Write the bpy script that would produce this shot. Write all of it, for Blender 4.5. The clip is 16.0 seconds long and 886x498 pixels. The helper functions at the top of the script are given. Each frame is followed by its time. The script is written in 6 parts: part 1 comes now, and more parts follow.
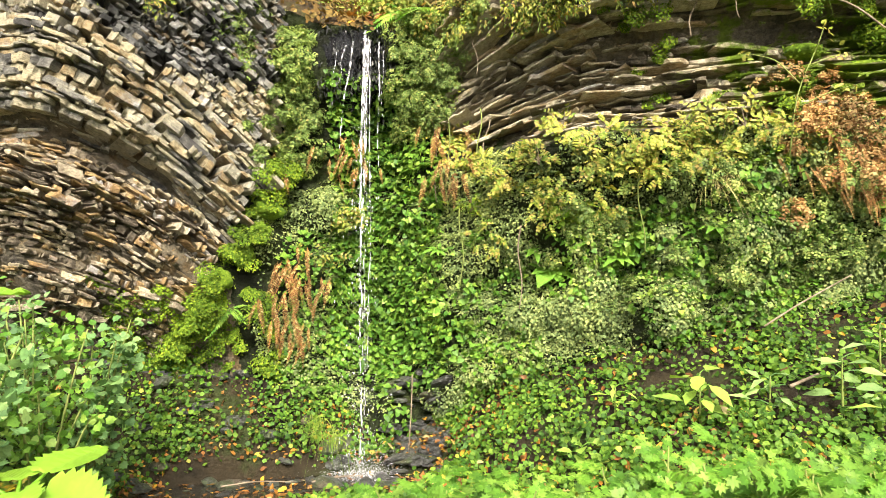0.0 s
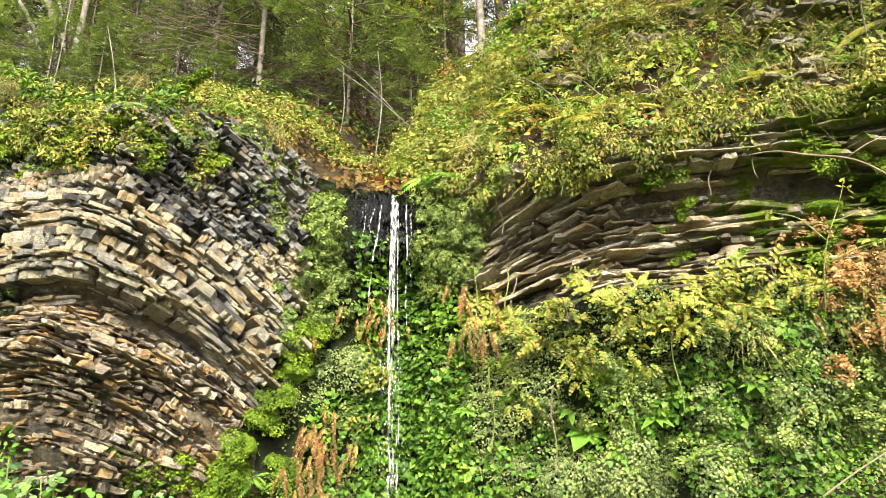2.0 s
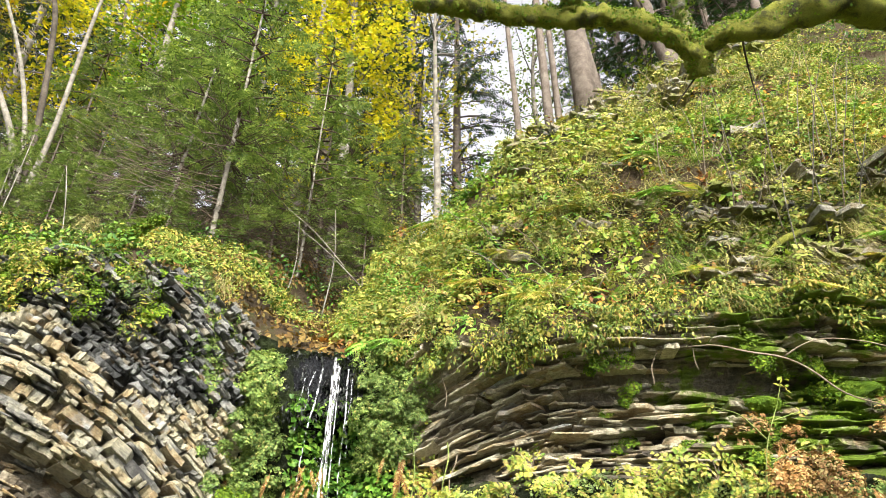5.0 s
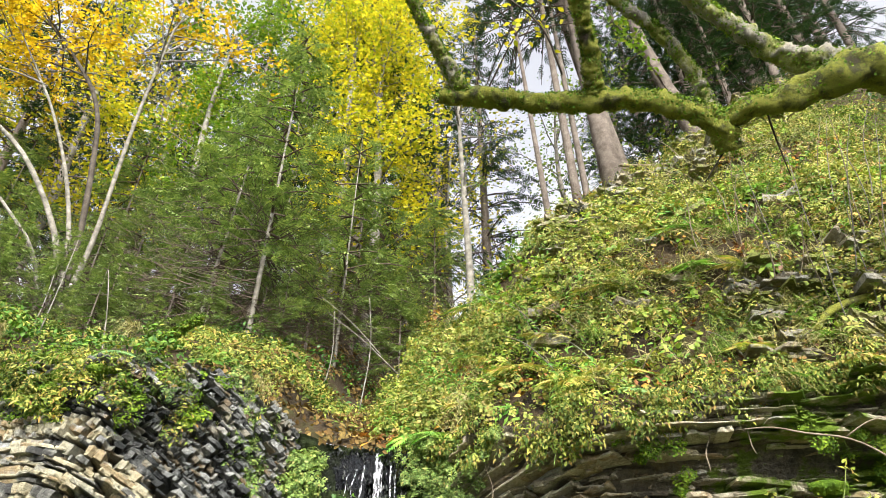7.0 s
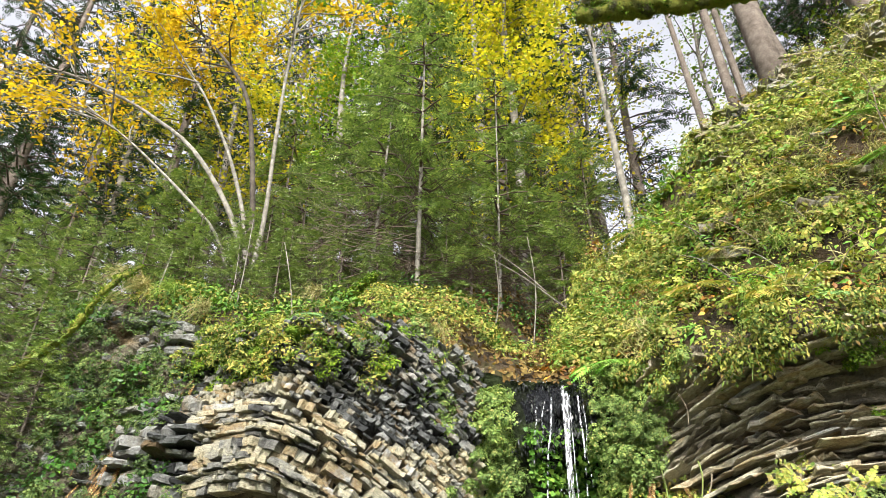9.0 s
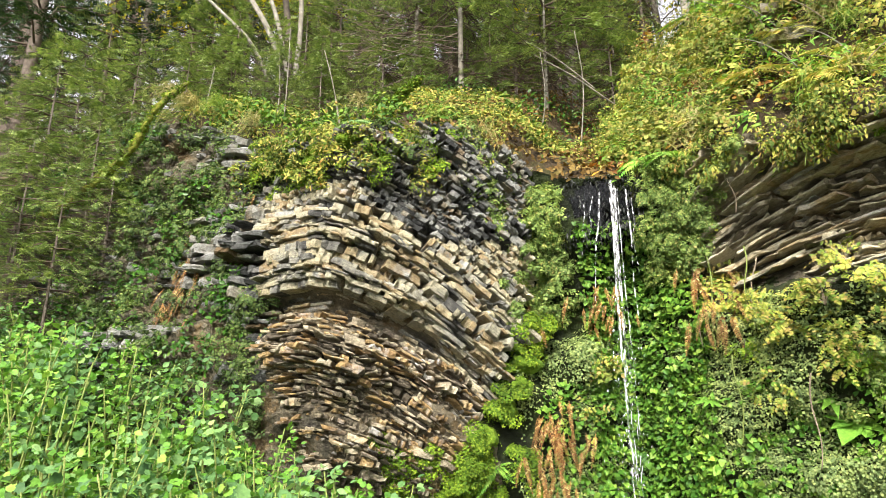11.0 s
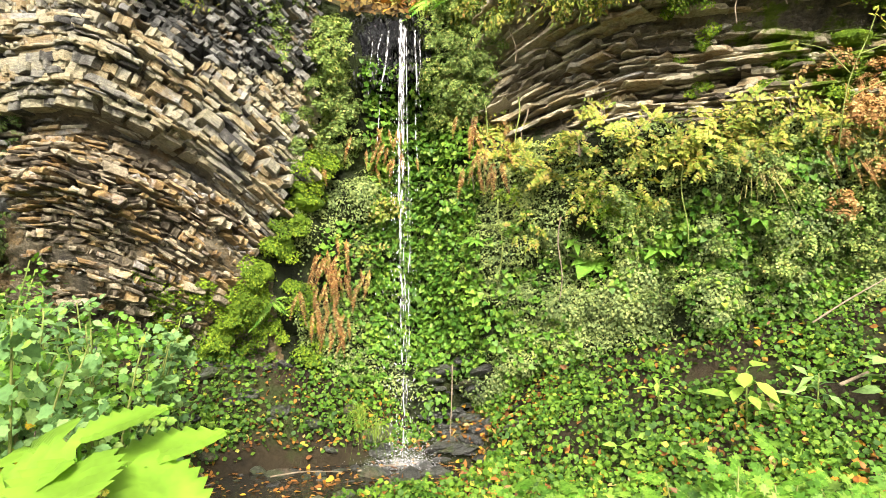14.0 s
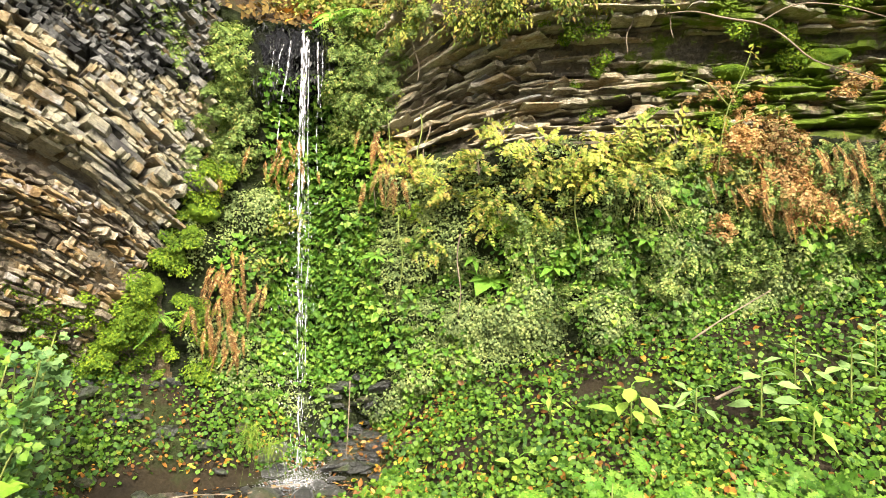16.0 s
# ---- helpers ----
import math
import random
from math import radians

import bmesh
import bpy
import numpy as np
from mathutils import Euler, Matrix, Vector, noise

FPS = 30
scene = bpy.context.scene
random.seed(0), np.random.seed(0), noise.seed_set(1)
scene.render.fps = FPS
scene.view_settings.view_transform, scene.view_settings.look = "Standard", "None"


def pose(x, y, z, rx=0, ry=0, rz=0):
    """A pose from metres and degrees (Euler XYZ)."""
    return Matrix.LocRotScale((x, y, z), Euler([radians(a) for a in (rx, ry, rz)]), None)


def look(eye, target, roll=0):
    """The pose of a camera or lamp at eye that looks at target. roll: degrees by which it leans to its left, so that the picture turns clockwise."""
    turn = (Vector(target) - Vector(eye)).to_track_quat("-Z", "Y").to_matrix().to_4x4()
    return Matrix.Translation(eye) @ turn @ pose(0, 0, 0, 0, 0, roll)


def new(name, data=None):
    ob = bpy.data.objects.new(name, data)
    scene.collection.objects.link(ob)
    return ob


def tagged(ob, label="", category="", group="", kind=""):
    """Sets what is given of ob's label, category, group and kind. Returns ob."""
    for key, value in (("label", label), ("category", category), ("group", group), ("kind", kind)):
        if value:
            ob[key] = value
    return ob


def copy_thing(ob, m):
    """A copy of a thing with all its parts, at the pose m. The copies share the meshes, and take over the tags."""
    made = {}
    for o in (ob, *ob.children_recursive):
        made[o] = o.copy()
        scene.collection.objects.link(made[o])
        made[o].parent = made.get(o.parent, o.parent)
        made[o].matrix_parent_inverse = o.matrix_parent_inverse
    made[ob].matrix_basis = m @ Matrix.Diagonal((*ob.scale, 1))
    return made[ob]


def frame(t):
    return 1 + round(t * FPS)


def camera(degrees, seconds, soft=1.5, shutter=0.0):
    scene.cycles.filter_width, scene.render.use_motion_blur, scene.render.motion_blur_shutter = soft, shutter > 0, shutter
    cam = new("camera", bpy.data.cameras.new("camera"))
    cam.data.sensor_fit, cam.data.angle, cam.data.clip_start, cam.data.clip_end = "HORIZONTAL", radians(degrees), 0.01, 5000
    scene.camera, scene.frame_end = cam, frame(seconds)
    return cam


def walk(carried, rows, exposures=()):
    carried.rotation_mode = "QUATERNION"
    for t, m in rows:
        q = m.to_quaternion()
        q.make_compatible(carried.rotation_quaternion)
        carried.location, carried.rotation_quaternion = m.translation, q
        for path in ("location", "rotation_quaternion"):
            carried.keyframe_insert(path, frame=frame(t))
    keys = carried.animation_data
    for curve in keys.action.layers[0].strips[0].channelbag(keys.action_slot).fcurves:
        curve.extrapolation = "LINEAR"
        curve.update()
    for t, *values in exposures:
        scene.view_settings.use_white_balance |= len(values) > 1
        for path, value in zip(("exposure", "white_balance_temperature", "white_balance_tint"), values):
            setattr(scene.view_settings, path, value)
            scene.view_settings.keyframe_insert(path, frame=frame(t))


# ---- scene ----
cam = camera(65.90, 16.0, soft=0.5)

# seconds, eye (m), heading, pitch, roll (degrees)
PATH = [
    (0, 0.122, 0.088, 1.281, 1.76, 7.27, -0.72),
    (0.5, 0.117, 0.091, 1.283, 1.59, 9.37, -0.89),
    (1, 0.113, 0.095, 1.298, 1.67, 11.25, -1.20),
    (1.5, 0.075, 0.091, 1.364, 2.08, 15.89, -0.80),
    (2, 0.053, 0.072, 1.440, 3.25, 19.08, -1.36),
    (2.5, 0.023, 0.074, 1.466, 3.84, 21.78, 0.77),
    (3, 0.036, 0.064, 1.503, 3.89, 24.12, 0.59),
    (3.5, 0.069, 0.080, 1.550, 0.98, 25.95, 0.02),
    (4, 0.081, 0.088, 1.570, -1.55, 27.80, 1.01),
    (6.5, 0.008, -0.003, 1.701, -1.28, 36.90, 0.16),
    (7, 0.008, -0.006, 1.728, 1.42, 37.85, -0.37),
    (7.5, -0.026, -0.003, 1.715, 4.33, 37.90, -0.46),
    (8, -0.046, -0.008, 1.723, 7.55, 37.80, -0.74),
    (8.5, -0.112, -0.001, 1.695, 12.37, 35.86, 0.09),
    (9, -0.164, 0.021, 1.673, 16.10, 33.28, 0.28),
    (9.5, -0.178, 0.037, 1.623, 19.26, 29.83, 0.68),
    (9.7, -0.181, 0.050, 1.616, 19.69, 28.11, 0.13),
    (11.8, -0.184, -0.071, 1.556, 20.13, 12.18, -0.90),
    (12, -0.167, -0.054, 1.550, 17.87, 11.01, -0.63),
    (12.5, -0.164, -0.018, 1.520, 12.79, 8.15, 0.06),
    (13, -0.150, 0.001, 1.499, 8.44, 5.97, 0.28),
    (13.5, -0.117, 0.016, 1.488, 6.22, 4.98, 0.09),
    (14, -0.075, 0.038, 1.489, 3.15, 4.57, -1.05),
    (14.5, -0.038, 0.046, 1.494, 0.67, 4.64, -0.89),
    (15, -0.013, 0.052, 1.497, -2.08, 4.99, 0.63),
    (15.5, 0.015, 0.057, 1.508, -3.73, 5.26, 0.14),
    (16, 0.023, 0.051, 1.521, -4.32, 5.45, -0.79),
]


def aim(x, y, z, heading, pitch, roll):
    h, p = radians(heading), radians(pitch)
    eye = Vector((x, y, z))
    return look(eye, eye + Vector((-math.sin(h) * math.cos(p), math.cos(h) * math.cos(p), math.sin(p))), roll)


walk(cam, [(row[0], aim(*row[1:])) for row in PATH], [(0, 1.14, 7100, 16), (4, 1.15, 6700, 13), (7, 1.0, 6300, 13), (9, 0.95, 6300, 13), (12.5, 1.03, 6900, 14), (16, 1.14, 7100, 16)])

# ---- light ----
world = bpy.data.worlds.new("overcast_sky")
scene.world = world
world.use_nodes = True
wn, wl = world.node_tree.nodes, world.node_tree.links
sky = wn.new("ShaderNodeTexSky")
sky.sky_type, sky.sun_disc = "NISHITA", False
sky.sun_elevation, sky.sun_rotation, sky.dust_density = radians(37), radians(172), 4.0
grey = wn.new("ShaderNodeHueSaturation")
grey.inputs["Saturation"].default_value = 0.12
wl.new(sky.outputs[0], grey.inputs["Color"])
wl.new(grey.outputs[0], wn["Background"].inputs["Color"])
wn["Background"].inputs["Strength"].default_value = 0.235

sun = new("sun", bpy.data.lights.new("sun", "SUN"))
sun.data.energy, sun.data.angle, sun.data.color = 3.4, radians(14), (1.0, 0.95, 0.86)
sun.matrix_world = look((1.6, -6.4, 8.7), (0, 5, 0))


# ---- materials ----
def material(name):
    m = bpy.data.materials.new(name)
    m.use_nodes = True
    n, l = m.node_tree.nodes, m.node_tree.links
    return m, n, l, n["Principled BSDF"]


def ramp(n, stops):
    r = n.new("ShaderNodeValToRGB")
    e = r.color_ramp.elements
    while len(e) < len(stops):
        e.new(0.5)
    for k, (p, c) in enumerate(stops):
        e[k].position, e[k].color = p, (*c, 1)
    return r


def noise_node(n, l, scale, detail=5, rough=0.6, coords="Object"):
    tex = n.new("ShaderNodeTexNoise")
    tex.inputs["Scale"].default_value, tex.inputs["Detail"].default_value, tex.inputs["Roughness"].default_value = scale, detail, rough
    where = n.new("ShaderNodeTexCoord") if coords != "World" else n.new("ShaderNodeNewGeometry")
    l.new(where.outputs["Position" if coords == "World" else coords], tex.inputs["Vector"])
    return tex.outputs["Fac"]


def mix(n, l, kind, fac, a, b):
    m = n.new("ShaderNodeMix")
    m.data_type, m.blend_type = "RGBA", kind
    for socket, value in ((m.inputs[0], fac), (m.inputs[6], a), (m.inputs[7], b)):
        if isinstance(value, (int, float)):
            socket.default_value = value
        elif isinstance(value, tuple):
            socket.default_value = (*value, 1)
        else:
            l.new(value, socket)
    return m.outputs[2]


def bump(n, l, bsdf, height, strength, distance=0.02):
    b = n.new("ShaderNodeBump")
    b.inputs["Strength"].default_value, b.inputs["Distance"].default_value = strength, distance
    l.new(height, b.inputs["Height"])
    l.new(b.outputs[0], bsdf.inputs["Normal"])


def surface(name, stops, scale, fine, rough=0.85, strength=0.6, distance=0.02, random_source="", spread=0.35, fine_fac=0.5, moss=None):
    """A rough natural surface: large patches from a ramp, fine grain over them, relief, and a shade of its own for each piece."""
    m, n, l, bsdf = material(name)
    big, small = noise_node(n, l, scale, 6, 0.65, "World"), noise_node(n, l, fine, 8, 0.7, "World")
    src = big
    if random_source:
        info = n.new("ShaderNodeObjectInfo" if random_source == "object" else "ShaderNodeNewGeometry")
        out = info.outputs["Random" if random_source == "object" else "Random Per Island"]
        add = n.new("ShaderNodeMath")
        add.operation = "MULTIPLY_ADD"
        l.new(out, add.inputs[0])
        add.inputs[1].default_value = spread
        l.new(big, add.inputs[2])
        sub = n.new("ShaderNodeMath")
        sub.operation = "SUBTRACT"
        l.new(add.outputs[0], sub.inputs[0])
        sub.inputs[1].default_value = spread / 2
        src = sub.outputs[0]
    r = ramp(n, stops)
    l.new(src, r.inputs[0])
    g = ramp(n, [(0.3, (0.35, 0.35, 0.35)), (0.7, (1.25, 1.25, 1.25))])
    l.new(small, g.inputs[0])
    colour = mix(n, l, "MULTIPLY", fine_fac, r.outputs[0], g.outputs[0])
    if moss:
        # moss: its colour, where it begins along x, and how much of the rock it leaves bare
        where = n.new("ShaderNodeNewGeometry")
        parts = n.new("ShaderNodeSeparateXYZ")
        l.new(where.outputs["Position"], parts.inputs[0])
        span = n.new("ShaderNodeMapRange")
        l.new(parts.outputs["X"], span.inputs["Value"])
        span.inputs["From Min"].default_value, span.inputs["From Max"].default_value = moss[1], moss[1] + 1.2
        span.inputs["To Min"].default_value, span.inputs["To Max"].default_value = -0.15, moss[2]
        total = n.new("ShaderNodeMath")
        l.new(span.outputs[0], total.inputs[0])
        l.new(noise_node(n, l, 3.2, 6, 0.65, "World"), total.inputs[1])
        patch = ramp(n, [(0.56, (0, 0, 0)), (0.64, (1, 1, 1))])
        l.new(total.outputs[0], patch.inputs[0])
        green = ramp(n, [(0.3, moss[0]), (0.7, tuple(2.6 * c for c in moss[0]))])
        l.new(noise_node(n, l, 9, 5, 0.7, "World"), green.inputs[0])
        colour = mix(n, l, "MIX", patch.outputs[0], colour, green.outputs[0])
    l.new(colour, bsdf.inputs["Base Color"])
    bsdf.inputs["Roughness"].default_value = rough
    bsdf.inputs["Specular IOR Level"].default_value = 0.5 if rough < 0.4 else 0.2
    bump(n, l, bsdf, small, strength, distance)
    return m


def laminated(mat_set, strength=0.7):
    """Thin dark bedding lines and cracks across a stone, in its own axes."""
    m = mat_set
    n, l = m.node_tree.nodes, m.node_tree.links
    bsdf = n["Principled BSDF"]
    coords = n.new("ShaderNodeTexCoord")
    scale = n.new("ShaderNodeMapping")
    scale.inputs["Scale"].default_value = (1.2, 1.2, 4.0)
    l.new(coords.outputs["Object"], scale.inputs["Vector"])
    tex = n.new("ShaderNodeTexNoise")
    tex.inputs["Scale"].default_value, tex.inputs["Detail"].default_value, tex.inputs["Roughness"].default_value = 2.2, 9, 0.75
    l.new(scale.outputs[0], tex.inputs["Vector"])
    dark = ramp(n, [(0.36, (0.25, 0.22, 0.18)), (0.5, (1.0, 1.0, 1.0)), (0.75, (1.2, 1.15, 1.05))])
    l.new(tex.outputs["Fac"], dark.inputs[0])
    old = bsdf.inputs["Base Color"].links[0].from_socket
    l.new(mix(n, l, "MULTIPLY", strength, old, dark.outputs[0]), bsdf.inputs["Base Color"])
    return m


def leaf(name, stops, rough=0.42, through_light=0.35, fine=60.0):
    """A leaf: each one has its own colour, light shines through it, and the surface is slightly waxy."""
    m, n, l, bsdf = material(name)
    info = n.new("ShaderNodeNewGeometry")
    r = ramp(n, [(p, tuple(v * k for v, k in zip(c, (0.86, 0.90, 0.80)))) for p, c in stops])
    l.new(info.outputs["Random Per Island"], r.inputs[0])
    g = ramp(n, [(0.25, (0.6, 0.6, 0.6)), (0.75, (1.15, 1.15, 1.15))])
    l.new(noise_node(n, l, fine, 3, 0.6, "World"), g.inputs[0])
    colour = mix(n, l, "MULTIPLY", 0.8, r.outputs[0], g.outputs[0])
    patch = ramp(n, [(0.34, (0.42, 0.46, 0.42)), (0.5, (0.9, 0.92, 0.85)), (0.66, (1.3, 1.22, 1.0))])
    l.new(noise_node(n, l, 2.3, 4, 0.65, "World"), patch.inputs[0])
    colour = mix(n, l, "MULTIPLY", 0.85, colour, patch.outputs[0])
    l.new(colour, bsdf.inputs["Base Color"])
    bsdf.inputs["Roughness"].default_value = rough
    bsdf.inputs["Specular IOR Level"].default_value = 0.25
    t = n.new("ShaderNodeBsdfTranslucent")
    l.new(mix(n, l, "MULTIPLY", 1.0, colour, (1.1, 1.1, 0.65)), t.inputs["Color"])
    both = n.new("ShaderNodeMixShader")
    both.inputs[0].default_value = through_light * 0.75
    l.new(bsdf.outputs[0], both.inputs[1])
    l.new(t.outputs[0], both.inputs[2])
    l.new(both.outputs[0], n["Material Output"].inputs["Surface"])
    return m


ROCK = laminated(surface("folded_sandstone", [(0.24, (0.06, 0.06, 0.055)), (0.34, (0.20, 0.20, 0.17)), (0.44, (0.36, 0.345, 0.25)), (0.58, (0.39, 0.35, 0.22)), (0.68, (0.27, 0.20, 0.10)), (0.78, (0.33, 0.34, 0.31))],
                         2.2, 38, 0.75, 1.0, 0.03, "object", 0.38, 0.8))
# darker than the blocks before it, so their gaps' shade is painted in
ROCK_FACE = surface("weathered_shale_with_gap_shade", [(0.3, (0.03, 0.027, 0.022)), (0.42, (0.11, 0.10, 0.07)), (0.53, (0.19, 0.165, 0.11)), (0.62, (0.19, 0.135, 0.065)), (0.72, (0.09, 0.068, 0.034)), (0.85, (0.14, 0.135, 0.12))],
                    3.2, 30, 0.85, 1.0, 0.06, fine_fac=0.9, moss=((0.05, 0.075, 0.008), 1.2, 0.10))
LEDGE = laminated(surface("damp_ledge_stone", [(0.24, (0.06, 0.052, 0.038)), (0.34, (0.22, 0.195, 0.13)), (0.44, (0.46, 0.43, 0.31)), (0.58, (0.50, 0.455, 0.31)), (0.68, (0.33, 0.25, 0.13)), (0.82, (0.45, 0.45, 0.40))],
                          1.8, 34, 0.7, 1.0, 0.03, "object", 0.5, 0.8, moss=((0.06, 0.095, 0.008), 1.4, 0.14)))
# moss green taken nearly to black: the shade between leaves is in the colour
MOSS_SHADE_WALL = surface("moss_wall_with_gap_shade", [(0.3, (0.008, 0.009, 0.005)), (0.45, (0.02, 0.028, 0.01)), (0.6, (0.045, 0.065, 0.018)), (0.75, (0.08, 0.045, 0.022))], 2.6, 60, 0.9, 1.0, 0.05, fine_fac=0.9)
ROCK_REST = laminated(surface("folded_sandstone_rest", [(0.24, (0.06, 0.06, 0.055)), (0.34, (0.20, 0.20, 0.17)), (0.44, (0.36, 0.345, 0.25)), (0.58, (0.39, 0.35, 0.22)), (0.68, (0.27, 0.20, 0.10)), (0.78, (0.33, 0.34, 0.31))],
                              2.2, 38, 0.75, 1.0, 0.03, "island", 0.38, 0.8), 0.25)
SHALE = laminated(surface("brown_broken_shale", [(0.27, (0.10, 0.085, 0.06)), (0.37, (0.30, 0.26, 0.18)), (0.5, (0.48, 0.43, 0.30)), (0.62, (0.38, 0.27, 0.12)), (0.74, (0.24, 0.155, 0.07)), (0.85, (0.36, 0.35, 0.31))],
                          2.6, 34, 0.8, 1.0, 0.03, "island", 0.6, 0.8), 0.3)
GREY_ROCK = laminated(surface("dark_grey_rock", [(0.27, (0.03, 0.032, 0.03)), (0.42, (0.13, 0.135, 0.125)), (0.56, (0.27, 0.275, 0.25)), (0.68, (0.20, 0.19, 0.145)), (0.8, (0.13, 0.09, 0.045))],
                              2.6, 34, 0.7, 1.0, 0.03, "island", 0.5, 0.8), 0.3)
LEDGE_REST = surface("damp_ledge_rest", [(0.24, (0.06, 0.052, 0.038)), (0.34, (0.22, 0.195, 0.13)), (0.44, (0.46, 0.43, 0.31)), (0.58, (0.50, 0.455, 0.31)), (0.68, (0.33, 0.25, 0.13)), (0.82, (0.45, 0.45, 0.40))],
                     1.8, 34, 0.7, 1.0, 0.03, "island", 0.5, 0.8, moss=((0.06, 0.095, 0.008), 1.4, 0.14))
SLOPE_ROCK = surface("mossy_slope_rock", [(0.3, (0.10, 0.10, 0.08)), (0.42, (0.32, 0.31, 0.25)), (0.52, (0.26, 0.22, 0.14)), (0.62, (0.15, 0.17, 0.04)), (0.8, (0.24, 0.26, 0.06))], 3.0, 40, 0.85, 1.0, 0.03, "object", 0.3, 0.8)
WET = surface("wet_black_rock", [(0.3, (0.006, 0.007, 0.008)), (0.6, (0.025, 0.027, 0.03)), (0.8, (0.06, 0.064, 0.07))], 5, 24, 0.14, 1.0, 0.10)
WET_GREY = laminated(surface("wet_grey_rock", [(0.3, (0.03, 0.032, 0.03)), (0.5, (0.075, 0.08, 0.07)), (0.62, (0.05, 0.07, 0.03)), (0.8, (0.13, 0.10, 0.07))], 5, 30, 0.3, 1.0, 0.04, "object", 0.4, 0.8), 0.4)
SOIL = surface("dark_soil", [(0.3, (0.012, 0.010, 0.006)), (0.5, (0.035, 0.027, 0.014)), (0.62, (0.03, 0.045, 0.012)), (0.8, (0.075, 0.045, 0.02))], 1.6, 40, 0.95, 1.0, 0.03)
LITTER = surface("leaf_litter_floor", [(0.3, (0.02, 0.016, 0.009)), (0.5, (0.055, 0.038, 0.018)), (0.62, (0.05, 0.055, 0.015)), (0.75, (0.10, 0.065, 0.03))], 2.0, 45, 0.95, 1.0, 0.03)
MOSS = surface("bright_moss", [(0.3, (0.04, 0.09, 0.01)), (0.5, (0.11, 0.20, 0.012)), (0.7, (0.20, 0.30, 0.025))], 5, 120, 0.95, 1.0, 0.02)
BARK_MOSS = surface("mossy_bark", [(0.30, (0.07, 0.055, 0.04)), (0.40, (0.07, 0.075, 0.02)), (0.52, (0.21, 0.22, 0.03)), (0.7, (0.13, 0.15, 0.025))], 5.0, 90, 0.9, 1.0, 0.02)
BARK_PALE = surface("pale_grey_bark", [(0.3, (0.07, 0.065, 0.05)), (0.5, (0.18, 0.165, 0.13)), (0.7, (0.32, 0.30, 0.25))], 7, 60, 0.85, 0.7, 0.01)
BARK_DARK = surface("dark_bark", [(0.3, (0.03, 0.025, 0.018)), (0.6, (0.09, 0.075, 0.055)), (0.8, (0.15, 0.13, 0.10))], 6, 60, 0.9, 0.8, 0.01)
BARK_SPRUCE = surface("spruce_bark", [(0.3, (0.08, 0.065, 0.05)), (0.55, (0.17, 0.14, 0.11)), (0.8, (0.26, 0.23, 0.19))], 5, 45, 0.9, 1.0, 0.02)
BARK_TWIG = surface("dead_brown_twigs", [(0.3, (0.05, 0.038, 0.028)), (0.7, (0.13, 0.10, 0.07))], 6, 60, 0.9, 0.5, 0.01)
BARK_LIMB = surface("grey_bark_with_moss", [(0.3, (0.14, 0.13, 0.10)), (0.46, (0.30, 0.28, 0.22)), (0.54, (0.22, 0.23, 0.07)), (0.7, (0.16, 0.18, 0.03))], 4.0, 70, 0.9, 1.0, 0.02)
STEM = surface("green_stem", [(0.3, (0.10, 0.16, 0.03)), (0.7, (0.25, 0.28, 0.08))], 12, 80, 0.6, 0.3, 0.005)
TWIG = surface("bleached_twig", [(0.3, (0.13, 0.10, 0.065)), (0.7, (0.29, 0.24, 0.17))], 12, 80, 0.8, 0.5, 0.005)

GREEN = [(0.0, (0.035, 0.11, 0.015)), (0.3, (0.075, 0.18, 0.02)), (0.7, (0.13, 0.26, 0.03)), (0.95, (0.20, 0.33, 0.045)), (1.0, (0.42, 0.38, 0.06))]
L_GROUND = leaf("ground_leaf", GREEN, 0.6, 0.3)
L_WALL = leaf("wall_leaf", [(0.0, (0.05, 0.15, 0.02)), (0.3, (0.11, 0.26, 0.035)), (0.7, (0.18, 0.35, 0.05)), (1.0, (0.30, 0.44, 0.08))], 0.5, 0.35)
L_HERB = leaf("cut_leaf", [(0.0, (0.07, 0.20, 0.02)), (0.6, (0.14, 0.31, 0.04)), (1.0, (0.24, 0.40, 0.07))], 0.45, 0.35)
L_DARK = leaf("ivy_leaf", [(0.0, (0.025, 0.085, 0.012)), (0.5, (0.055, 0.16, 0.02)), (0.9, (0.11, 0.25, 0.03)), (1.0, (0.2, 0.3, 0.05))], 0.33)
L_MOSSFERN = leaf("cushion_leaf", [(0.0, (0.12, 0.18, 0.075)), (0.4, (0.24, 0.32, 0.13)), (0.8, (0.34, 0.42, 0.17)), (1.0, (0.44, 0.48, 0.20))], 0.7, 0.3)
L_FERNY = leaf("grey_green_fern", [(0.0, (0.09, 0.16, 0.04)), (0.5, (0.21, 0.31, 0.08)), (0.9, (0.34, 0.42, 0.13)), (1.0, (0.5, 0.42, 0.16))], 0.55, 0.25)
L_SLOPE = leaf("slope_herb_leaf", [(0.0, (0.05, 0.10, 0.018)), (0.35, (0.17, 0.24, 0.04)), (0.65, (0.34, 0.36, 0.07)), (0.84, (0.52, 0.46, 0.13)), (1.0, (0.42, 0.24, 0.09))], 0.7, 0.3)
L_FERNS = leaf("slope_fern_leaf", [(0.0, (0.14, 0.20, 0.04)), (0.4, (0.30, 0.36, 0.07)), (0.75, (0.48, 0.47, 0.12)), (1.0, (0.52, 0.36, 0.14))], 0.65, 0.35)
L_YELLOW = leaf("yellowing_leaf", [(0.0, (0.14, 0.24, 0.04)), (0.35, (0.33, 0.40, 0.07)), (0.75, (0.54, 0.49, 0.12)), (1.0, (0.58, 0.38, 0.16))], 0.6, 0.4)
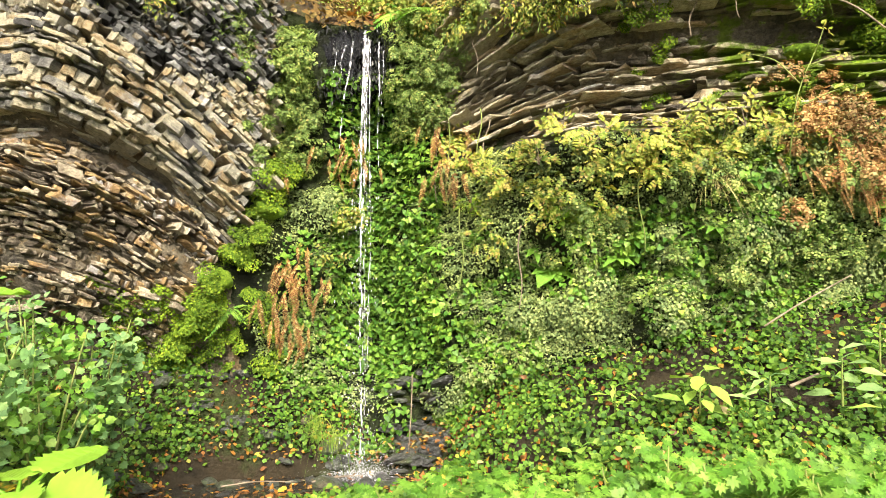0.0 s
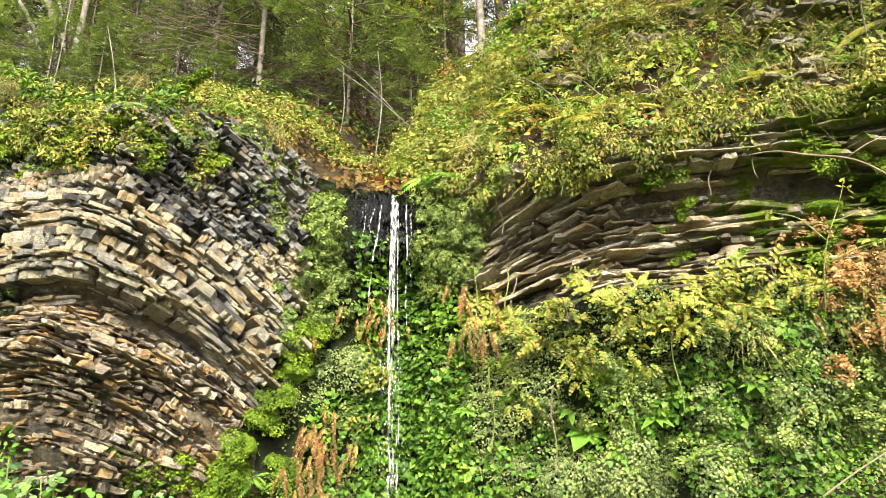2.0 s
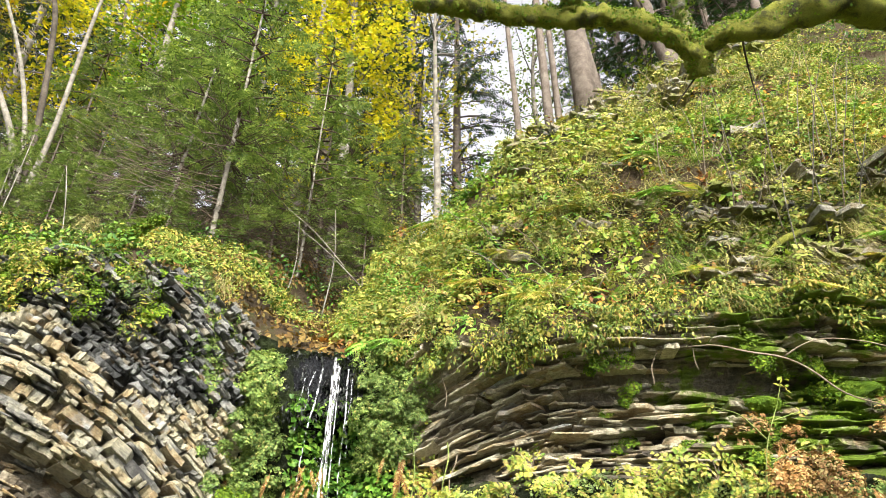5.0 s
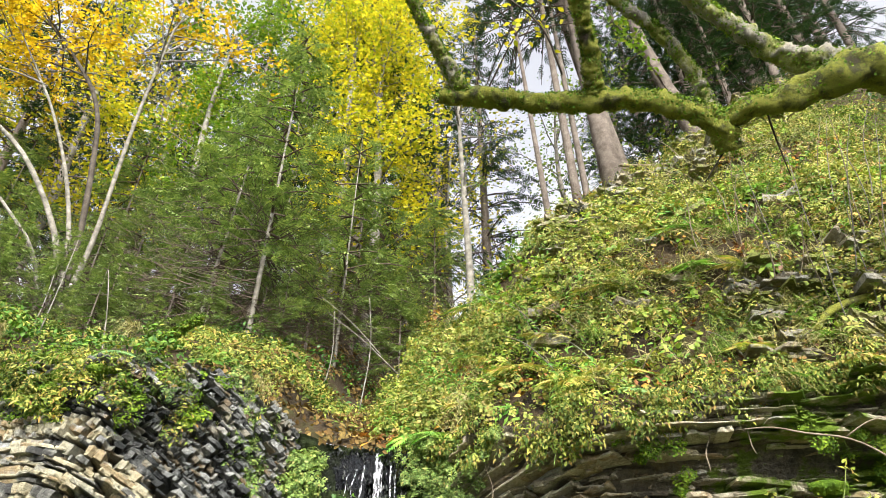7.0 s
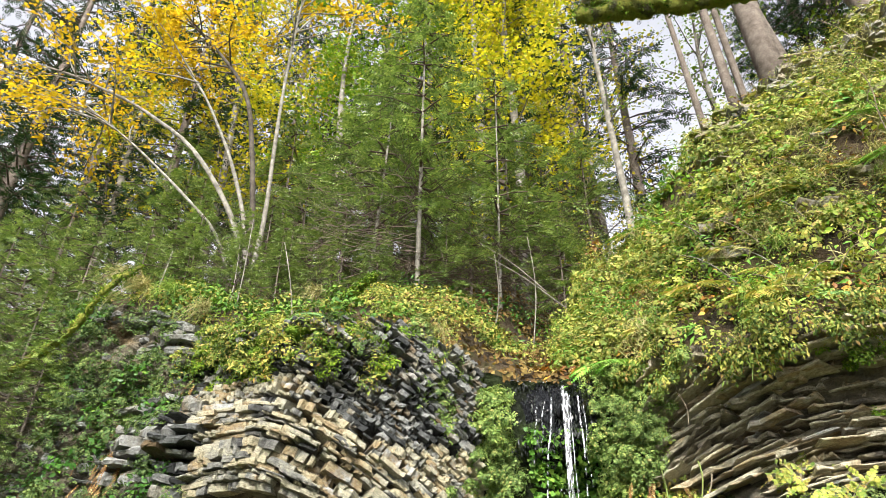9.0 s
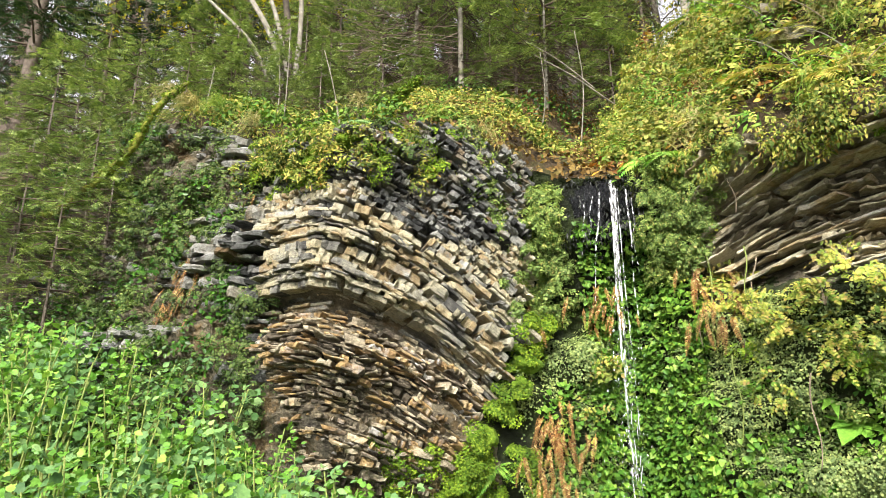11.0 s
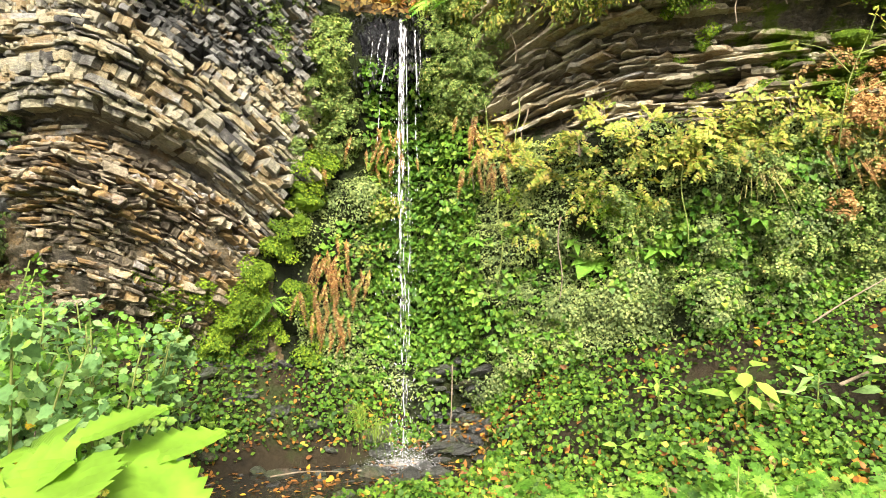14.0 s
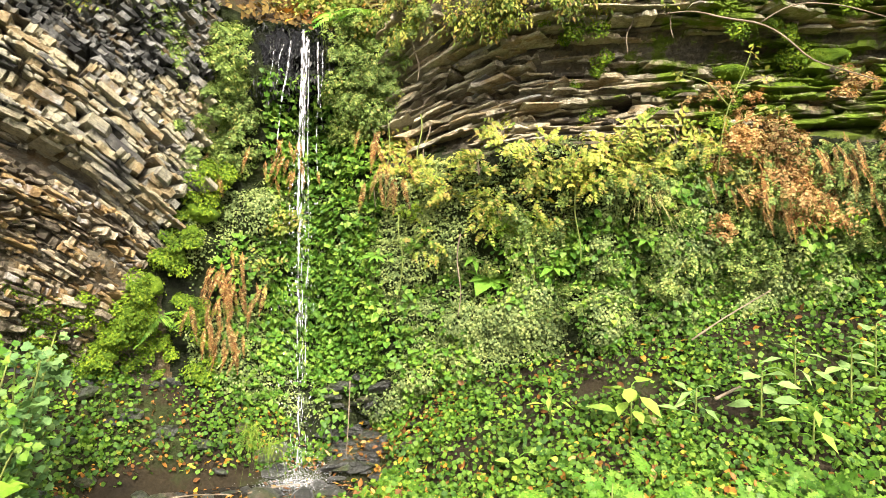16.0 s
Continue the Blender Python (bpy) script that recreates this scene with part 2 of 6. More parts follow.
L_ORANGE = leaf("amber_leaf", [(0.0, (0.60, 0.36, 0.01)), (0.5, (0.80, 0.52, 0.02)), (1.0, (0.88, 0.66, 0.05))], 0.5, 0.75)
L_GOLD = leaf("golden_leaf", [(0.0, (0.26, 0.30, 0.03)), (0.5, (0.55, 0.42, 0.03)), (1.0, (0.62, 0.36, 0.04))], 0.5, 0.4)
L_CROWN = leaf("yellow_crown_leaf", [(0.0, (0.34, 0.42, 0.03)), (0.4, (0.60, 0.56, 0.03)), (1.0, (0.86, 0.68, 0.04))], 0.5, 0.6)
L_LIME = leaf("lime_leaf", [(0.0, (0.15, 0.30, 0.02)), (0.6, (0.25, 0.40, 0.04)), (1.0, (0.42, 0.46, 0.07))], 0.45, 0.35)
L_FRESH = leaf("fresh_green_leaf", [(0.0, (0.09, 0.25, 0.03)), (0.6, (0.19, 0.40, 0.06)), (1.0, (0.33, 0.50, 0.10))], 0.55, 0.35)
L_BLUE = leaf("cool_green_leaf", [(0.0, (0.07, 0.17, 0.06)), (0.6, (0.19, 0.36, 0.14)), (1.0, (0.30, 0.46, 0.18))], 0.6, 0.35)
L_NEAR = leaf("toothed_leaf", [(0.0, (0.10, 0.30, 0.02)), (0.6, (0.17, 0.40, 0.035)), (1.0, (0.26, 0.46, 0.06))], 0.4, 0.35, 30)
L_FALLEN = leaf("fallen_leaf", [(0.0, (0.12, 0.05, 0.02)), (0.4, (0.32, 0.13, 0.04)), (0.7, (0.52, 0.24, 0.04)), (0.9, (0.70, 0.42, 0.05)), (1.0, (0.5, 0.4, 0.25))], 0.5, 0.15)
L_DRY = leaf("dry_fern", [(0.0, (0.12, 0.05, 0.018)), (0.5, (0.26, 0.12, 0.04)), (0.8, (0.38, 0.22, 0.09)), (1.0, (0.55, 0.42, 0.22))], 0.8, 0.15)
L_RUST = leaf("rust_bracken_leaf", [(0.0, (0.22, 0.10, 0.04)), (0.45, (0.42, 0.22, 0.09)), (0.8, (0.56, 0.36, 0.18)), (1.0, (0.62, 0.52, 0.24))], 0.8, 0.25)
L_SHADE = leaf("shade_fern", [(0.0, (0.04, 0.08, 0.02)), (0.5, (0.09, 0.15, 0.04)), (1.0, (0.18, 0.22, 0.07))], 0.7, 0.25)
L_STRAW = leaf("straw_grass", [(0.0, (0.22, 0.24, 0.06)), (0.5, (0.42, 0.36, 0.16)), (1.0, (0.55, 0.46, 0.26))], 0.7, 0.25)
L_GRASS = leaf("green_grass", [(0.0, (0.10, 0.22, 0.03)), (0.6, (0.24, 0.36, 0.05)), (1.0, (0.38, 0.40, 0.12))], 0.5, 0.3)
L_MOSSY = leaf("moss_tips", [(0.0, (0.06, 0.13, 0.012)), (0.5, (0.15, 0.26, 0.02)), (1.0, (0.29, 0.38, 0.035))], 0.9, 0.2)
L_TAN = leaf("brown_moss", [(0.0, (0.10, 0.055, 0.02)), (0.6, (0.2, 0.12, 0.04)), (1.0, (0.3, 0.22, 0.08))], 0.9, 0.2)
NEEDLE_D = leaf("dark_needles", [(0.0, (0.018, 0.05, 0.018)), (0.6, (0.04, 0.095, 0.03)), (1.0, (0.08, 0.14, 0.045))], 0.6, 0.15)
NEEDLE_L = leaf("young_needles", [(0.0, (0.12, 0.19, 0.06)), (0.6, (0.27, 0.38, 0.12)), (1.0, (0.43, 0.51, 0.18))], 0.6, 0.35)
L_BUTTER = leaf("butterbur_leaf", [(0.0, (0.07, 0.17, 0.035)), (0.6, (0.11, 0.24, 0.05)), (1.0, (0.16, 0.29, 0.06))], 0.75, 0.2, 25)
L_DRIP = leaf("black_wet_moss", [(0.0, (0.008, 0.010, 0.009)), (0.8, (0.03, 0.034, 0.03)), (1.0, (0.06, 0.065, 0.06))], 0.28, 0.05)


def water_material(name, foam, clear, stretch=0.1):
    m, n, l, bsdf = material(name)
    bsdf.inputs["Base Color"].default_value = (0.9, 0.93, 0.95, 1)
    bsdf.inputs["Roughness"].default_value = 0.15
    clear_bsdf = n.new("ShaderNodeBsdfTransparent")
    both = n.new("ShaderNodeMixShader")
    r = ramp(n, [(foam, (clear, clear, clear)), (foam + 0.25, (1, 1, 1))])
    where = n.new("ShaderNodeNewGeometry")
    long = n.new("ShaderNodeMapping")
    long.inputs["Scale"].default_value = (1.0, 1.0, stretch)
    l.new(where.outputs["Position"], long.inputs["Vector"])
    tex = n.new("ShaderNodeTexNoise")
    tex.inputs["Scale"].default_value, tex.inputs["Detail"].default_value = 55, 4
    l.new(long.outputs[0], tex.inputs["Vector"])
    l.new(tex.outputs["Fac"], r.inputs[0])
    l.new(r.outputs[0], both.inputs[0])
    l.new(clear_bsdf.outputs[0], both.inputs[1])
    l.new(bsdf.outputs[0], both.inputs[2])
    l.new(both.outputs[0], n["Material Output"].inputs["Surface"])
    return m


FALLS = water_material("falling_water", 0.50, 0.03, 0.16)
SPRAY = water_material("spray_foam", 0.42, 0.1, 1.0)
POOL, pn, pl, pb = material("dark_pool_water")
pb.inputs["Base Color"].default_value = (0.02, 0.02, 0.016, 1)
pb.inputs["Roughness"].default_value = 0.06
bump(pn, pl, pb, noise_node(pn, pl, 9, 3, 0.5, "World"), 0.35, 0.03)


# ---- helpers for geometry ----
rng = np.random.default_rng(7)


def build(name, verts, faces, mat, parent=None, label="", smooth=False):
    """Links vertices and faces (a list of index arrays, one width each) as one mesh object."""
    me = bpy.data.meshes.new(name)
    verts = np.asarray(verts, np.float32)
    faces = [np.asarray(f, np.int32) for f in faces if len(f)]
    me.vertices.add(len(verts))
    me.vertices.foreach_set("co", verts.ravel())
    loops = np.concatenate([f.ravel() for f in faces])
    widths = np.concatenate([np.full(len(f), f.shape[1]) for f in faces])
    me.loops.add(len(loops))
    me.loops.foreach_set("vertex_index", loops)
    me.polygons.add(len(widths))
    me.polygons.foreach_set("loop_start", np.r_[0, np.cumsum(widths)[:-1]].astype(np.int32))
    if smooth:
        me.polygons.foreach_set("use_smooth", np.ones(len(widths), bool))
    me.update(calc_edges=True)
    me.materials.append(mat)
    ob = new(name, me)
    ob.parent = parent
    if label:
        tagged(ob, label)
    return ob


def thing(name, place, label, category, group="", kind=""):
    ob = new(name)
    ob.location = place
    return tagged(ob, label, category, group, kind)


def under(parent, verts):
    """World places in the frame of a thing that is only moved."""
    return np.asarray(verts) - np.array(parent.location)


def hashed(i, j, k, seed):
    h = (i * 374761393 + j * 668265263 + k * 2147483647 + seed * 974634777) & 0xFFFFFFFF
    h = ((h ^ (h >> 13)) * 1274126177) & 0xFFFFFFFF
    return ((h ^ (h >> 16)) & 0xFFFF) / 65535.0


def value_noise(p, seed=0):
    f = np.floor(p).astype(np.int64)
    t = p - f
    t = t * t * (3 - 2 * t)
    out = 0
    for a in (0, 1):
        for b in (0, 1):
            for c in (0, 1):
                w = np.abs(1 - a - t[:, 0]) * np.abs(1 - b - t[:, 1]) * np.abs(1 - c - t[:, 2])
                out = out + w * hashed(f[:, 0] + a, f[:, 1] + b, f[:, 2] + c, seed)
    return out * 2 - 1


def fbm(p, scale, octaves=4, seed=0):
    out, amp = 0, 1.0
    for o in range(octaves):
        out = out + amp * value_noise(np.asarray(p) * scale * 2**o, seed + o)
        amp *= 0.5
    return out


def step(x, a, b):
    t = np.clip((x - a) / (b - a), 0, 1)
    return t * t * (3 - 2 * t)


def hump(x, mid, width):
    return np.exp(-(((x - mid) / width) ** 2))


def unit(v):
    return v / np.maximum(np.linalg.norm(v, axis=-1, keepdims=True), 1e-9)


def tube(path, radii, sides=8, rough=0.0, seed=0, rings=0, cap=True):
    """A tapered tube along a path; rough: relief as a part of the radius. Returns vertices and faces."""
    path, radii = np.asarray(path, float), np.asarray(radii, float)
    if len(radii) != len(path):
        radii = np.interp(np.linspace(0, 1, len(path)), np.linspace(0, 1, len(radii)), radii)
    if rings:
        d = np.r_[0, np.cumsum(np.linalg.norm(np.diff(path, axis=0), axis=1))]
        t = np.linspace(0, d[-1], rings)
        new_path = np.stack([np.interp(t, d, path[:, k]) for k in range(3)], 1)
        radii = np.interp(t, d, radii)
        ker = max(1, rings // (2 * len(path)))
        pad = np.pad(new_path, ((ker, ker), (0, 0)), "edge")
        path = np.stack([pad[k:k + rings] for k in range(2 * ker + 1)]).mean(0)
        path[0], path[-1] = new_path[0], new_path[-1]
    n = len(path)
    tang = unit(np.gradient(path, axis=0))
    ref = np.where(np.abs(tang[:, 2:3]) > 0.9, [[1.0, 0, 0]], [[0, 0, 1.0]])
    a = unit(np.cross(tang, ref))
    b = np.cross(tang, a)
    ang = np.linspace(0, 2 * np.pi, sides, endpoint=False)
    ring = np.cos(ang)[None, :, None] * a[:, None] + np.sin(ang)[None, :, None] * b[:, None]
    r = np.repeat(radii[:, None], sides, 1)
    if rough:
        base = (path[:, None] + ring * r[..., None]).reshape(-1, 3)
        r = r * (1 + rough * fbm(base, 1.2 / max(radii.mean(), 0.02), 3, seed).reshape(n, sides))
    v = (path[:, None] + ring * r[..., None]).reshape(-1, 3)
    i, j = np.meshgrid(np.arange(n - 1), np.arange(sides), indexing="ij")
    k = (j + 1) % sides
    quads = np.stack([i * sides + j, i * sides + k, (i + 1) * sides + k, (i + 1) * sides + j], -1).reshape(-1, 4)
    faces = [quads]
    if cap:
        v = np.concatenate([v, path[:1], path[-1:]])
        c0, c1, js = n * sides, n * sides + 1, np.arange(sides)
        tris = np.concatenate([np.stack([np.full(sides, c0), (js + 1) % sides, js], 1),
                               np.stack([np.full(sides, c1), (n - 1) * sides + js, (n - 1) * sides + (js + 1) % sides], 1)])
        faces.append(tris)
    return v, faces


def joined(parts):
    """Several (vertices, faces) as one."""
    verts, by, at = [], {}, 0
    for v, faces in parts:
        verts.append(v)
        for f in faces:
            by.setdefault(f.shape[1], []).append(f + at)
        at += len(v)
    return np.concatenate(verts), [np.concatenate(f) for f in by.values()]


# leaf shapes: base at the origin, tip along +y, upper side +z
def fan(rim, lift=0.08):
    rim = np.array(rim, float)
    centre = np.array([[0, rim[:, 1].mean(), -lift]])
    z = 0.10 * np.abs(rim[:, :1]) - 0.12 * (rim[:, 1:] - 0.4) ** 2
    v = np.concatenate([centre, np.concatenate([rim, z], 1)])
    k = np.arange(1, len(rim) + 1)
    return v, np.stack([np.zeros_like(k), k, np.roll(k, -1)], 1)


def plate(rim):
    """A thin leaf from its outline alone."""
    rim = np.array(rim, float)
    z = 0.22 * np.abs(rim[:, :1]) - 0.12 * (rim[:, 1:] - 0.4) ** 2
    k = np.arange(1, len(rim) - 1)
    return np.concatenate([rim, z], 1), np.stack([np.zeros_like(k), k, k + 1], 1)


ROUND = plate([(0.0, 0.0), (0.48, 0.2), (0.38, 0.85), (-0.38, 0.85), (-0.48, 0.2)])
HEART = plate([(0.0, 0.12), (0.3, -0.06), (0.52, 0.22), (0.34, 0.65), (0.0, 1.05), (-0.34, 0.65), (-0.52, 0.22), (-0.3, -0.06)])
OVAL = plate([(0.0, 0.0), (0.26, 0.25), (0.30, 0.55), (0.0, 1.05), (-0.30, 0.55), (-0.26, 0.25)])
MAPLE = fan([(0.0, 0.05), (0.34, -0.02), (0.40, 0.2), (0.60, 0.34), (0.45, 0.52), (0.42, 0.80), (0.24, 0.76), (0.0, 1.05),
             (-0.24, 0.76), (-0.42, 0.80), (-0.45, 0.52), (-0.60, 0.34), (-0.40, 0.2), (-0.34, -0.02)], 0.03)
CUT = fan([(0.0, 0.05), (0.30, -0.02), (0.20, 0.2), (0.58, 0.32), (0.30, 0.46), (0.38, 0.78), (0.13, 0.66), (0.0, 1.05),
           (-0.13, 0.66), (-0.38, 0.78), (-0.30, 0.46), (-0.58, 0.32), (-0.20, 0.2), (-0.30, -0.02)], 0.03)
LANCE = (np.array([(0, 0, 0), (-0.16, 0.42, 0.05), (0, 0.48, -0.02), (0.16, 0.42, 0.05), (0, 1.0, -0.12)], float),
         np.array([(0, 2, 1), (0, 3, 2), (1, 2, 4), (2, 3, 4)]))
CHIP = (np.array([(0, 0, 0), (-0.42, 0.5, 0.06), (0, 1.0, -0.08), (0.42, 0.5, 0.06)], float), np.array([(0, 3, 1), (1, 3, 2)]))
BROAD = (np.array([(0, 0, 0), (-0.36, 0.42, 0.08), (0, 1.0, -0.1), (0.36, 0.42, 0.08)], float), np.array([(0, 3, 1), (1, 3, 2)]))
BLADE = (np.array([(-0.03, 0, 0), (0.03, 0, 0), (-0.025, 0.4, 0.10), (0.025, 0.4, 0.10), (-0.016, 0.75, 0.08), (0.016, 0.75, 0.08), (0, 1.0, -0.05)], float),
         np.array([(0, 1, 3), (0, 3, 2), (2, 3, 5), (2, 5, 4), (4, 5, 6)]))


def pinnate(pairs, width, leaflet, droop=0.25, taper=True, end=True):
    """A compound leaf or frond: leaflets in pairs along a bent midrib."""
    v, f, at = [], [], 0
    lv, lf = leaflet
    spots = np.linspace(0.12, 0.95, pairs)
    for s in spots:
        size = width * (np.sin(np.pi * min(1.0, 0.18 + 0.82 * s)) ** 0.7 if taper else 1.0)
        for side in (-1, 1):
            ang = side * radians(-62 + 20 * s)
            c, q = math.cos(ang), math.sin(ang)
            r = np.array([(c, -q, 0), (q, c, 0), (0, 0, 1)])
            p = (lv * size) @ r.T
            p[:, 2] -= 0.25 * np.abs(p[:, 0])
            p += (0, s, -droop * s * s)
            v.append(p)
            f.append(lf + at)
            at += len(p)
    if end:
        p = lv * width * 0.9 + (0, 0.93, -droop * 0.9)
        v.append(p)
        f.append(lf + at)
        at += len(p)
    rib = np.array([(-0.012, 0, 0), (0.012, 0, 0), (-0.008, 0.5, -droop * 0.25), (0.008, 0.5, -droop * 0.25), (0, 1.0, -droop)])
    v.append(rib)
    f.append(np.array([(0, 1, 3), (0, 3, 2), (2, 3, 4)]) + at)
    return np.concatenate(v), np.concatenate(f)


NARROW = (np.array([(0, 0, 0), (-0.2, 0.42, 0.08), (0, 1.0, -0.12), (0.2, 0.42, 0.08)], float), np.array([(0, 3, 1), (1, 3, 2)]))
FROND = pinnate(13, 0.26, LANCE, 0.35)
HANG = pinnate(17, 0.11, NARROW, 0.35)
ASH = pinnate(3, 0.42, OVAL, 0.2, False)
PARSLEY = pinnate(4, 0.36, CUT, 0.25)
SPRAY_FERN = pinnate(3, 0.5, CHIP, 0.3, True, False)
SPRAY_TWIG = pinnate(5, 0.36, NARROW, 0.12, True, False)

BUTTERBUR = fan([(0.0, 0.22), (0.16, 0.0), (0.36, -0.04), (0.56, 0.12), (0.62, 0.4), (0.56, 0.68), (0.36, 0.92), (0.0, 1.0), (-0.36, 0.92), (-0.56, 0.68), (-0.62, 0.4), (-0.56, 0.12), (-0.36, -0.04), (-0.16, 0.0)], 0.06)


def veined(lobes, width):
    """A large toothed leaf: folded along its midrib, its side veins sunk and the blade raised between them."""
    rows = []
    for i in range(2 * lobes + 1):
        y = i / (2 * lobes)
        half = width * math.sin(math.pi * min(1.0, 0.06 + 0.94 * y) ** 0.8) ** 0.75 if y < 1 else 0.0
        tooth = 0.06 if i % 2 else -0.02
        rise = 0.02 if i % 2 else -0.012
        rows.append([(-half - tooth * (y < 0.97), y - 0.04, 0.05 - 0.16 * y * y + rise), (-half * 0.5, y - 0.01, 0.05 - 0.15 * y * y + rise), (0.0, y, -0.15 * y * y), (half * 0.5, y - 0.01, 0.05 - 0.15 * y * y + rise), (half + tooth * (y < 0.97), y - 0.04, 0.05 - 0.16 * y * y + rise)])
    v = np.array([q for row in rows for q in row])
    f = []
    for i in range(2 * lobes):
        for j in range(4):
            a = i * 5 + j
            f += [(a, a + 1, a + 6), (a, a + 6, a + 5)]
    return v, np.array(f)


VEINED = veined(8, 0.36)


def leaves(places, facing, size, shape, along=None, tilt=0.5, spin=1.0, seed=0):
    """Vertices and triangles of many leaves. facing: the upper side's direction; along: where the tips point; tilt, spin: disorder."""
    r = np.random.default_rng(seed)
    n = len(places)
    facing = np.broadcast_to(np.asarray(facing, float), (n, 3))
    z = unit(facing + tilt * r.normal(size=(n, 3)))
    way = r.normal(size=(n, 3)) * spin + (0 if along is None else np.asarray(along, float))
    y = unit(way - (way * z).sum(1, keepdims=True) * z)
    x = np.cross(y, z)
    size = np.broadcast_to(np.asarray(size, float), (n,))
    sv, sf = shape
    v = places[:, None] + size[:, None, None] * (sv[None, :, :1] * x[:, None] + sv[None, :, 1:2] * y[:, None] + sv[None, :, 2:] * z[:, None])
    f = sf[None] + (np.arange(n) * len(sv))[:, None, None]
    return v.reshape(-1, 3), [f.reshape(-1, 3).astype(np.int32)]


# ---- the lie of the land ----
WALL_X = [-12, -6.5, -4.5, -3.3, -2.5, -1.8, -1.1, -0.7, -0.1, 0.4, 1, 1.8, 3.1, 5, 9]


def foot_y(x):
    return np.interp(x, WALL_X, [5.4, 5.3, 5.4, 5.6, 6.05, 6.25, 6.45, 6.6, 6.6, 6.3, 6.05, 5.8, 5.4, 4.8, 4.0])


def foot_z(x):
    return np.interp(x, WALL_X, [3.2, 2.5, 1.8, 1.2, 0.98, 0.93, 0.75, 0.35, 0.45, 0.85, 1.05, 1.25, 1.5, 1.9, 2.6])


RIM_X = [-12, -8, -6.2, -5, -4.2, -2.9, -2.1, -1.5, -0.95, -0.5, 0, 1, 2, 3.3, 5, 9]


def rim_y(x):
    return np.interp(x, RIM_X, [6.6, 6.4, 6.1, 5.9, 5.7, 5.55, 5.95, 6.25, 6.4, 6.35, 6.1, 5.5, 5.35, 5.15, 4.6, 4.0])


def rim_z(x):
    return np.interp(x, RIM_X, [6.2, 5.9, 5.7, 5.25, 4.75, 4.6, 4.7, 4.3, 4.2, 4.25, 4.2, 4.1, 4.25, 4.3, 4.5, 5.0])


def bed_drop(x):
    """How far the folded beds sink at either side of the crest of the fold."""
    d = x + 3.35
    return np.where(d > 0, 0.30 * d**2 + 0.22 * d, 0.10 * d**2 - 0.02 * d)


def hash2(i, j, seed):
    return hashed(np.asarray(i).astype(np.int64), np.asarray(j).astype(np.int64), np.int64(0), seed)


def ledge_drop(x):
    return 0.22 * (x - 1.5) ** 2 * np.where(x < 1.5, 1, 0.10)


def beds(x, z, drop, thick, length, seed):
    """How far broken beds of rock stand out of the wall: bed by bed, and block by block along each bed."""
    c = z + drop(x)
    w = c / thick + 0.9 * np.sin(c * 5.1 + seed) + 0.4 * np.sin(c * 13.7)
    i = np.floor(w)
    q = (x - 0.35 * c) / (length * (0.5 + hash2(i, 3, seed))) + 9 * hash2(i, 5, seed)
    j = np.floor(q)
    out = 0.55 * hash2(i, j, seed) + 0.45 * hash2(i, 7, seed)
    crack = np.where((w - i < 0.16) | (q - j < 0.06), -0.35, 0.0)
    return out + crack + 0.25 * (w - i)


def apron_z(x, y):
    start = np.interp(x, [-7, -4.6, -3.4, -2.6, -1.8, -0.8, 0.1, 0.5, 1.2, 2.5, 5], [0.5, 2.2, 4.4, 5.4, 5.75, 6.1, 5.7, 4.9, 4.0, 3.0, 2.2])
    rise = np.clip((y - start) / (foot_y(x) - start), 0, 1)
    z = 0.19 + (foot_z(x) - 0.19) * rise ** np.interp(x, [-3.4, -2, 0, 1], [1.25, 0.9, 1.0, 1.2])
    mid = np.interp(y, [-6, 3, 4.3, 5.2, 6.2], [-3.4, -2.6, -1.9, -1.25, -0.95])
    half = np.interp(y, [3, 4.3, 5.2, 6.2], [0.5, 0.8, 1.15, 0.95])
    bed = (1 - step(np.abs(x - mid), half * 0.75, half * 1.15)) * (1 - step(rise, 0.0, 0.12))
    return z * (1 - bed) + 0.03 * bed, bed


def apron(x, s):
    y = -70 + (foot_y(x) + 70) * s
    z, bed = apron_z(x, y)
    p = np.stack([x, y, z], -1)
    q = p.reshape(-1, 3)
    near = hump(q[:, 1], 3, 8)
    q[:, 2] += near * (0.05 * fbm(q, 1.1, 4, 3) + 0.025 * fbm(q, 5, 3, 8)) * (1 - 0.5 * bed.reshape(-1))
    return q.reshape(p.shape)


def rock_parts(x, z):
    """Where the wall is bare bedded rock: the fold, and the ledges."""
    return step(x, -1.75, -2.05) * step(x, -4.9, -4.4), step(x, -0.15, 0.15) * step(z, 2.85, 3.0)


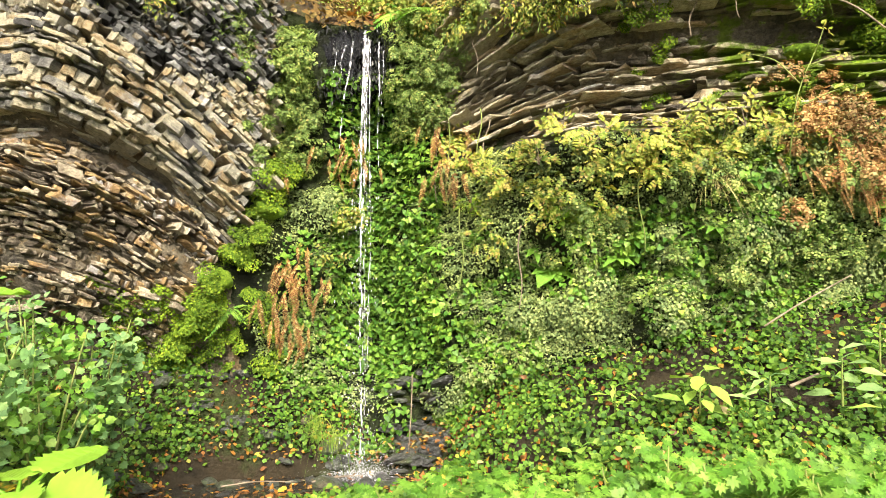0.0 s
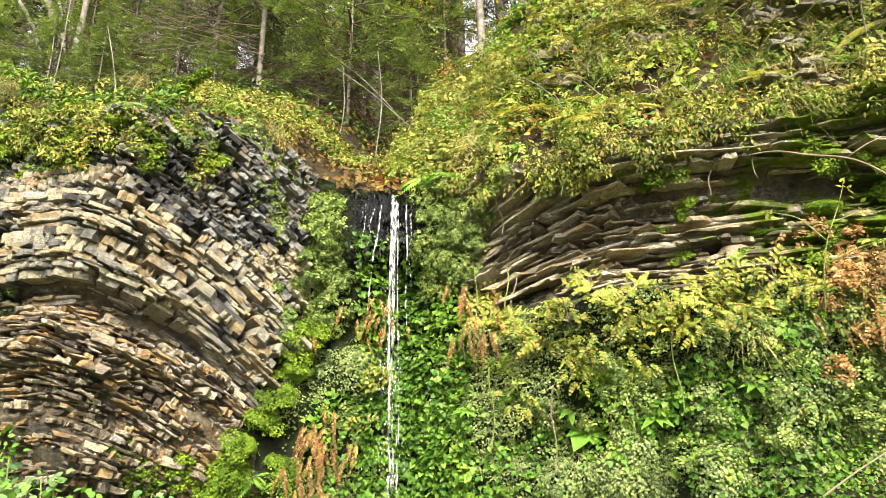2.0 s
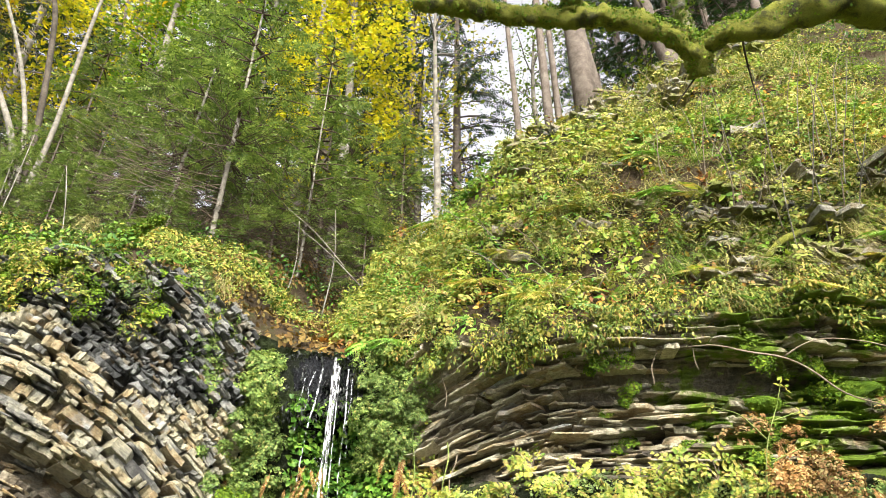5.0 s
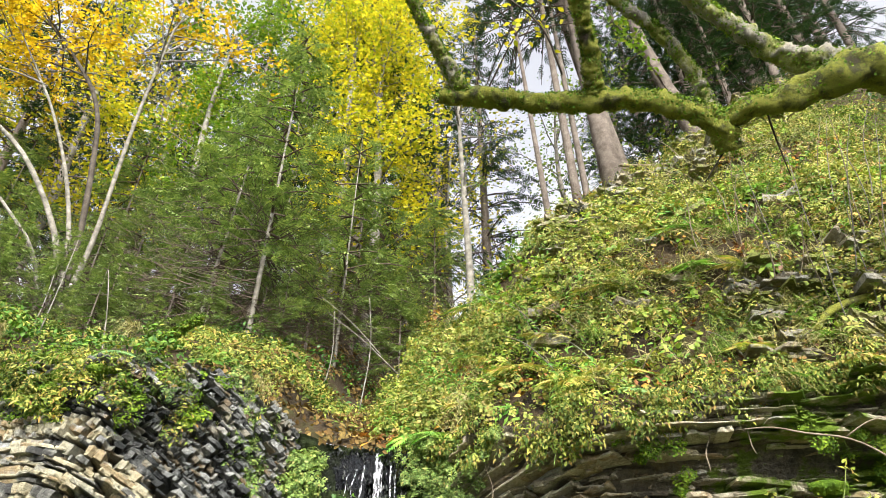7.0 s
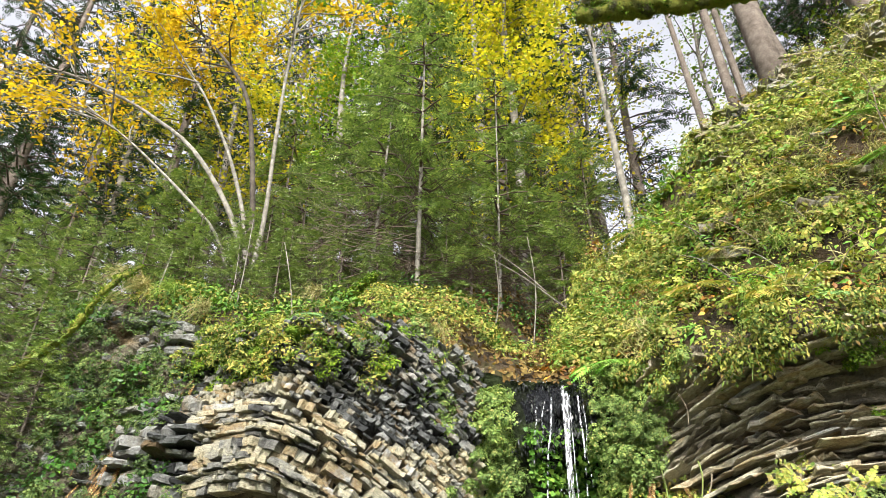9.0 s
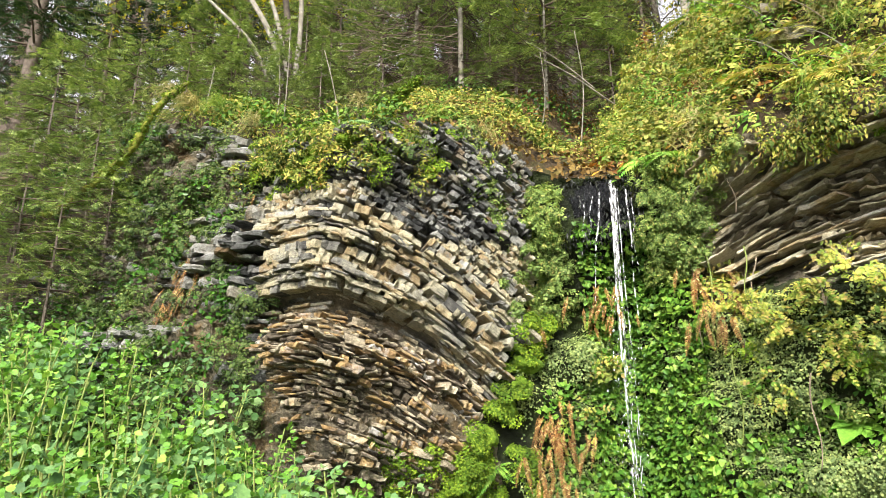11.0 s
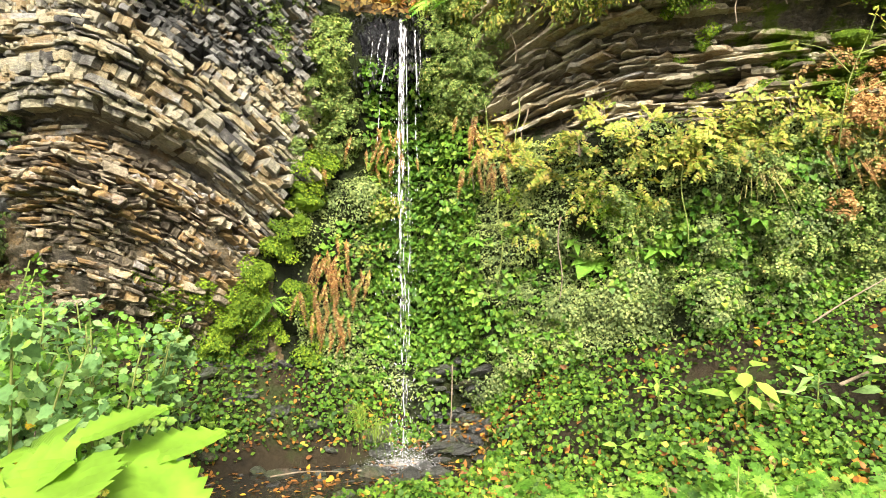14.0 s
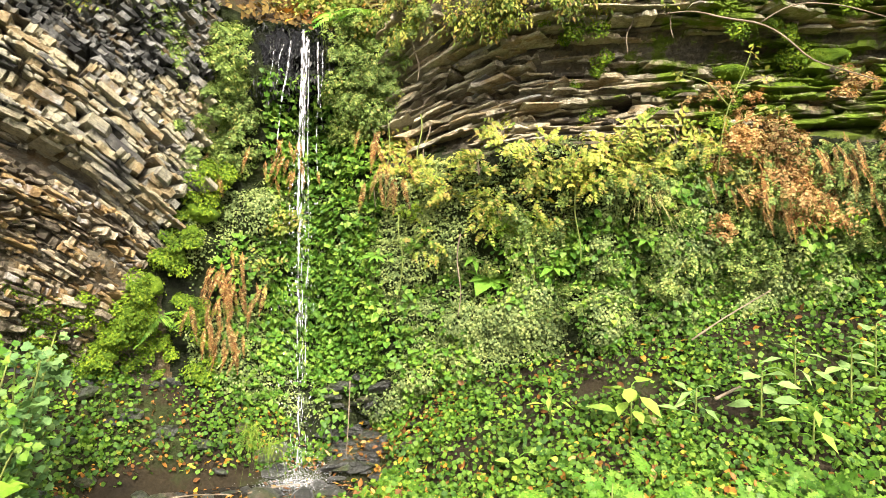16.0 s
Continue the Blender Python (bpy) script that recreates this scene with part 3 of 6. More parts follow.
def cliff_y(x, z, v):
    """How far ahead the wall stands, without its beds."""
    y = foot_y(x) + v * (rim_y(x) - foot_y(x))
    # the bulging fold, hollowed under its arch
    fold = hump(x, -3.05, 1.05)
    arch = 3.22 - bed_drop(x)
    y = y - 0.28 * fold * step(z, 0.9, 2.0) + 0.34 * fold * hump(z, arch - 0.22, 0.2) * step(x, -4.3, -3.9) - 0.14 * fold * hump(z, arch - 0.75, 0.3)
    y = y + 0.22 * fold * (1 - step(z, 1.1, 1.7))
    # the recess under the ledges, and the planted shelf below it
    side = step(x, -0.1, 0.7)
    y = y + side * (0.46 * hump(z, 3.42, 0.40) - 0.10 * hump(z, 4.15, 0.25) - 0.16 * hump(z, 2.65, 0.35) + 0.12 * hump(z, 1.75, 0.2)) 
    # the hollow behind the fall
    y = y + 0.42 * hump(x, -0.75, 0.5) * (1 - step(z, 3.35, 3.75)) * step(z, 0.4, 1.2)
    y = y + 0.25 * hump(x, -1.55, 0.3) * hump(z, 2.6, 0.7)
    left_rock, right_rock = rock_parts(x, z)
    soft = 1 - np.maximum(left_rock, right_rock)
    q = np.stack([x, y, z], -1).reshape(-1, 3)
    flat = soft.reshape(-1)
    far = step(x, -4.3, -4.7).reshape(-1)
    dy = 0.13 * fbm(q, 0.9, 3, 11) + 0.05 * fbm(q * (1, 1, 2.5), 4, 3, 15) * (0.2 + flat)
    dy = dy - flat * (1 - far) * 0.27 * np.abs(fbm(q * (1, 0.2, 1.2), 1.7, 2, 17))
    dy = dy - (1 - flat) * 0.10 * fbm(q * (1, 1, 1.6), 2.2, 2, 19)
    return y + dy.reshape(np.shape(y))


def cliff(x, v):
    z = foot_z(x) + v * (rim_z(x) - foot_z(x))
    y = cliff_y(x, z, v)
    left_rock, right_rock = rock_parts(x, z)
    y = y - left_rock * 0.05 * beds(x, z, bed_drop, 0.052, 0.13, 3) - right_rock * 0.06 * beds(x, z, ledge_drop, 0.05, 0.35, 5)
    y = y - step(x, -4.3, -4.7) * 0.2 * beds(x, z, bed_drop, 0.16, 0.35, 8)
    return np.stack([x, y, z], -1)


def hill_slope(x):
    return np.interp(x, [-12, -6, -3, -1.6, -0.95, -0.4, 0.2, 1.4, 2.8, 4.2, 9], [0.45, 0.5, 0.72, 0.6, 0.55, 1.0, 1.32, 1.62, 1.75, 1.75, 1.6])


def hillside(x, s):
    """s: metres behind the rim."""
    y = rim_y(x) + s
    crest = np.interp(x, [-1.2, -0.2, 1.4, 3, 4.2, 6, 9], [14, 1.7, 2.1, 2.65, 3.3, 4.4, 6.2])
    rise = np.minimum(s, crest) + 0.06 * np.maximum(s - crest, 0)
    left = step(x, -0.6, -1.4)
    rise = np.where(left > 0, np.minimum(s, 34) + 0.6 * np.maximum(np.minimum(s, 34) - 5, 0), rise)
    z = rim_z(x) + hill_slope(x) * rise + 0.15 * (1 - np.exp(-s / 0.15))
    p = np.stack([x, y, z], -1)
    q = p.reshape(-1, 3)
    fade = np.clip(s.reshape(-1) / 0.4, 0, 1)
    q[:, 2] += fade * (0.22 * fbm(q, 0.7, 4, 21) + 0.10 * fbm(q, 2.8, 3, 25) * step(q[:, 0], -0.5, 0.8))
    q[:, 2] += fade * step(q[:, 0], 0.0, 1.2) * 0.36 * (beds(q[:, 0], q[:, 2], ledge_drop, 0.36, 0.7, 12) - 0.5)
    r0 = (cliff_y(x, rim_z(x), np.ones_like(x)) - rim_y(x)).reshape(-1)
    q[:, 1] += r0 * (1 - fade)
    return q.reshape(p.shape)


def columns(lo, hi, dense_lo, dense_hi, n, edge):
    return np.r_[np.linspace(lo, dense_lo, edge)[:-1], np.linspace(dense_lo, dense_hi, n), np.linspace(dense_hi, hi, edge)[1:]]


def sheet(func, xs, ss):
    x, s = np.meshgrid(xs, ss, indexing="ij")
    p = func(x.copy(), s.copy())
    n, m = x.shape
    i, j = np.meshgrid(np.arange(n - 1), np.arange(m - 1), indexing="ij")
    return p.reshape(-1, 3), [np.stack([i * m + j, (i + 1) * m + j, (i + 1) * m + j + 1, i * m + j + 1], -1).reshape(-1, 4)]


def on(func, x, s, lift=0.0):
    """Places on a sheet and its normals there, turned to the viewer's side."""
    e = 0.03
    p = func(x.copy(), s.copy())
    dx, ds = func(x + e, s.copy()) - p, func(x.copy(), s + e * 0.3) - p
    n = unit(np.cross(dx, ds))
    return p + n * np.asarray(lift).reshape(-1, 1), n


xs = columns(-70, 70, -9, 8, 240, 16)
ss = np.r_[np.linspace(0, 0.9, 16)[:-1], np.linspace(0.9, 1.0, 130)]
build("ground", *sheet(apron, xs, ss), SOIL, smooth=True)
tagged(bpy.data.objects["ground"], "dark damp soil rising to the rock wall", "ground", kind="structure")
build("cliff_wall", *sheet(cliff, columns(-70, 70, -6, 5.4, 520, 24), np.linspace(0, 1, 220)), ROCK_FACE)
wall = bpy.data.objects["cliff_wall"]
wall.data.materials.append(MOSS_SHADE_WALL)
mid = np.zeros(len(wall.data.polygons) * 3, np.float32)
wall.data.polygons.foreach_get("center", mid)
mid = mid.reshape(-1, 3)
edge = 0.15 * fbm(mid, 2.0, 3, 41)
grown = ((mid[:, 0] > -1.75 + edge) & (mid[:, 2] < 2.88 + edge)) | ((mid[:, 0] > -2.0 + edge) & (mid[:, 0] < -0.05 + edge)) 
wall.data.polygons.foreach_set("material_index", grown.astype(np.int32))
tagged(wall, "weathered brown rock wall behind the waterfall", "cliff", kind="structure")
build("hillside", *sheet(hillside, xs, np.r_[np.linspace(0, 5, 90), np.linspace(5, 60, 60)[1:]]), LITTER, smooth=True)
tagged(bpy.data.objects["hillside"], "steep wooded slope covered with brown leaf litter", "hillside", kind="structure")

# ---- water ----
gx, gy = np.meshgrid(np.linspace(-4.2, 1.2, 80), np.linspace(1.5, 7.0, 80), indexing="ij")
wet_part = apron_z(gx, gy)[1]
ids = np.arange(gx.size).reshape(gx.shape)
quads = np.stack([ids[:-1, :-1], ids[1:, :-1], ids[1:, 1:], ids[:-1, 1:]], -1).reshape(-1, 4)
build("pool_water", np.stack([gx.ravel(), gy.ravel(), np.full(gx.size, 0.13)], 1), [quads[wet_part.ravel()[quads].max(1) > 0.02]], POOL)
tagged(bpy.data.objects["pool_water"], "shallow dark plunge pool with floating leaves", "water", kind="structure")


def strand(x0, y0, top, bottom, radius, wobble, seed, drift=0.0, whole=0.4):
    """A rope of falling water that thins as it drops; below its whole part it parts into dashes."""
    r = np.random.default_rng(seed)
    z = np.linspace(top, bottom, 120)
    t = (top - z) / (top - bottom)
    px = x0 + drift * t + wobble * (0.3 + t) * (np.sin(9 * t + r.uniform(0, 6)) * 0.5 + np.cumsum(r.normal(0, 0.09, len(z))) * 0.5)
    py = y0 - 0.25 * np.sqrt(t) + wobble * np.sin(7 * t + r.uniform(0, 6)) * 0.4
    rad = radius * (1 - 0.62 * t) * (0.7 + 0.6 * r.random(len(z)))
    path, pieces, i = np.stack([px, py, z], 1), [], 0
    while i < len(z) - 3:
        n = int(len(z) * whole) if i == 0 else int(r.integers(4, 14))
        j = min(i + n, len(z))
        if j - i > 2:
            taper = np.minimum(1, np.minimum(np.arange(j - i) + (3 if i == 0 else 0.3), np.arange(j - i)[::-1] + 0.3) / 2.5)
            pieces.append(tube(path[i:j], rad[i:j] * taper, 6))
        i = j + int(r.integers(0, 4))
    return joined(pieces)


fall = thing("waterfall", (-0.78, 6.3, 0.0), "thin white waterfall dropping over a dark wet lip into the pool", "waterfall")
for k, (rr, wh) in enumerate(((0.017, 0.45), (0.012, 0.3), (0.010, 0.2), (0.006, 0.1))):
    v, f = strand(-0.765 + 0.014 * k, 6.10 + 0.012 * k, 4.10 - 0.02 * k, 0.14, rr, 0.030, 30 + k, 0.0, wh)
    tagged(build("stream", under(fall, v), f, FALLS, fall, smooth=True), kind="stuff")
for nm, xx, hi, lo, rr, dr, sd in (("side_trickle", -0.86, 3.98, 2.9, 0.010, -0.09, 41), ("side_trickle", -0.62, 3.98, 2.7, 0.009, 0.02, 42), ("side_trickle", -0.93, 3.95, 3.5, 0.006, -0.03, 44), ("side_trickle", -0.70, 4.0, 0.3, 0.005, 0.03, 45), ("side_trickle", -0.58, 3.9, 3.1, 0.006, 0.01, 46), ("side_trickle", -1.0, 3.9, 3.45, 0.005, -0.01, 47)):
    v, f = strand(xx, 6.08, hi, lo, rr, 0.02, sd, dr, 0.5)
    tagged(build(nm, under(fall, v), f, FALLS, fall, smooth=True), kind="stuff")
dz = 0.14 + 3.0 * rng.random(900) ** 1.3
drops = leaves(np.stack([-0.77 + rng.normal(0, 1, 900) * (0.02 + 0.022 * (4.2 - dz)), rng.normal(5.9, 0.04, 900), dz], 1), (0, -1, 0), rng.uniform(0.008, 0.03, 900), NARROW, (0, 0, -1), 0.15, 0.04, 5)
tagged(build("spray", under(fall, drops[0]), drops[1], FALLS, fall), kind="stuff")

# ---- rock beds ----
def stone_mesh(name, seed, mat, ragged=0.3, rings=5, thin=0.34, tilt=0.08, belly=0.06):
    """A broken slab: ragged along its front, of uneven thickness, split off at both ends. Front: -y."""
    r = random.Random(seed)
    verts, faces = [], []
    front, top, bottom = r.uniform(-0.1, 0.1), 0.0, 0.0
    for i in range(rings):
        x = -0.5 + i / (rings - 1) + (r.uniform(-0.08, 0.08) if 0 < i < rings - 1 else 0)
        if r.random() < 0.6:
            front = r.uniform(-ragged, ragged) * 0.6
        if r.random() < 0.5:
            top, bottom = r.uniform(-thin, 0.08), r.uniform(-0.08, thin)
        sl = r.uniform(-tilt, tilt)
        verts += [(x + sl, -0.5 + front, -0.5 + bottom), (x, -0.5 - belly + front + r.uniform(-0.6, 0.4) * belly, r.uniform(-0.2, 0.25)), (x - sl, -0.5 + front + r.uniform(0, 1.3) * belly, 0.5 + top), (x, 0.5, 0.5 + top * 0.5), (x, 0.5, -0.5)]
    for i in range(rings - 1):
        for j in range(5):
            k = (j + 1) % 5
            faces.append((i * 5 + j, i * 5 + k, i * 5 + 5 + k, i * 5 + 5 + j))
    faces += [(4, 3, 2, 1, 0), tuple(rings * 5 - 5 + j for j in range(5))]
    me = bpy.data.meshes.new(name)
    me.from_pydata(verts, [], faces)
    me.materials.append(mat)
    return me


def v_at(x, z):
    return (z - foot_z(x)) / (rim_z(x) - foot_z(x))


def bed_blocks(x0, x1, height, drop, thick, length, depth, seed, keep, jut, sway, slant=2, loose=1.0, even=False):
    """Poses and sizes of the blocks along one bed; height: of the bed at the crest of its fold; jut, sway: how far bed and block stand out."""
    r = random.Random(seed)
    out_bed = r.uniform(-jut, jut)
    x, made = x0 + r.uniform(0, 0.1), []
    while x < x1:
        ln = r.uniform(*length) * r.choice((0.6, 1.0, 1.0, 1.5))
        dz = float(drop(np.array(x + 0.03)) - drop(np.array(x - 0.03))) / 0.06
        dx = ln / math.sqrt(1 + dz * dz)
        xm = x + dx / 2
        zm = float(height - drop(np.array(xm)))
        x += dx
        if r.random() > keep or not (0.03 < v_at(xm, zm) < 1.0):
            continue
        made.append((xm, zm, ln, thick * r.choice((0.9, 1.0, 1.0, 1.08) if even else (0.55, 0.8, 1.0, 1.0, 1.25)), r.uniform(*depth), out_bed + r.uniform(-sway, sway), loose * r.uniform(-4, 4), slant * r.uniform(-1, 1), loose * r.uniform(-9, 9), r.random()))
    return made


def lay_beds(parent, meshes, blocks, drop, chosen, smooth_wall, rest_mat, proud=0.07):
    """Lays blocks: those that chosen() picks are parts, up to 300; the rest is one joined mesh."""
    xs_ = np.array([b[0] for b in blocks])
    zs_ = np.array([b[1] for b in blocks])
    e = 0.08
    mid_p = smooth_wall(xs_, zs_)
    a = smooth_wall(xs_ - e, zs_ - (drop(xs_ - e) - drop(xs_)))
    b = smooth_wall(xs_ + e, zs_ - (drop(xs_ + e) - drop(xs_)))
    inv = Matrix.Translation(parent.location).inverted()
    rest, count = [], 0
    base = [(np.array([v.co[:] for v in me.vertices]), [np.array(p.vertices[:]) for p in me.polygons]) for me in meshes]
    for k, (xm, zm, ln, th, de, out, rx, ry, rz, pick) in enumerate(blocks):
        along = Vector(b[k] - a[k]).normalized()
        outward = Vector((along.y, -along.x, 0)).normalized()
        upward = along.cross(-outward).normalized()
        upward = -upward if upward.z < 0 else upward
        m = Matrix((along, -outward, upward)).transposed().to_4x4()
        m = inv @ Matrix.Translation(Vector(mid_p[k]) + outward * (out + proud - de * 0.35)) @ m @ pose(0, 0, 0, rx, ry, rz) @ Matrix.Diagonal((ln * 1.0, de, th * 1.02, 1))
        i = int(pick * len(meshes)) % len(meshes)
        if count < 300 and chosen(xm, zm):
            ob = new("stone", meshes[i])
            ob.parent = parent
            ob.matrix_basis = m
            count += 1
        else:
            mm = np.array(m)
            rest.append((base[i][0] @ mm[:3, :3].T + mm[:3, 3], base[i][1]))
    verts, faces, at = [], [], 0
    for v, fs in rest:
        verts.append(v)
        faces += [f + at for f in fs]
        at += len(v)
    me = bpy.data.meshes.new("rubble")
    me.from_pydata(np.concatenate(verts).tolist(), [], [f.tolist() for f in faces])
    me.materials.append(rest_mat)
    ob = new("rubble", me)
    ob.parent = parent
    return tagged(ob, kind="stuff")


def plain_wall(x, z):
    """The wall without its beds."""
    v = v_at(x, z)
    return np.stack([x, cliff_y(x, z, v), z], -1)

# ---- trees of the wood behind ----
def spruce(place, height, radius, crown_from, spread, seed, needles, label, lean=(0, 0), density=1.0, name="spruce_tree", bark=None, dead=0):
    r = np.random.default_rng(seed)
    base = np.array(place, float)
    tree = thing(name, place, label, "tree", "trees of the wood")
    t = np.linspace(0, 1, 9)
    path = np.stack([lean[0] * t * height, lean[1] * t * height, t * height - 0.3], 1)
    v, f = tube(path, radius * (1 - 0.88 * t), 9, 0.08, seed)
    build("trunk", v, f, bark or BARK_SPRUCE, tree, smooth=True)
    twigs, sprays, ways, sizes = [], [], [], []
    z = crown_from
    while z < height - 0.2:
        part_up = (z - crown_from) / (height - crown_from)
        reach = spread * (1 - part_up) ** 0.8 * (0.75 + 0.5 * r.random()) + 0.15
        for k in range(int(4 + 2 * r.random())):
            a = r.uniform(0, 2 * np.pi)
            d = np.array([np.cos(a), np.sin(a), 0])
            c = np.array([lean[0] * z, lean[1] * z, z])
            u = np.linspace(0, 1, 5)
            length = reach * r.uniform(0.7, 1.1)
            b = c + d * (u * length)[:, None] + np.stack([0 * u, 0 * u, 0.12 * length * u - 0.45 * length * u**2], 1)
            twigs.append(tube(b, np.linspace(0.012 + 0.006 * spread, 0.004, 5), 4, cap=False))
            n = max(4, int(length * 12 * density))
            s = r.uniform(0.12, 1.0, n)
            q = np.stack([np.interp(s, u, b[:, i]) for i in range(3)], 1)
            side = np.cross(d, (0, 0, 1.0))
            q = q + side * (r.normal(0, 0.12, n) * length * 0.5 * (1.1 - s))[:, None] + (0, 0, 1) * r.normal(-0.05, 0.05, n)[:, None]
            sprays.append(q)
            ways.append(d * 1.0 + side * r.normal(0, 0.8, n)[:, None] + (0, 0, -0.45))
            sizes.append(np.full(n, (0.17 if density < 1 else 0.15) + 0.05 * spread) * r.uniform(0.7, 1.3, n))
        z += 0.26 + 0.12 * r.random() + 0.1 / density
    for k in range(dead):
        zz, a = r.uniform(0.2, crown_from + 0.6), r.uniform(0, 2 * np.pi)
        u = np.linspace(0, 1, 4)
        ln = r.uniform(0.5, 1.2) * spread
        d = np.array([np.cos(a), np.sin(a), 0])
        twigs.append(tube(np.array([0, 0, zz]) + d * (u * ln)[:, None] + np.stack([0 * u, 0 * u, -0.25 * ln * u], 1) + r.normal(0, 0.02, (4, 3)), np.linspace(0.008, 0.002, 4), 3, cap=False))
        for q in range(3):
            st = np.array([0, 0, zz]) + d * ln * r.uniform(0.3, 0.9)
            e = st + (d + r.normal(0, 0.6, 3)) * ln * 0.35
            twigs.append(tube(np.stack([st, e]), (0.004, 0.0015), 3, cap=False))
    v, f = joined(twigs)
    tagged(build("branchwork", v, f, BARK_TWIG, tree), kind="stuff")
    q = np.concatenate(sprays)
    v, f = leaves(q, (0, 0, 1), np.concatenate(sizes), SPRAY_TWIG, np.concatenate(ways), 0.35, 0.25, seed)
    tagged(build("crown", v, f, needles, tree), kind="stuff")
    return tree


def broadleaf(place, stems, limbs, count, leaf_size, mat, bark, label, seed, spread=0.5, shape=OVAL, crown_part=0.35, droop=0.2, name="young_tree", limb_length=(0.6, 1.6), limb_radius=0.02):
    """stems: paths from the foot, in the world, each with its radii. Limbs fork off their upper parts and carry the leaves."""
    r = np.random.default_rng(seed)
    tree = thing(name, place, label, "tree", "trees of the wood")
    tips, ways = [], []
    for path, radii in stems:
        path = np.asarray(path, float)
        v, f = tube(path, np.interp(np.linspace(0, 1, len(path)), np.linspace(0, 1, len(radii)), radii), 9, 0.10, seed, 24)
        trunk = build("trunk", under(tree, v), f, bark, tree, smooth=True)
        for k in range(limbs):
            twigs = []
            s = r.uniform(crown_part, 1.0) * (len(path) - 1)
            i = min(int(s), len(path) - 2)
            start = path[i] + (path[i + 1] - path[i]) * (s - i)
            d = unit(r.normal(size=3) * (1, 1, 0.5) + unit(path[i + 1] - path[i]) * 0.8 + (0, 0, 0.1))
            ln = r.uniform(*limb_length)
            u = np.linspace(0, 1, 6)
            b = start + d * (u * ln)[:, None] + np.cumsum(r.normal(0, 0.03 * ln, (6, 3)), 0) * u[:, None] - np.stack([0 * u, 0 * u, droop * ln * u**2], 1)
            twigs.append(tube(b, np.linspace(limb_radius, 0.003, 6), 5, cap=False))
            for q in range(3):
                w = r.uniform(0.3, 1.0) * 5
                j = min(int(w), 4)
                st = b[j] + (b[j + 1] - b[j]) * (w - j)
                e = st + unit(d + r.normal(size=3) * 0.8) * ln * r.uniform(0.25, 0.5)
                twigs.append(tube(np.stack([st, (st + e) / 2 + r.normal(0, 0.02, 3), e]), (limb_radius * 0.4, 0.004, 0.002), 4, cap=False))
                tips.append(np.stack([st, e]))
                ways.append(d)
            tips.append(np.stack([b[2], b[5]]))
            ways.append(d)
            v, f = joined(twigs)
            build("limb", under(tree, v), f, bark, trunk)
    if count:
        tips, ways = np.array(tips), np.array(ways)
        k = r.integers(0, len(tips), count)
        s = r.random(count)[:, None]
        p = tips[k, 0] + (tips[k, 1] - tips[k, 0]) * s + r.normal(0, spread * 0.14, (count, 3))
        v, f = leaves(p, (0, -0.2, 1), leaf_size * r.uniform(0.6, 1.25, count), shape, ways[k] + (0, 0, -0.4), 0.5, 0.6, seed + 1)
        tagged(build("crown", under(tree, v), f, mat, tree), kind="stuff")
    return tree


def hz(x, y):
    """Height of the slope behind the rim."""
    x, y = np.array([float(x)]), float(y)
    return float(hillside(x, np.array([y - float(rim_y(x)[0])]))[0, 2])


# slender pale-stemmed firs at the brink
for k, (x, y, h, rad, lean, lo) in enumerate(((-2.65, 7.4, 6.6, 0.04, (0.005, 0), 1.5), (-3.62, 8.0, 5.2, 0.04, (0.06, 0), 1.2), (-1.85, 9.0, 5.5, 0.03, (0.02, 0), 1.1))):
    spruce((x, y, hz(x, y)), h, rad, lo, 1.25, 51 + k, NEEDLE_L, "slender young fir with a pale trunk and soft green branches", lean, 1.6, "young_fir", BARK_PALE, 60)
broadleaf((0.15, 8.6, hz(0.15, 8.6)), [([(0.15, 8.6, 5.5), (0.18, 8.6, 6.75), (0.22, 8.6, 7.75), (0.19, 8.6, 8.65), (0.15, 8.6, 9.9), (0.11, 8.6, 11.1), (0.1, 8.6, 12.5)], (0.065, 0.055, 0.025))], 9, 250, 0.05, L_LIME, BARK_PALE,
          "slender pale birch trunk at the top of the gully", 52, crown_part=0.6)
many = [
    ([(-5.5, 7.6, 6.5), (-5.57, 7.6, 7.46), (-6.08, 7.6, 8.51), (-7.06, 7.6, 9.94), (-8.69, 7.6, 11.4), (-10.49, 7.6, 12.67), (-12.5, 7.6, 13.9)], (0.05, 0.038, 0.018)),
    ([(-5.5, 7.7, 6.6), (-5.63, 7.8, 7.7), (-6.09, 7.8, 9.09), (-6.59, 7.8, 10.2), (-7.42, 7.8, 11.78), (-8.7, 7.8, 13.38)], (0.04, 0.032, 0.015)),
    ([(-5.45, 7.7, 6.6), (-5.51, 8.0, 8.03), (-5.57, 8.0, 9.25), (-5.63, 8.0, 11.07), (-5.61, 8.0, 12.84), (-5.56, 8.0, 14.29)], (0.045, 0.035, 0.018)),
    ([(-5.6, 7.5, 6.6), (-5.83, 7.5, 7.55), (-6.95, 7.5, 8.8), (-8.25, 7.5, 10.15), (-10.12, 7.5, 11.87)], (0.03, 0.025, 0.012)),
]
broadleaf((-5.5, 7.65, hz(-5.5, 7.65)), many, 15, 4200, 0.10, L_ORANGE, BARK_PALE, "clump of pale leaning stems with amber autumn leaves", 54, crown_part=0.74, limb_length=(1.0, 2.8))
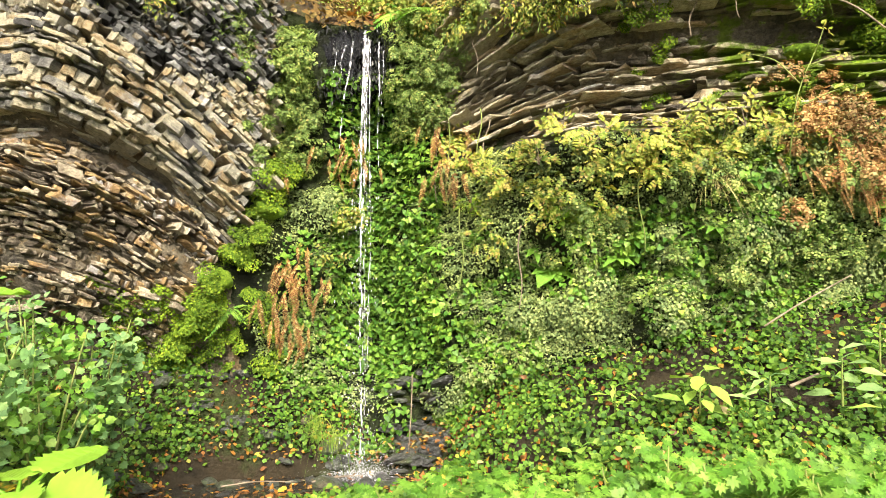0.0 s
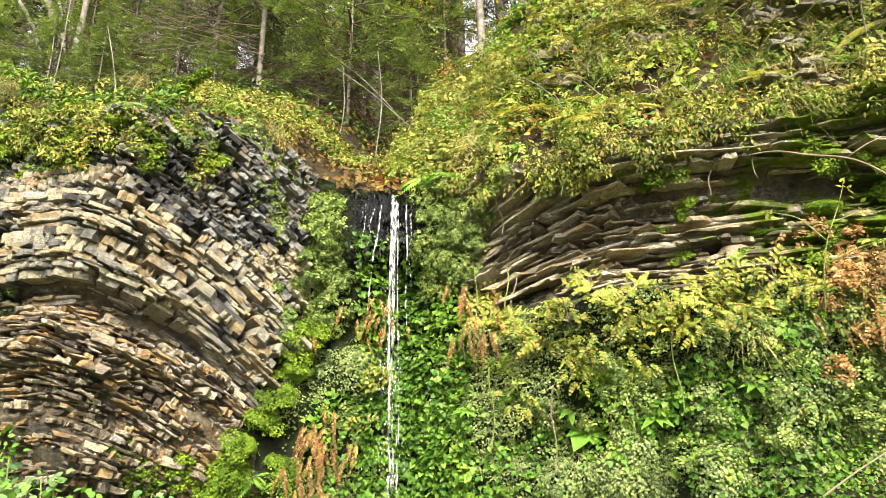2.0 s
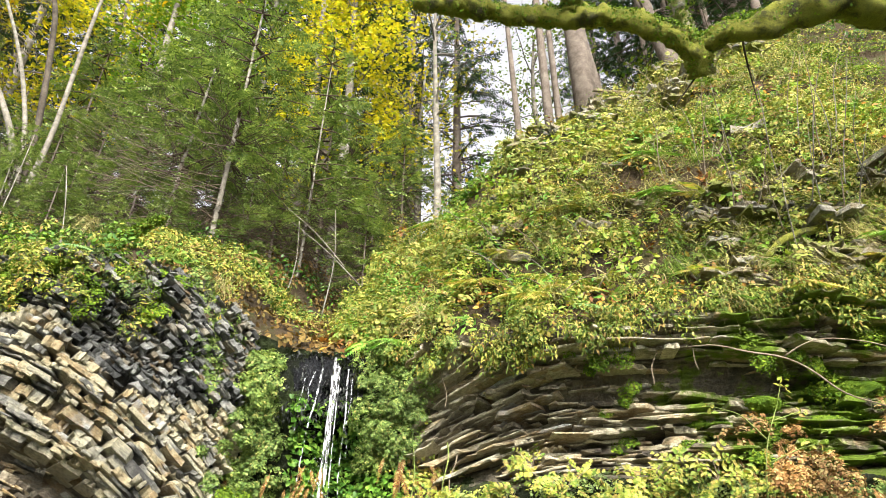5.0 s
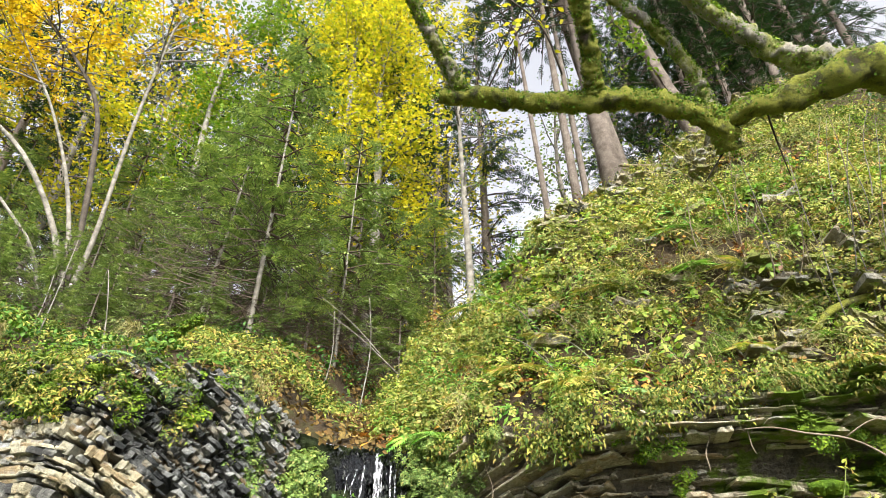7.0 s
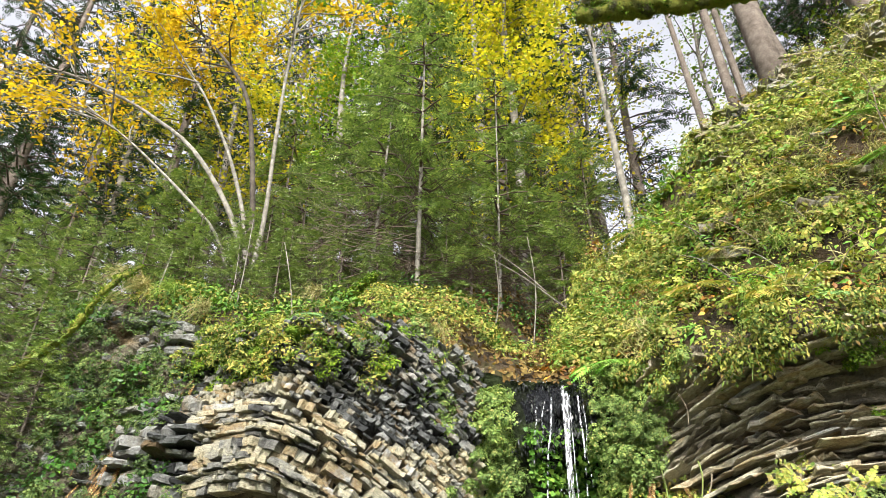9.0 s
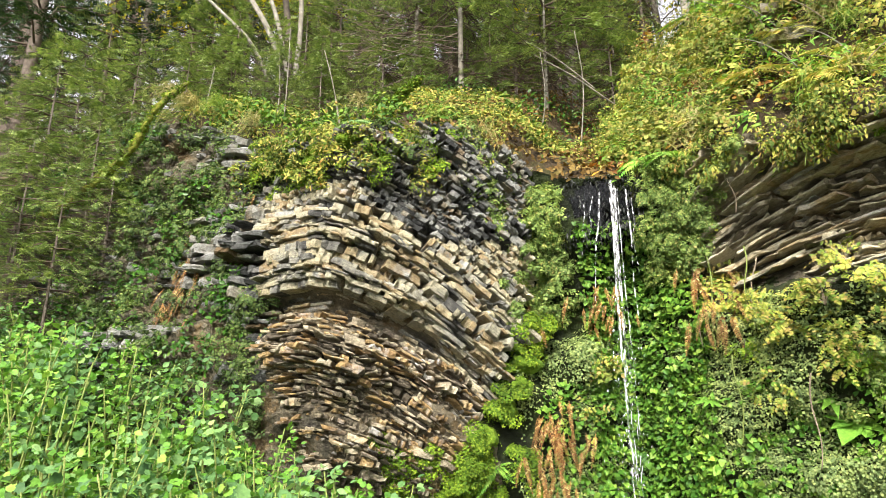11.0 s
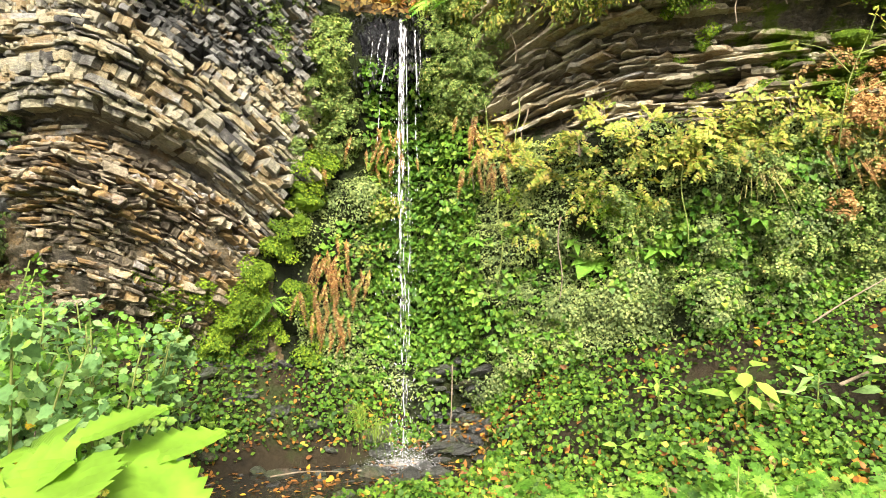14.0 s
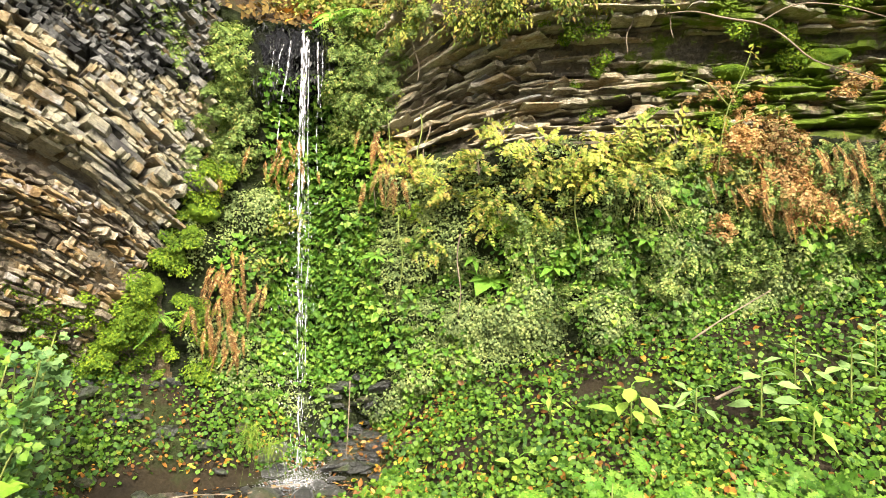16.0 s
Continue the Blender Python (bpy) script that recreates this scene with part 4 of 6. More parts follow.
broadleaf((-5.6, 7.9, hz(-5.6, 7.9)), [([(-5.6, 7.9, 6.7), (-5.63, 7.9, 7.88), (-5.91, 7.9, 9.51), (-6.3, 7.9, 11.31), (-7.23, 7.9, 12.74), (-8.4, 7.9, 14.25)], (0.055, 0.045, 0.025))], 16, 2600, 0.085, L_ORANGE, BARK_DARK,
          "dark crooked stem with amber autumn leaves", 55, crown_part=0.66, limb_length=(0.7, 1.8))

# tall trunks on the ridge
for x, y, rad, h, s, lean in ((1.57, 8.5, 0.06, 12, 61, (-0.035, 0.0)), (2.07, 8.6, 0.085, 16, 62, (-0.012, 0)), (2.27, 8.7, 0.065, 15, 63, (-0.012, 0)), (2.72, 8.5, 0.21, 20, 64, (-0.02, 0)), (3.25, 9.3, 0.20, 17, 66, (-0.10, 0))):
    spruce((x, y, hz(x, y)), h, rad, 6.0, 1.5, s, NEEDLE_D, "tall straight spruce trunk on the ridge", lean, 0.5)
broadleaf((4.9, 9.3, hz(4.9, 9.3)), [([(4.9, 9.3, hz(4.9, 9.3) - 0.2), (4.7, 9.3, 11.8), (4.45, 9.3, 13.0), (4.25, 9.3, 14.5), (4.1, 9.3, 16.0)], (0.2, 0.16, 0.08))], 8, 700, 0.10, L_LIME, BARK_SPRUCE, "leaning mossy trunk on the ridge", 65, limb_length=(1, 2.5))

# the wood
wood = np.random.default_rng(5)
protos = [spruce((x, y, hz(x, y)), h, 0.17, lo, sp, 100 + k, NEEDLE_D, "tall dark spruce in the wood", (0.005 * (k - 2), 0), 0.58)
          for k, (x, y, h, lo, sp) in enumerate(((-12.0, 14.5, 15, 2.0, 2.4), (-6.5, 15.0, 17, 3.0, 2.6), (0.8, 14.0, 16, 2.0, 2.2), (-9.5, 17.5, 14, 3.5, 2.3), (-2.8, 17.5, 18, 2.5, 2.6)))]
for k in range(30):
    x = -32 + 48 * ((k * 0.618) % 1.0)
    y = 13.0 + 13 * (k / 30) + wood.uniform(-1, 1) - 3.0 * (x < -13)
    if 0.03 < x / y < 0.25:
        x = -x * 1.6
    m = pose(x, y, hz(x, y), 0, 0, wood.uniform(0, 360)) @ Matrix.Scale(wood.uniform(0.8, 1.15), 4)
    copy_thing(protos[k % 5], m).scale = (wood.uniform(0.85, 1.15),) * 3
firs = [spruce((x, y, hz(x, y)), h, 0.05, 1.5, sp, 140 + k, NEEDLE_L, "young bright-green fir with soft branches", (0, 0), 1.7, "young_fir", BARK_SPRUCE, 60)
        for k, (x, y, h, sp) in enumerate(((-3.9, 9.6, 5.2, 1.5), (-1.9, 10.6, 4.6, 1.5), (-6.6, 10.2, 5.0, 1.5)))]
for k, (x, y) in enumerate(((-1.0, 11.4), (-5.2, 10.3), (-3.2, 11.4), (-8.4, 9.3), (-0.4, 10.2), (-7.6, 12.0), (0.4, 12.6), (-10.3, 11.2), (-4.6, 12.6), (-9.8, 8.2), (-6.0, 8.9), (-8.9, 7.4), (-12.5, 9.5), (-2.2, 8.6), (-4.4, 8.7), (-7.2, 8.4), (-0.9, 9.2), (-3.1, 9.1), (-5.9, 9.9))):
    copy_thing(firs[k % 3], pose(x, y, hz(x, y) - 0.1, 0, 0, wood.uniform(0, 360))).scale = (wood.uniform(0.7, 1.15) * (0.6 if k in (0, 2, 4, 6, 9, 11, 13, 10, 14, 15, 16, 17) else 1.0),) * 3
for k, (x, y) in enumerate(((-9.5, 10.0), (-12.5, 10.5), (-16.0, 11.0), (-10.8, 12.5), (-14.5, 13.0), (-18.5, 12.5), (-13.0, 9.0), (-15.5, 9.3), (-8.0, 14.0), (6.9, 12.2), (8.4, 12.5), (10.5, 12.0), (5.4, 13.5), (6.2, 10.8), (7.6, 11.2), (5.4, 10.2), (6.6, 9.8))):
    copy_thing(protos[k % 5], pose(x, y, hz(x, y), 0, 0, 50 * k)).scale = (0.85 + 0.05 * (k % 4),) * 3
for k, (x, y, q) in enumerate(((5.6, 9.2, 0.5), (6.5, 8.9, 0.6), (7.6, 9.2, 0.6), (8.8, 9.4, 0.65), (4.7, 10.4, 0.5), (7.0, 10.0, 0.7))):
    copy_thing(protos[k % 5], pose(x, y, hz(x, y) - 0.8, 0, 0, 83 * k)).scale = (q,) * 3
# unseen spruces added behind the camera to cut sky light, clear of the sun
for k, (x, y) in enumerate(((-6, -6), (-9, -9), (-12, -4), (-15, -8), (-8, -14), (-13, -13), (-17, 0), (8, -5), (11, -9), (9, -13), (14, -3), (16, -9), (12, 2), (-19, -5), (18, 1), (-5, -17), (7, -18))):
    copy_thing(protos[k % 5], pose(x, y, 0.1, 0, 0, 61 * k)).scale = (0.9 + 0.06 * (k % 4),) * 3
for k, (x, y) in enumerate(((-6.6, 7.0), (-5.9, 6.9), (-5.2, 7.1), (-4.5, 7.0), (-3.8, 7.2), (-3.1, 7.1), (-2.3, 7.6), (-4.9, 7.7), (-3.4, 8.0))):
    copy_thing(firs[k % 3], pose(x, y, hz(x, y) - 0.25, 0, 0, 47 * k)).scale = (0.24 + 0.03 * (k % 4),) * 3
for k, (x, y, z, q) in enumerate(((-6.4, 5.0, 2.7, 0.42), (-7.2, 5.1, 3.2, 0.5), (-6.1, 5.35, 3.6, 0.36), (-7.6, 5.6, 4.6, 0.5), (-6.9, 4.6, 2.5, 0.35), (-7.0, 6.3, 4.9, 0.5), (-6.3, 6.5, 5.4, 0.4), (-7.9, 6.2, 5.0, 0.55), (-5.3, 7.2, 6.1, 0.36), (-6.0, 7.1, 6.1, 0.4), (-4.6, 7.4, 6.0, 0.36), (-7.0, 5.0, 3.4, 0.4), (-6.5, 5.4, 4.2, 0.34))):
    copy_thing(firs[k % 3], pose(x, y, z, 0, 0, 70 * k)).scale = (q,) * 3
for k, (x, y, h, n) in enumerate(((-1.75, 11.0, 10.5, 6000), (-2.7, 11.8, 11, 5000), (-0.2, 14, 9.5, 2600), (-8.2, 13.5, 9, 2500), (-6.2, 11.5, 10, 5000), (-11.5, 10.5, 9, 3500), (-9.0, 11.0, 11, 4500), (-4.6, 13.8, 13, 5000), (3.0, 14, 8, 1500), (-2.4, 15.5, 13, 5000))):
    z = hz(x, y)
    broadleaf((x, y, z), [([(x, y, z - 0.2), (x + 0.1, y, z + h * 0.35), (x - 0.1, y, z + h * 0.7), (x + 0.1, y, z + h)], (0.12, 0.08, 0.03))], 34, int(n * 1.4), 0.11, (L_CROWN, L_CROWN, L_CROWN, L_CROWN, L_LIME, L_CROWN, L_CROWN, L_LIME, L_LIME, L_CROWN)[k % 10], BARK_PALE,
              "young tree with a bright yellow autumn crown", 160 + k, 1.8, BROAD, crown_part=0.22, limb_length=(0.8, 3.0), limb_radius=0.02)

# the mossy bough over the slope, pushed out by K along the camera's sight lines
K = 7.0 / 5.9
camera_eye = np.array((0.07, -0.03, 1.69))


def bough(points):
    return camera_eye + (np.array(points) - camera_eye) * K


tree = thing("leaning_tree", (5.4, 6.0, 6.4), "leaning tree with thick moss-covered boughs", "tree")
parts = (
    ("bough", [(2.19, 3.83, 5.62), (2.13, 3.69, 5.79), (1.95, 3.66, 5.9), (1.64, 3.65, 6.03), (1.2, 3.7, 6.12), (0.74, 3.77, 6.16), (0.32, 3.74, 6.23), (-0.02, 3.72, 6.23), (-0.10, 3.72, 6.22)], (0.10, 0.125, 0.105, 0.10, 0.10, 0.10, 0.09, 0.095, 0.075)),
    ("limb", [(0.08, 3.69, 6.28), (-0.06, 3.48, 6.44), (-0.21, 3.25, 6.59), (-0.33, 3.04, 6.72), (-0.5, 2.7, 6.95)], (0.08, 0.065, 0.055, 0.05, 0.04)),
    ("trunk", [(2.13, 3.70, 5.8), (2.35, 3.52, 5.82), (2.67, 3.38, 5.75), (2.91, 3.16, 5.76), (3.5, 3.2, 5.75), (4.4, 3.4, 5.7), (5.2, 3.7, 5.4), (5.7, 4.1, 4.8)], (0.10, 0.11, 0.14, 0.17, 0.19, 0.22, 0.25, 0.28)),
    ("limb", [(2.92, 3.2, 5.85), (2.6, 3.33, 6.11), (2.24, 3.23, 6.37), (1.84, 3.06, 6.64), (1.3, 2.7, 7.0)], (0.13, 0.10, 0.085, 0.07, 0.05)),
    ("limb", [(1.18, 3.69, 6.13), (1.13, 3.4, 6.38), (1.01, 3.05, 6.64), (0.9, 2.7, 6.9)], (0.095, 0.08, 0.075, 0.06)),
    ("limb", [(2.10, 3.70, 5.9), (1.96, 3.53, 6.27), (1.67, 3.32, 6.53), (1.26, 3.14, 6.77), (0.8, 2.8, 7.1)], (0.075, 0.06, 0.055, 0.05, 0.04)),
)
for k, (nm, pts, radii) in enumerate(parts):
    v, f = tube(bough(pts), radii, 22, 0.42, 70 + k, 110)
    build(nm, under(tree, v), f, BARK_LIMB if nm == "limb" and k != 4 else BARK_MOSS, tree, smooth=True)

# ---- ground cover, counted by nobody ----
def cover(name, parts, mat, label, category):
    v, f = joined(parts)
    ob = build(name, v, f, mat)
    return tagged(ob, label, category, kind="stuff")


def spread_on(func, n, lo, hi, s_lo, s_hi, lift, seed, keep=None, clump=0.0, scale=1.5):
    r = np.random.default_rng(seed)
    x, s = r.uniform(lo, hi, n), r.uniform(s_lo, s_hi, n)
    if callable(lift):
        lift = lift(r, n)
    p, nrm = on(func, x, s, lift)
    ok = np.ones(n, bool)
    if keep is not None:
        ok &= keep(p)
    if clump:
        ok &= r.random(n) < np.clip(0.5 + clump * fbm(p, scale, 3, seed), 0, 1)
    return p[ok], nrm[ok]


def dry(p):
    return apron_z(p[:, 0], p[:, 1])[1] < 0.35


def wet_foot(p):
    """The bare wet rock behind the foot of the fall."""
    return (np.abs(p[:, 0] + 0.32) < 0.24 + 0.10 * fbm(p, 4, 2, 55)) & (p[:, 1] > 5.75) & (p[:, 2] < 1.0)


def lumps(p, n, radius, per, seed, flat=0.6):
    """Rounded clumps: places on their outer shells and the way those face."""
    r = np.random.default_rng(seed)
    d = unit(r.normal(size=(len(p), per, 3)))
    d = d - 1.0 * np.minimum((d * n[:, None]).sum(-1, keepdims=True), 0) * 2 * n[:, None]
    rad = np.broadcast_to(radius, (len(p),))[:, None, None]
    swell = 1 + 0.35 * fbm((p[:, None] + d * 0.3).reshape(-1, 3), 6, 2, seed).reshape(len(p), per, 1)
    away = (d * n[:, None]).sum(-1, keepdims=True) * n[:, None]
    q = p[:, None] + rad * swell * ((d - away) + away * flat) * r.uniform(0.75, 1.0, (len(p), per, 1))
    return q.reshape(-1, 3), d.reshape(-1, 3)


up = np.array((0, -0.35, 1.0))
down = np.array((0, -0.5, -0.6))
p, n = spread_on(apron, 210000, -6.0, 5.5, 0.957, 1.003, lambda r, k: r.uniform(0.0, 0.14, k), 201, lambda p: dry(p) & ~wet_foot(p), 0.55, 2.6)
cover("ground_cover", [leaves(p, n + (0, -0.9, 0.6), np.random.default_rng(1).uniform(0.014, 0.046, len(p)), ROUND, None, 1.05, 1, 2)], L_GROUND, "dense low green leaves carpeting the damp ground", "ground cover")
p, n = spread_on(apron, 11000, -5, 6, 0.95, 1.0, lambda r, k: r.uniform(0.01, 0.10, k), 203, None, 1.6, 0.8)
q, d = spread_on(apron, 5200, -2.9, 0.6, 0.985, 1.0, lambda r, k: r.uniform(0.0, 0.05, k), 204, dry, 0.9, 2.0)
cover("fallen_leaves", [leaves(q, d, np.random.default_rng(31).uniform(0.025, 0.06, len(q)), OVAL, None, 0.5, 1, 32), leaves(p, n + (0, -0.3, 0), np.random.default_rng(3).uniform(0.03, 0.08, len(p)), OVAL, None, 0.5, 1, 4)], L_FALLEN, "orange and brown fallen leaves among the greenery", "leaf litter")


def wall_right(p):
    return ((p[:, 0] > -0.35) & (p[:, 2] < 2.95 - 0.1 * np.abs(p[:, 0] - 1.5))) | ((p[:, 0] > -1.75) & (p[:, 0] <= -0.35) & (p[:, 2] < 2.7))


def behind_fall(p):
    return (np.abs(p[:, 0] + 0.55) < 0.42) & (p[:, 2] < 3.75)


p, n = spread_on(cliff, 300000, -1.9, 5.5, 0.0, 0.8, lambda r, k: r.uniform(-0.01, 0.06, k), 205, lambda p: wall_right(p) & ~wet_foot(p), 0.8, 2.2)
q, d = spread_on(cliff, 1000, -1.8, 5.0, 0.02, 0.78, 0.0, 206, lambda p: wall_right(p) & ~behind_fall(p), 2.0, 1.4)
q, d = lumps(q, unit(d + np.array((0, -0.2, -0.1))), np.random.default_rng(6).uniform(0.07, 0.21, len(q)), 260, 61)
cover("wall_moss", [leaves(p, n + (0, 0, 0.7), np.random.default_rng(5).uniform(0.014, 0.030, len(p)), CHIP, down, 0.45, 0.6, 6),
                    leaves(q, d + (0, -0.2, 0.5), np.random.default_rng(8).uniform(0.016, 0.034, len(q)), CHIP, down, 0.4, 0.5, 7)], L_MOSSFERN, "grey-green leafy moss hanging in cushions over the wet wall", "moss")
p, n = spread_on(cliff, 26000, -1.6, 4.5, 0.0, 0.95, lambda r, k: r.uniform(0.02, 0.12, k), 207, lambda p: ((wall_right(p) & (p[:, 2] < 2.3)) | behind_fall(p)) & ~wet_foot(p), 3.4, 1.7)
q, d = spread_on(cliff, 70, -1.2, 3.6, 0.0, 0.45, 0.05, 208, wall_right, 1.0, 1.4)
q, d = lumps(q, d, np.random.default_rng(62).uniform(0.1, 0.24, len(q)), 46, 63, 0.5)
w, wn_ = spread_on(cliff, 9000, -1.15, -0.05, 0.1, 0.95, lambda r, k: r.uniform(0.02, 0.12, k), 210, lambda p: p[:, 2] < 3.75)
cover("wall_leaves", [leaves(w, wn_ + (0, 0, 0.7), np.random.default_rng(70).uniform(0.03, 0.06, len(w)), HEART, down, 0.5, 0.6, 71), leaves(p, n + (0, 0, 0.7), np.random.default_rng(7).uniform(0.03, 0.055, len(p)), HEART, down, 0.5, 0.6, 8),
                      leaves(q, d + (0, -0.3, 0.5), np.random.default_rng(64).uniform(0.035, 0.07, len(q)), HEART, down, 0.4, 0.5, 9)], L_WALL, "round green leaves clinging to the wet wall", "creeper")


def beside_fall(p):
    return ((p[:, 0] > -2.05 + 0.22 * (4.2 - p[:, 2])) & (p[:, 0] < -1.25) & (p[:, 2] > 2.9)) | (np.abs(p[:, 0] + 0.2) < 0.16) & (p[:, 2] > 3.3)


p, n = spread_on(cliff, 420, -2.3, 0, 0.5, 1.0, lambda r, k: r.uniform(0.0, 0.14, k), 215, beside_fall)
q, d = lumps(p, unit(n + np.array((0, -0.3, 0.3))), np.random.default_rng(65).uniform(0.05, 0.14, len(p)), 90, 66, 0.7)
cover("hanging_greenery", [leaves(q, d + (0, -0.2, 0.5), np.random.default_rng(15).uniform(0.03, 0.075, len(q)), SPRAY_FERN, down, 0.4, 0.5, 16)], L_FERNY, "small grey-green ferns and cushions beside the fall", "undergrowth")


def clumps(name, func, count, lo, hi, s_lo, s_hi, per, radius, size, shape, mat, label, seed, keep=None, clump=1.0, scale=1.0, flat=0.8, category="undergrowth", lift=None, tip=(0, -0.3, 0.35), tilt=0.55):
    p, n = spread_on(func, count, lo, hi, s_lo, s_hi, (lambda r, k: r.uniform(*lift, k)) if lift else 0.0, seed, keep, clump, scale)
    r = np.random.default_rng(seed + 1)
    q, d = lumps(p, unit(n + np.array((0, -0.3, 0.8))), r.uniform(*radius, len(p)), per, seed + 2, flat)
    return cover(name, [leaves(q, d + (0, -0.3, 0.6), r.uniform(*size, len(q)), shape, d * 0.5 + tip, tilt, 0.6, seed + 3)], mat, label, category)


def left_wall(p):
    return (p[:, 0] < -4.2 + 0.4 * fbm(p, 1.0, 2, 31)) | ((p[:, 2] > 4.05 + 0.25 * fbm(p, 2.0, 2, 37)) & (p[:, 0] < -2.1))


clumps("wall_herbs", cliff, 340, -8.5, -4.3, 0.0, 1.0, 46, (0.08, 0.22), (0.03, 0.07), OVAL, L_DARK, "dark green leafy plants rooted in the crag", 218, left_wall, 1.2, 1.0, lift=(0.0, 0.15))
clumps("shelf_ferns", cliff, 260, 0.9, 4.8, 0.12, 0.52, 46, (0.05, 0.15), (0.03, 0.07), SPRAY_FERN, L_FERNY, "pale ferns and moss hanging over the wet shelf", 209, wall_right, 1.6, 1.6, lift=(0.03, 0.16), tip=(0, -0.3, -0.7))
clumps("shelf_straw", cliff, 70, 0.3, 4.8, 0.40, 0.58, 26, (0.06, 0.20), (0.05, 0.10), PARSLEY, L_YELLOW, "yellow and tan leaves straggling over the shelf", 210, wall_right, 1.6, 1.4, lift=(0.06, 0.24), tip=(0, -0.3, -0.7))
clumps("rust_bracken", cliff, 110, 2.5, 5.0, 0.30, 0.60, 60, (0.06, 0.17), (0.03, 0.075), SPRAY_FERN, L_RUST, "rust-brown withered bracken matted over the shelf", 212, lambda p: p[:, 2] > 2.15, 1.9, 1.5, lift=(0.08, 0.28), tip=(0, -0.2, -1.0))
clumps("crown_herbs", cliff, 210, -4.4, -2.0, 0.86, 1.0, 50, (0.05, 0.15), (0.025, 0.06), NARROW, L_SLOPE, "green and straw-coloured herbs on top of the outcrop", 211, lambda p: p[:, 2] > 4.0, 1.4, 2.0, lift=(0.10, 0.34))
clumps("crown_moss", cliff, 120, -4.4, -2.2, 0.84, 1.0, 200, (0.05, 0.13), (0.014, 0.03), CHIP, L_MOSSY, "bright moss on top of the outcrop", 213, lambda p: p[:, 2] > 3.9, 1.6, 2.0, 0.5, "moss", (0.10, 0.26))
clumps("brow_herbs", cliff, 560, -0.2, 5.0, 0.95, 1.0, 46, (0.05, 0.13), (0.025, 0.06), NARROW, L_SLOPE, "light herbs spilling over the brow of the ledge", 219, None, 1.0, 1.6, lift=(0.06, 0.27), tip=(0, -0.3, -0.9))
clumps("brow_ferns", cliff, 380, -0.35, 0.5, 0.62, 1.0, 60, (0.05, 0.14), (0.025, 0.055), SPRAY_FERN, L_FERNY, "small pale ferns hanging beside the ledge", 220, lambda p: p[:, 2] > 3.2 + 2.4 * np.clip(p[:, 0] + 0.05, 0, 1), 0.6, 1.6, lift=(0.05, 0.26), tip=(0, -0.3, -0.9))
clumps("bank_greenery", cliff, 800, -8.5, -2.2, 0.0, 1.0, 46, (0.08, 0.24), (0.03, 0.08), SPRAY_FERN, L_SHADE, "tangled dark green ferns on the overgrown rock", 217, left_wall, 0.9, lift=(0.0, 0.16))
clumps("slope_herbs", hillside, 2700, -0.9, 6.0, 0.0, 3.9, 54, (0.06, 0.34), (0.022, 0.062), NARROW, L_SLOPE, "yellowing herbs and brambles covering the steep slope", 221, None, 2.2, 1.1, 1.3)
clumps("slope_brambles", hillside, 220, -0.9, 6.0, 0.0, 3.2, 34, (0.12, 0.32), (0.05, 0.10), OVAL, L_LIME, "light green brambles on the steep slope", 225, None, 1.2, 0.9)
clumps("slope_nettles", hillside, 200, -0.7, 5.5, 0.0, 2.2, 40, (0.12, 0.30), (0.05, 0.10), LANCE, L_FRESH, "fresh green nettles low on the slope", 229, None, 1.4, 0.8, 1.3)
clumps("slope_ferns", hillside, 900, -0.7, 5.5, 0.0, 3.3, 36, (0.08, 0.32), (0.05, 0.12), SPRAY_FERN, L_FERNS, "pale feathery fern sprays among the herbs", 227, None, 1.8, 1.2, 1.2)
clumps("slope_moss", hillside, 1500, 0.0, 6.5, 0.2, 4.3, 150, (0.10, 0.28), (0.014, 0.03), CHIP, L_MOSSY, "mossy hummocks on the stony slope", 233, None, 1.2, 0.8, 0.5, "moss")
clumps("slope_straw", hillside, 1500, -0.2, 6.0, 0.0, 3.9, 46, (0.08, 0.30), (0.06, 0.17), BLADE, L_STRAW, "matted straw-coloured grass on the slope", 235, None, 1.6, 1.3, 0.9, "grass")
clumps("ridge_herbs", hillside, 1300, 1.6, 9.0, 3.0, 7.5, 50, (0.10, 0.34), (0.03, 0.08), NARROW, L_SLOPE, "brown and green herbs on the upper slope", 271, None, 1.0, 1.4)
clumps("ridge_moss", hillside, 700, 1.6, 9.0, 3.0, 7.5, 110, (0.10, 0.30), (0.018, 0.04), CHIP, L_MOSSY, "mossy hummocks on the upper slope", 275, None, 1.2, 1.0, 0.6, "moss")
clumps("ridge_undergrowth", hillside, 500, 1.6, 9.0, 3.0, 7.5, 50, (0.12, 0.36), (0.03, 0.08), OVAL, L_DARK, "dark leafy tangle on the upper slope", 279, None, 1.2, 1.0)
clumps("slope_litter", hillside, 900, -0.9, 6.0, 0.0, 4.0, 16, (0.10, 0.35), (0.04, 0.08), OVAL, L_FALLEN, "brown dead leaves caught on the slope", 237, None, 1.2, 1.0, 0.3, "leaf litter")
clumps("rim_herbs", hillside, 1300, -9, -1.3, 0.0, 1.8, 60, (0.08, 0.26), (0.03, 0.075), NARROW, L_SLOPE, "green and yellow herbs along the top of the outcrop", 241, None, 0.8, 1.1)
clumps("rim_brambles", hillside, 260, -9, -1.4, 0.0, 1.6, 40, (0.10, 0.30), (0.035, 0.07), OVAL, L_GROUND, "green leafy tangle along the top of the outcrop", 245, None, 1.2, 0.9, 1.1)
clumps("gully_litter", hillside, 500, -2.6, -0.5, 0.0, 5.0, 24, (0.15, 0.4), (0.04, 0.08), OVAL, L_TAN, "dead brown leaves in the gully", 249, None, 0.5, 1.0, 0.15, "leaf litter")
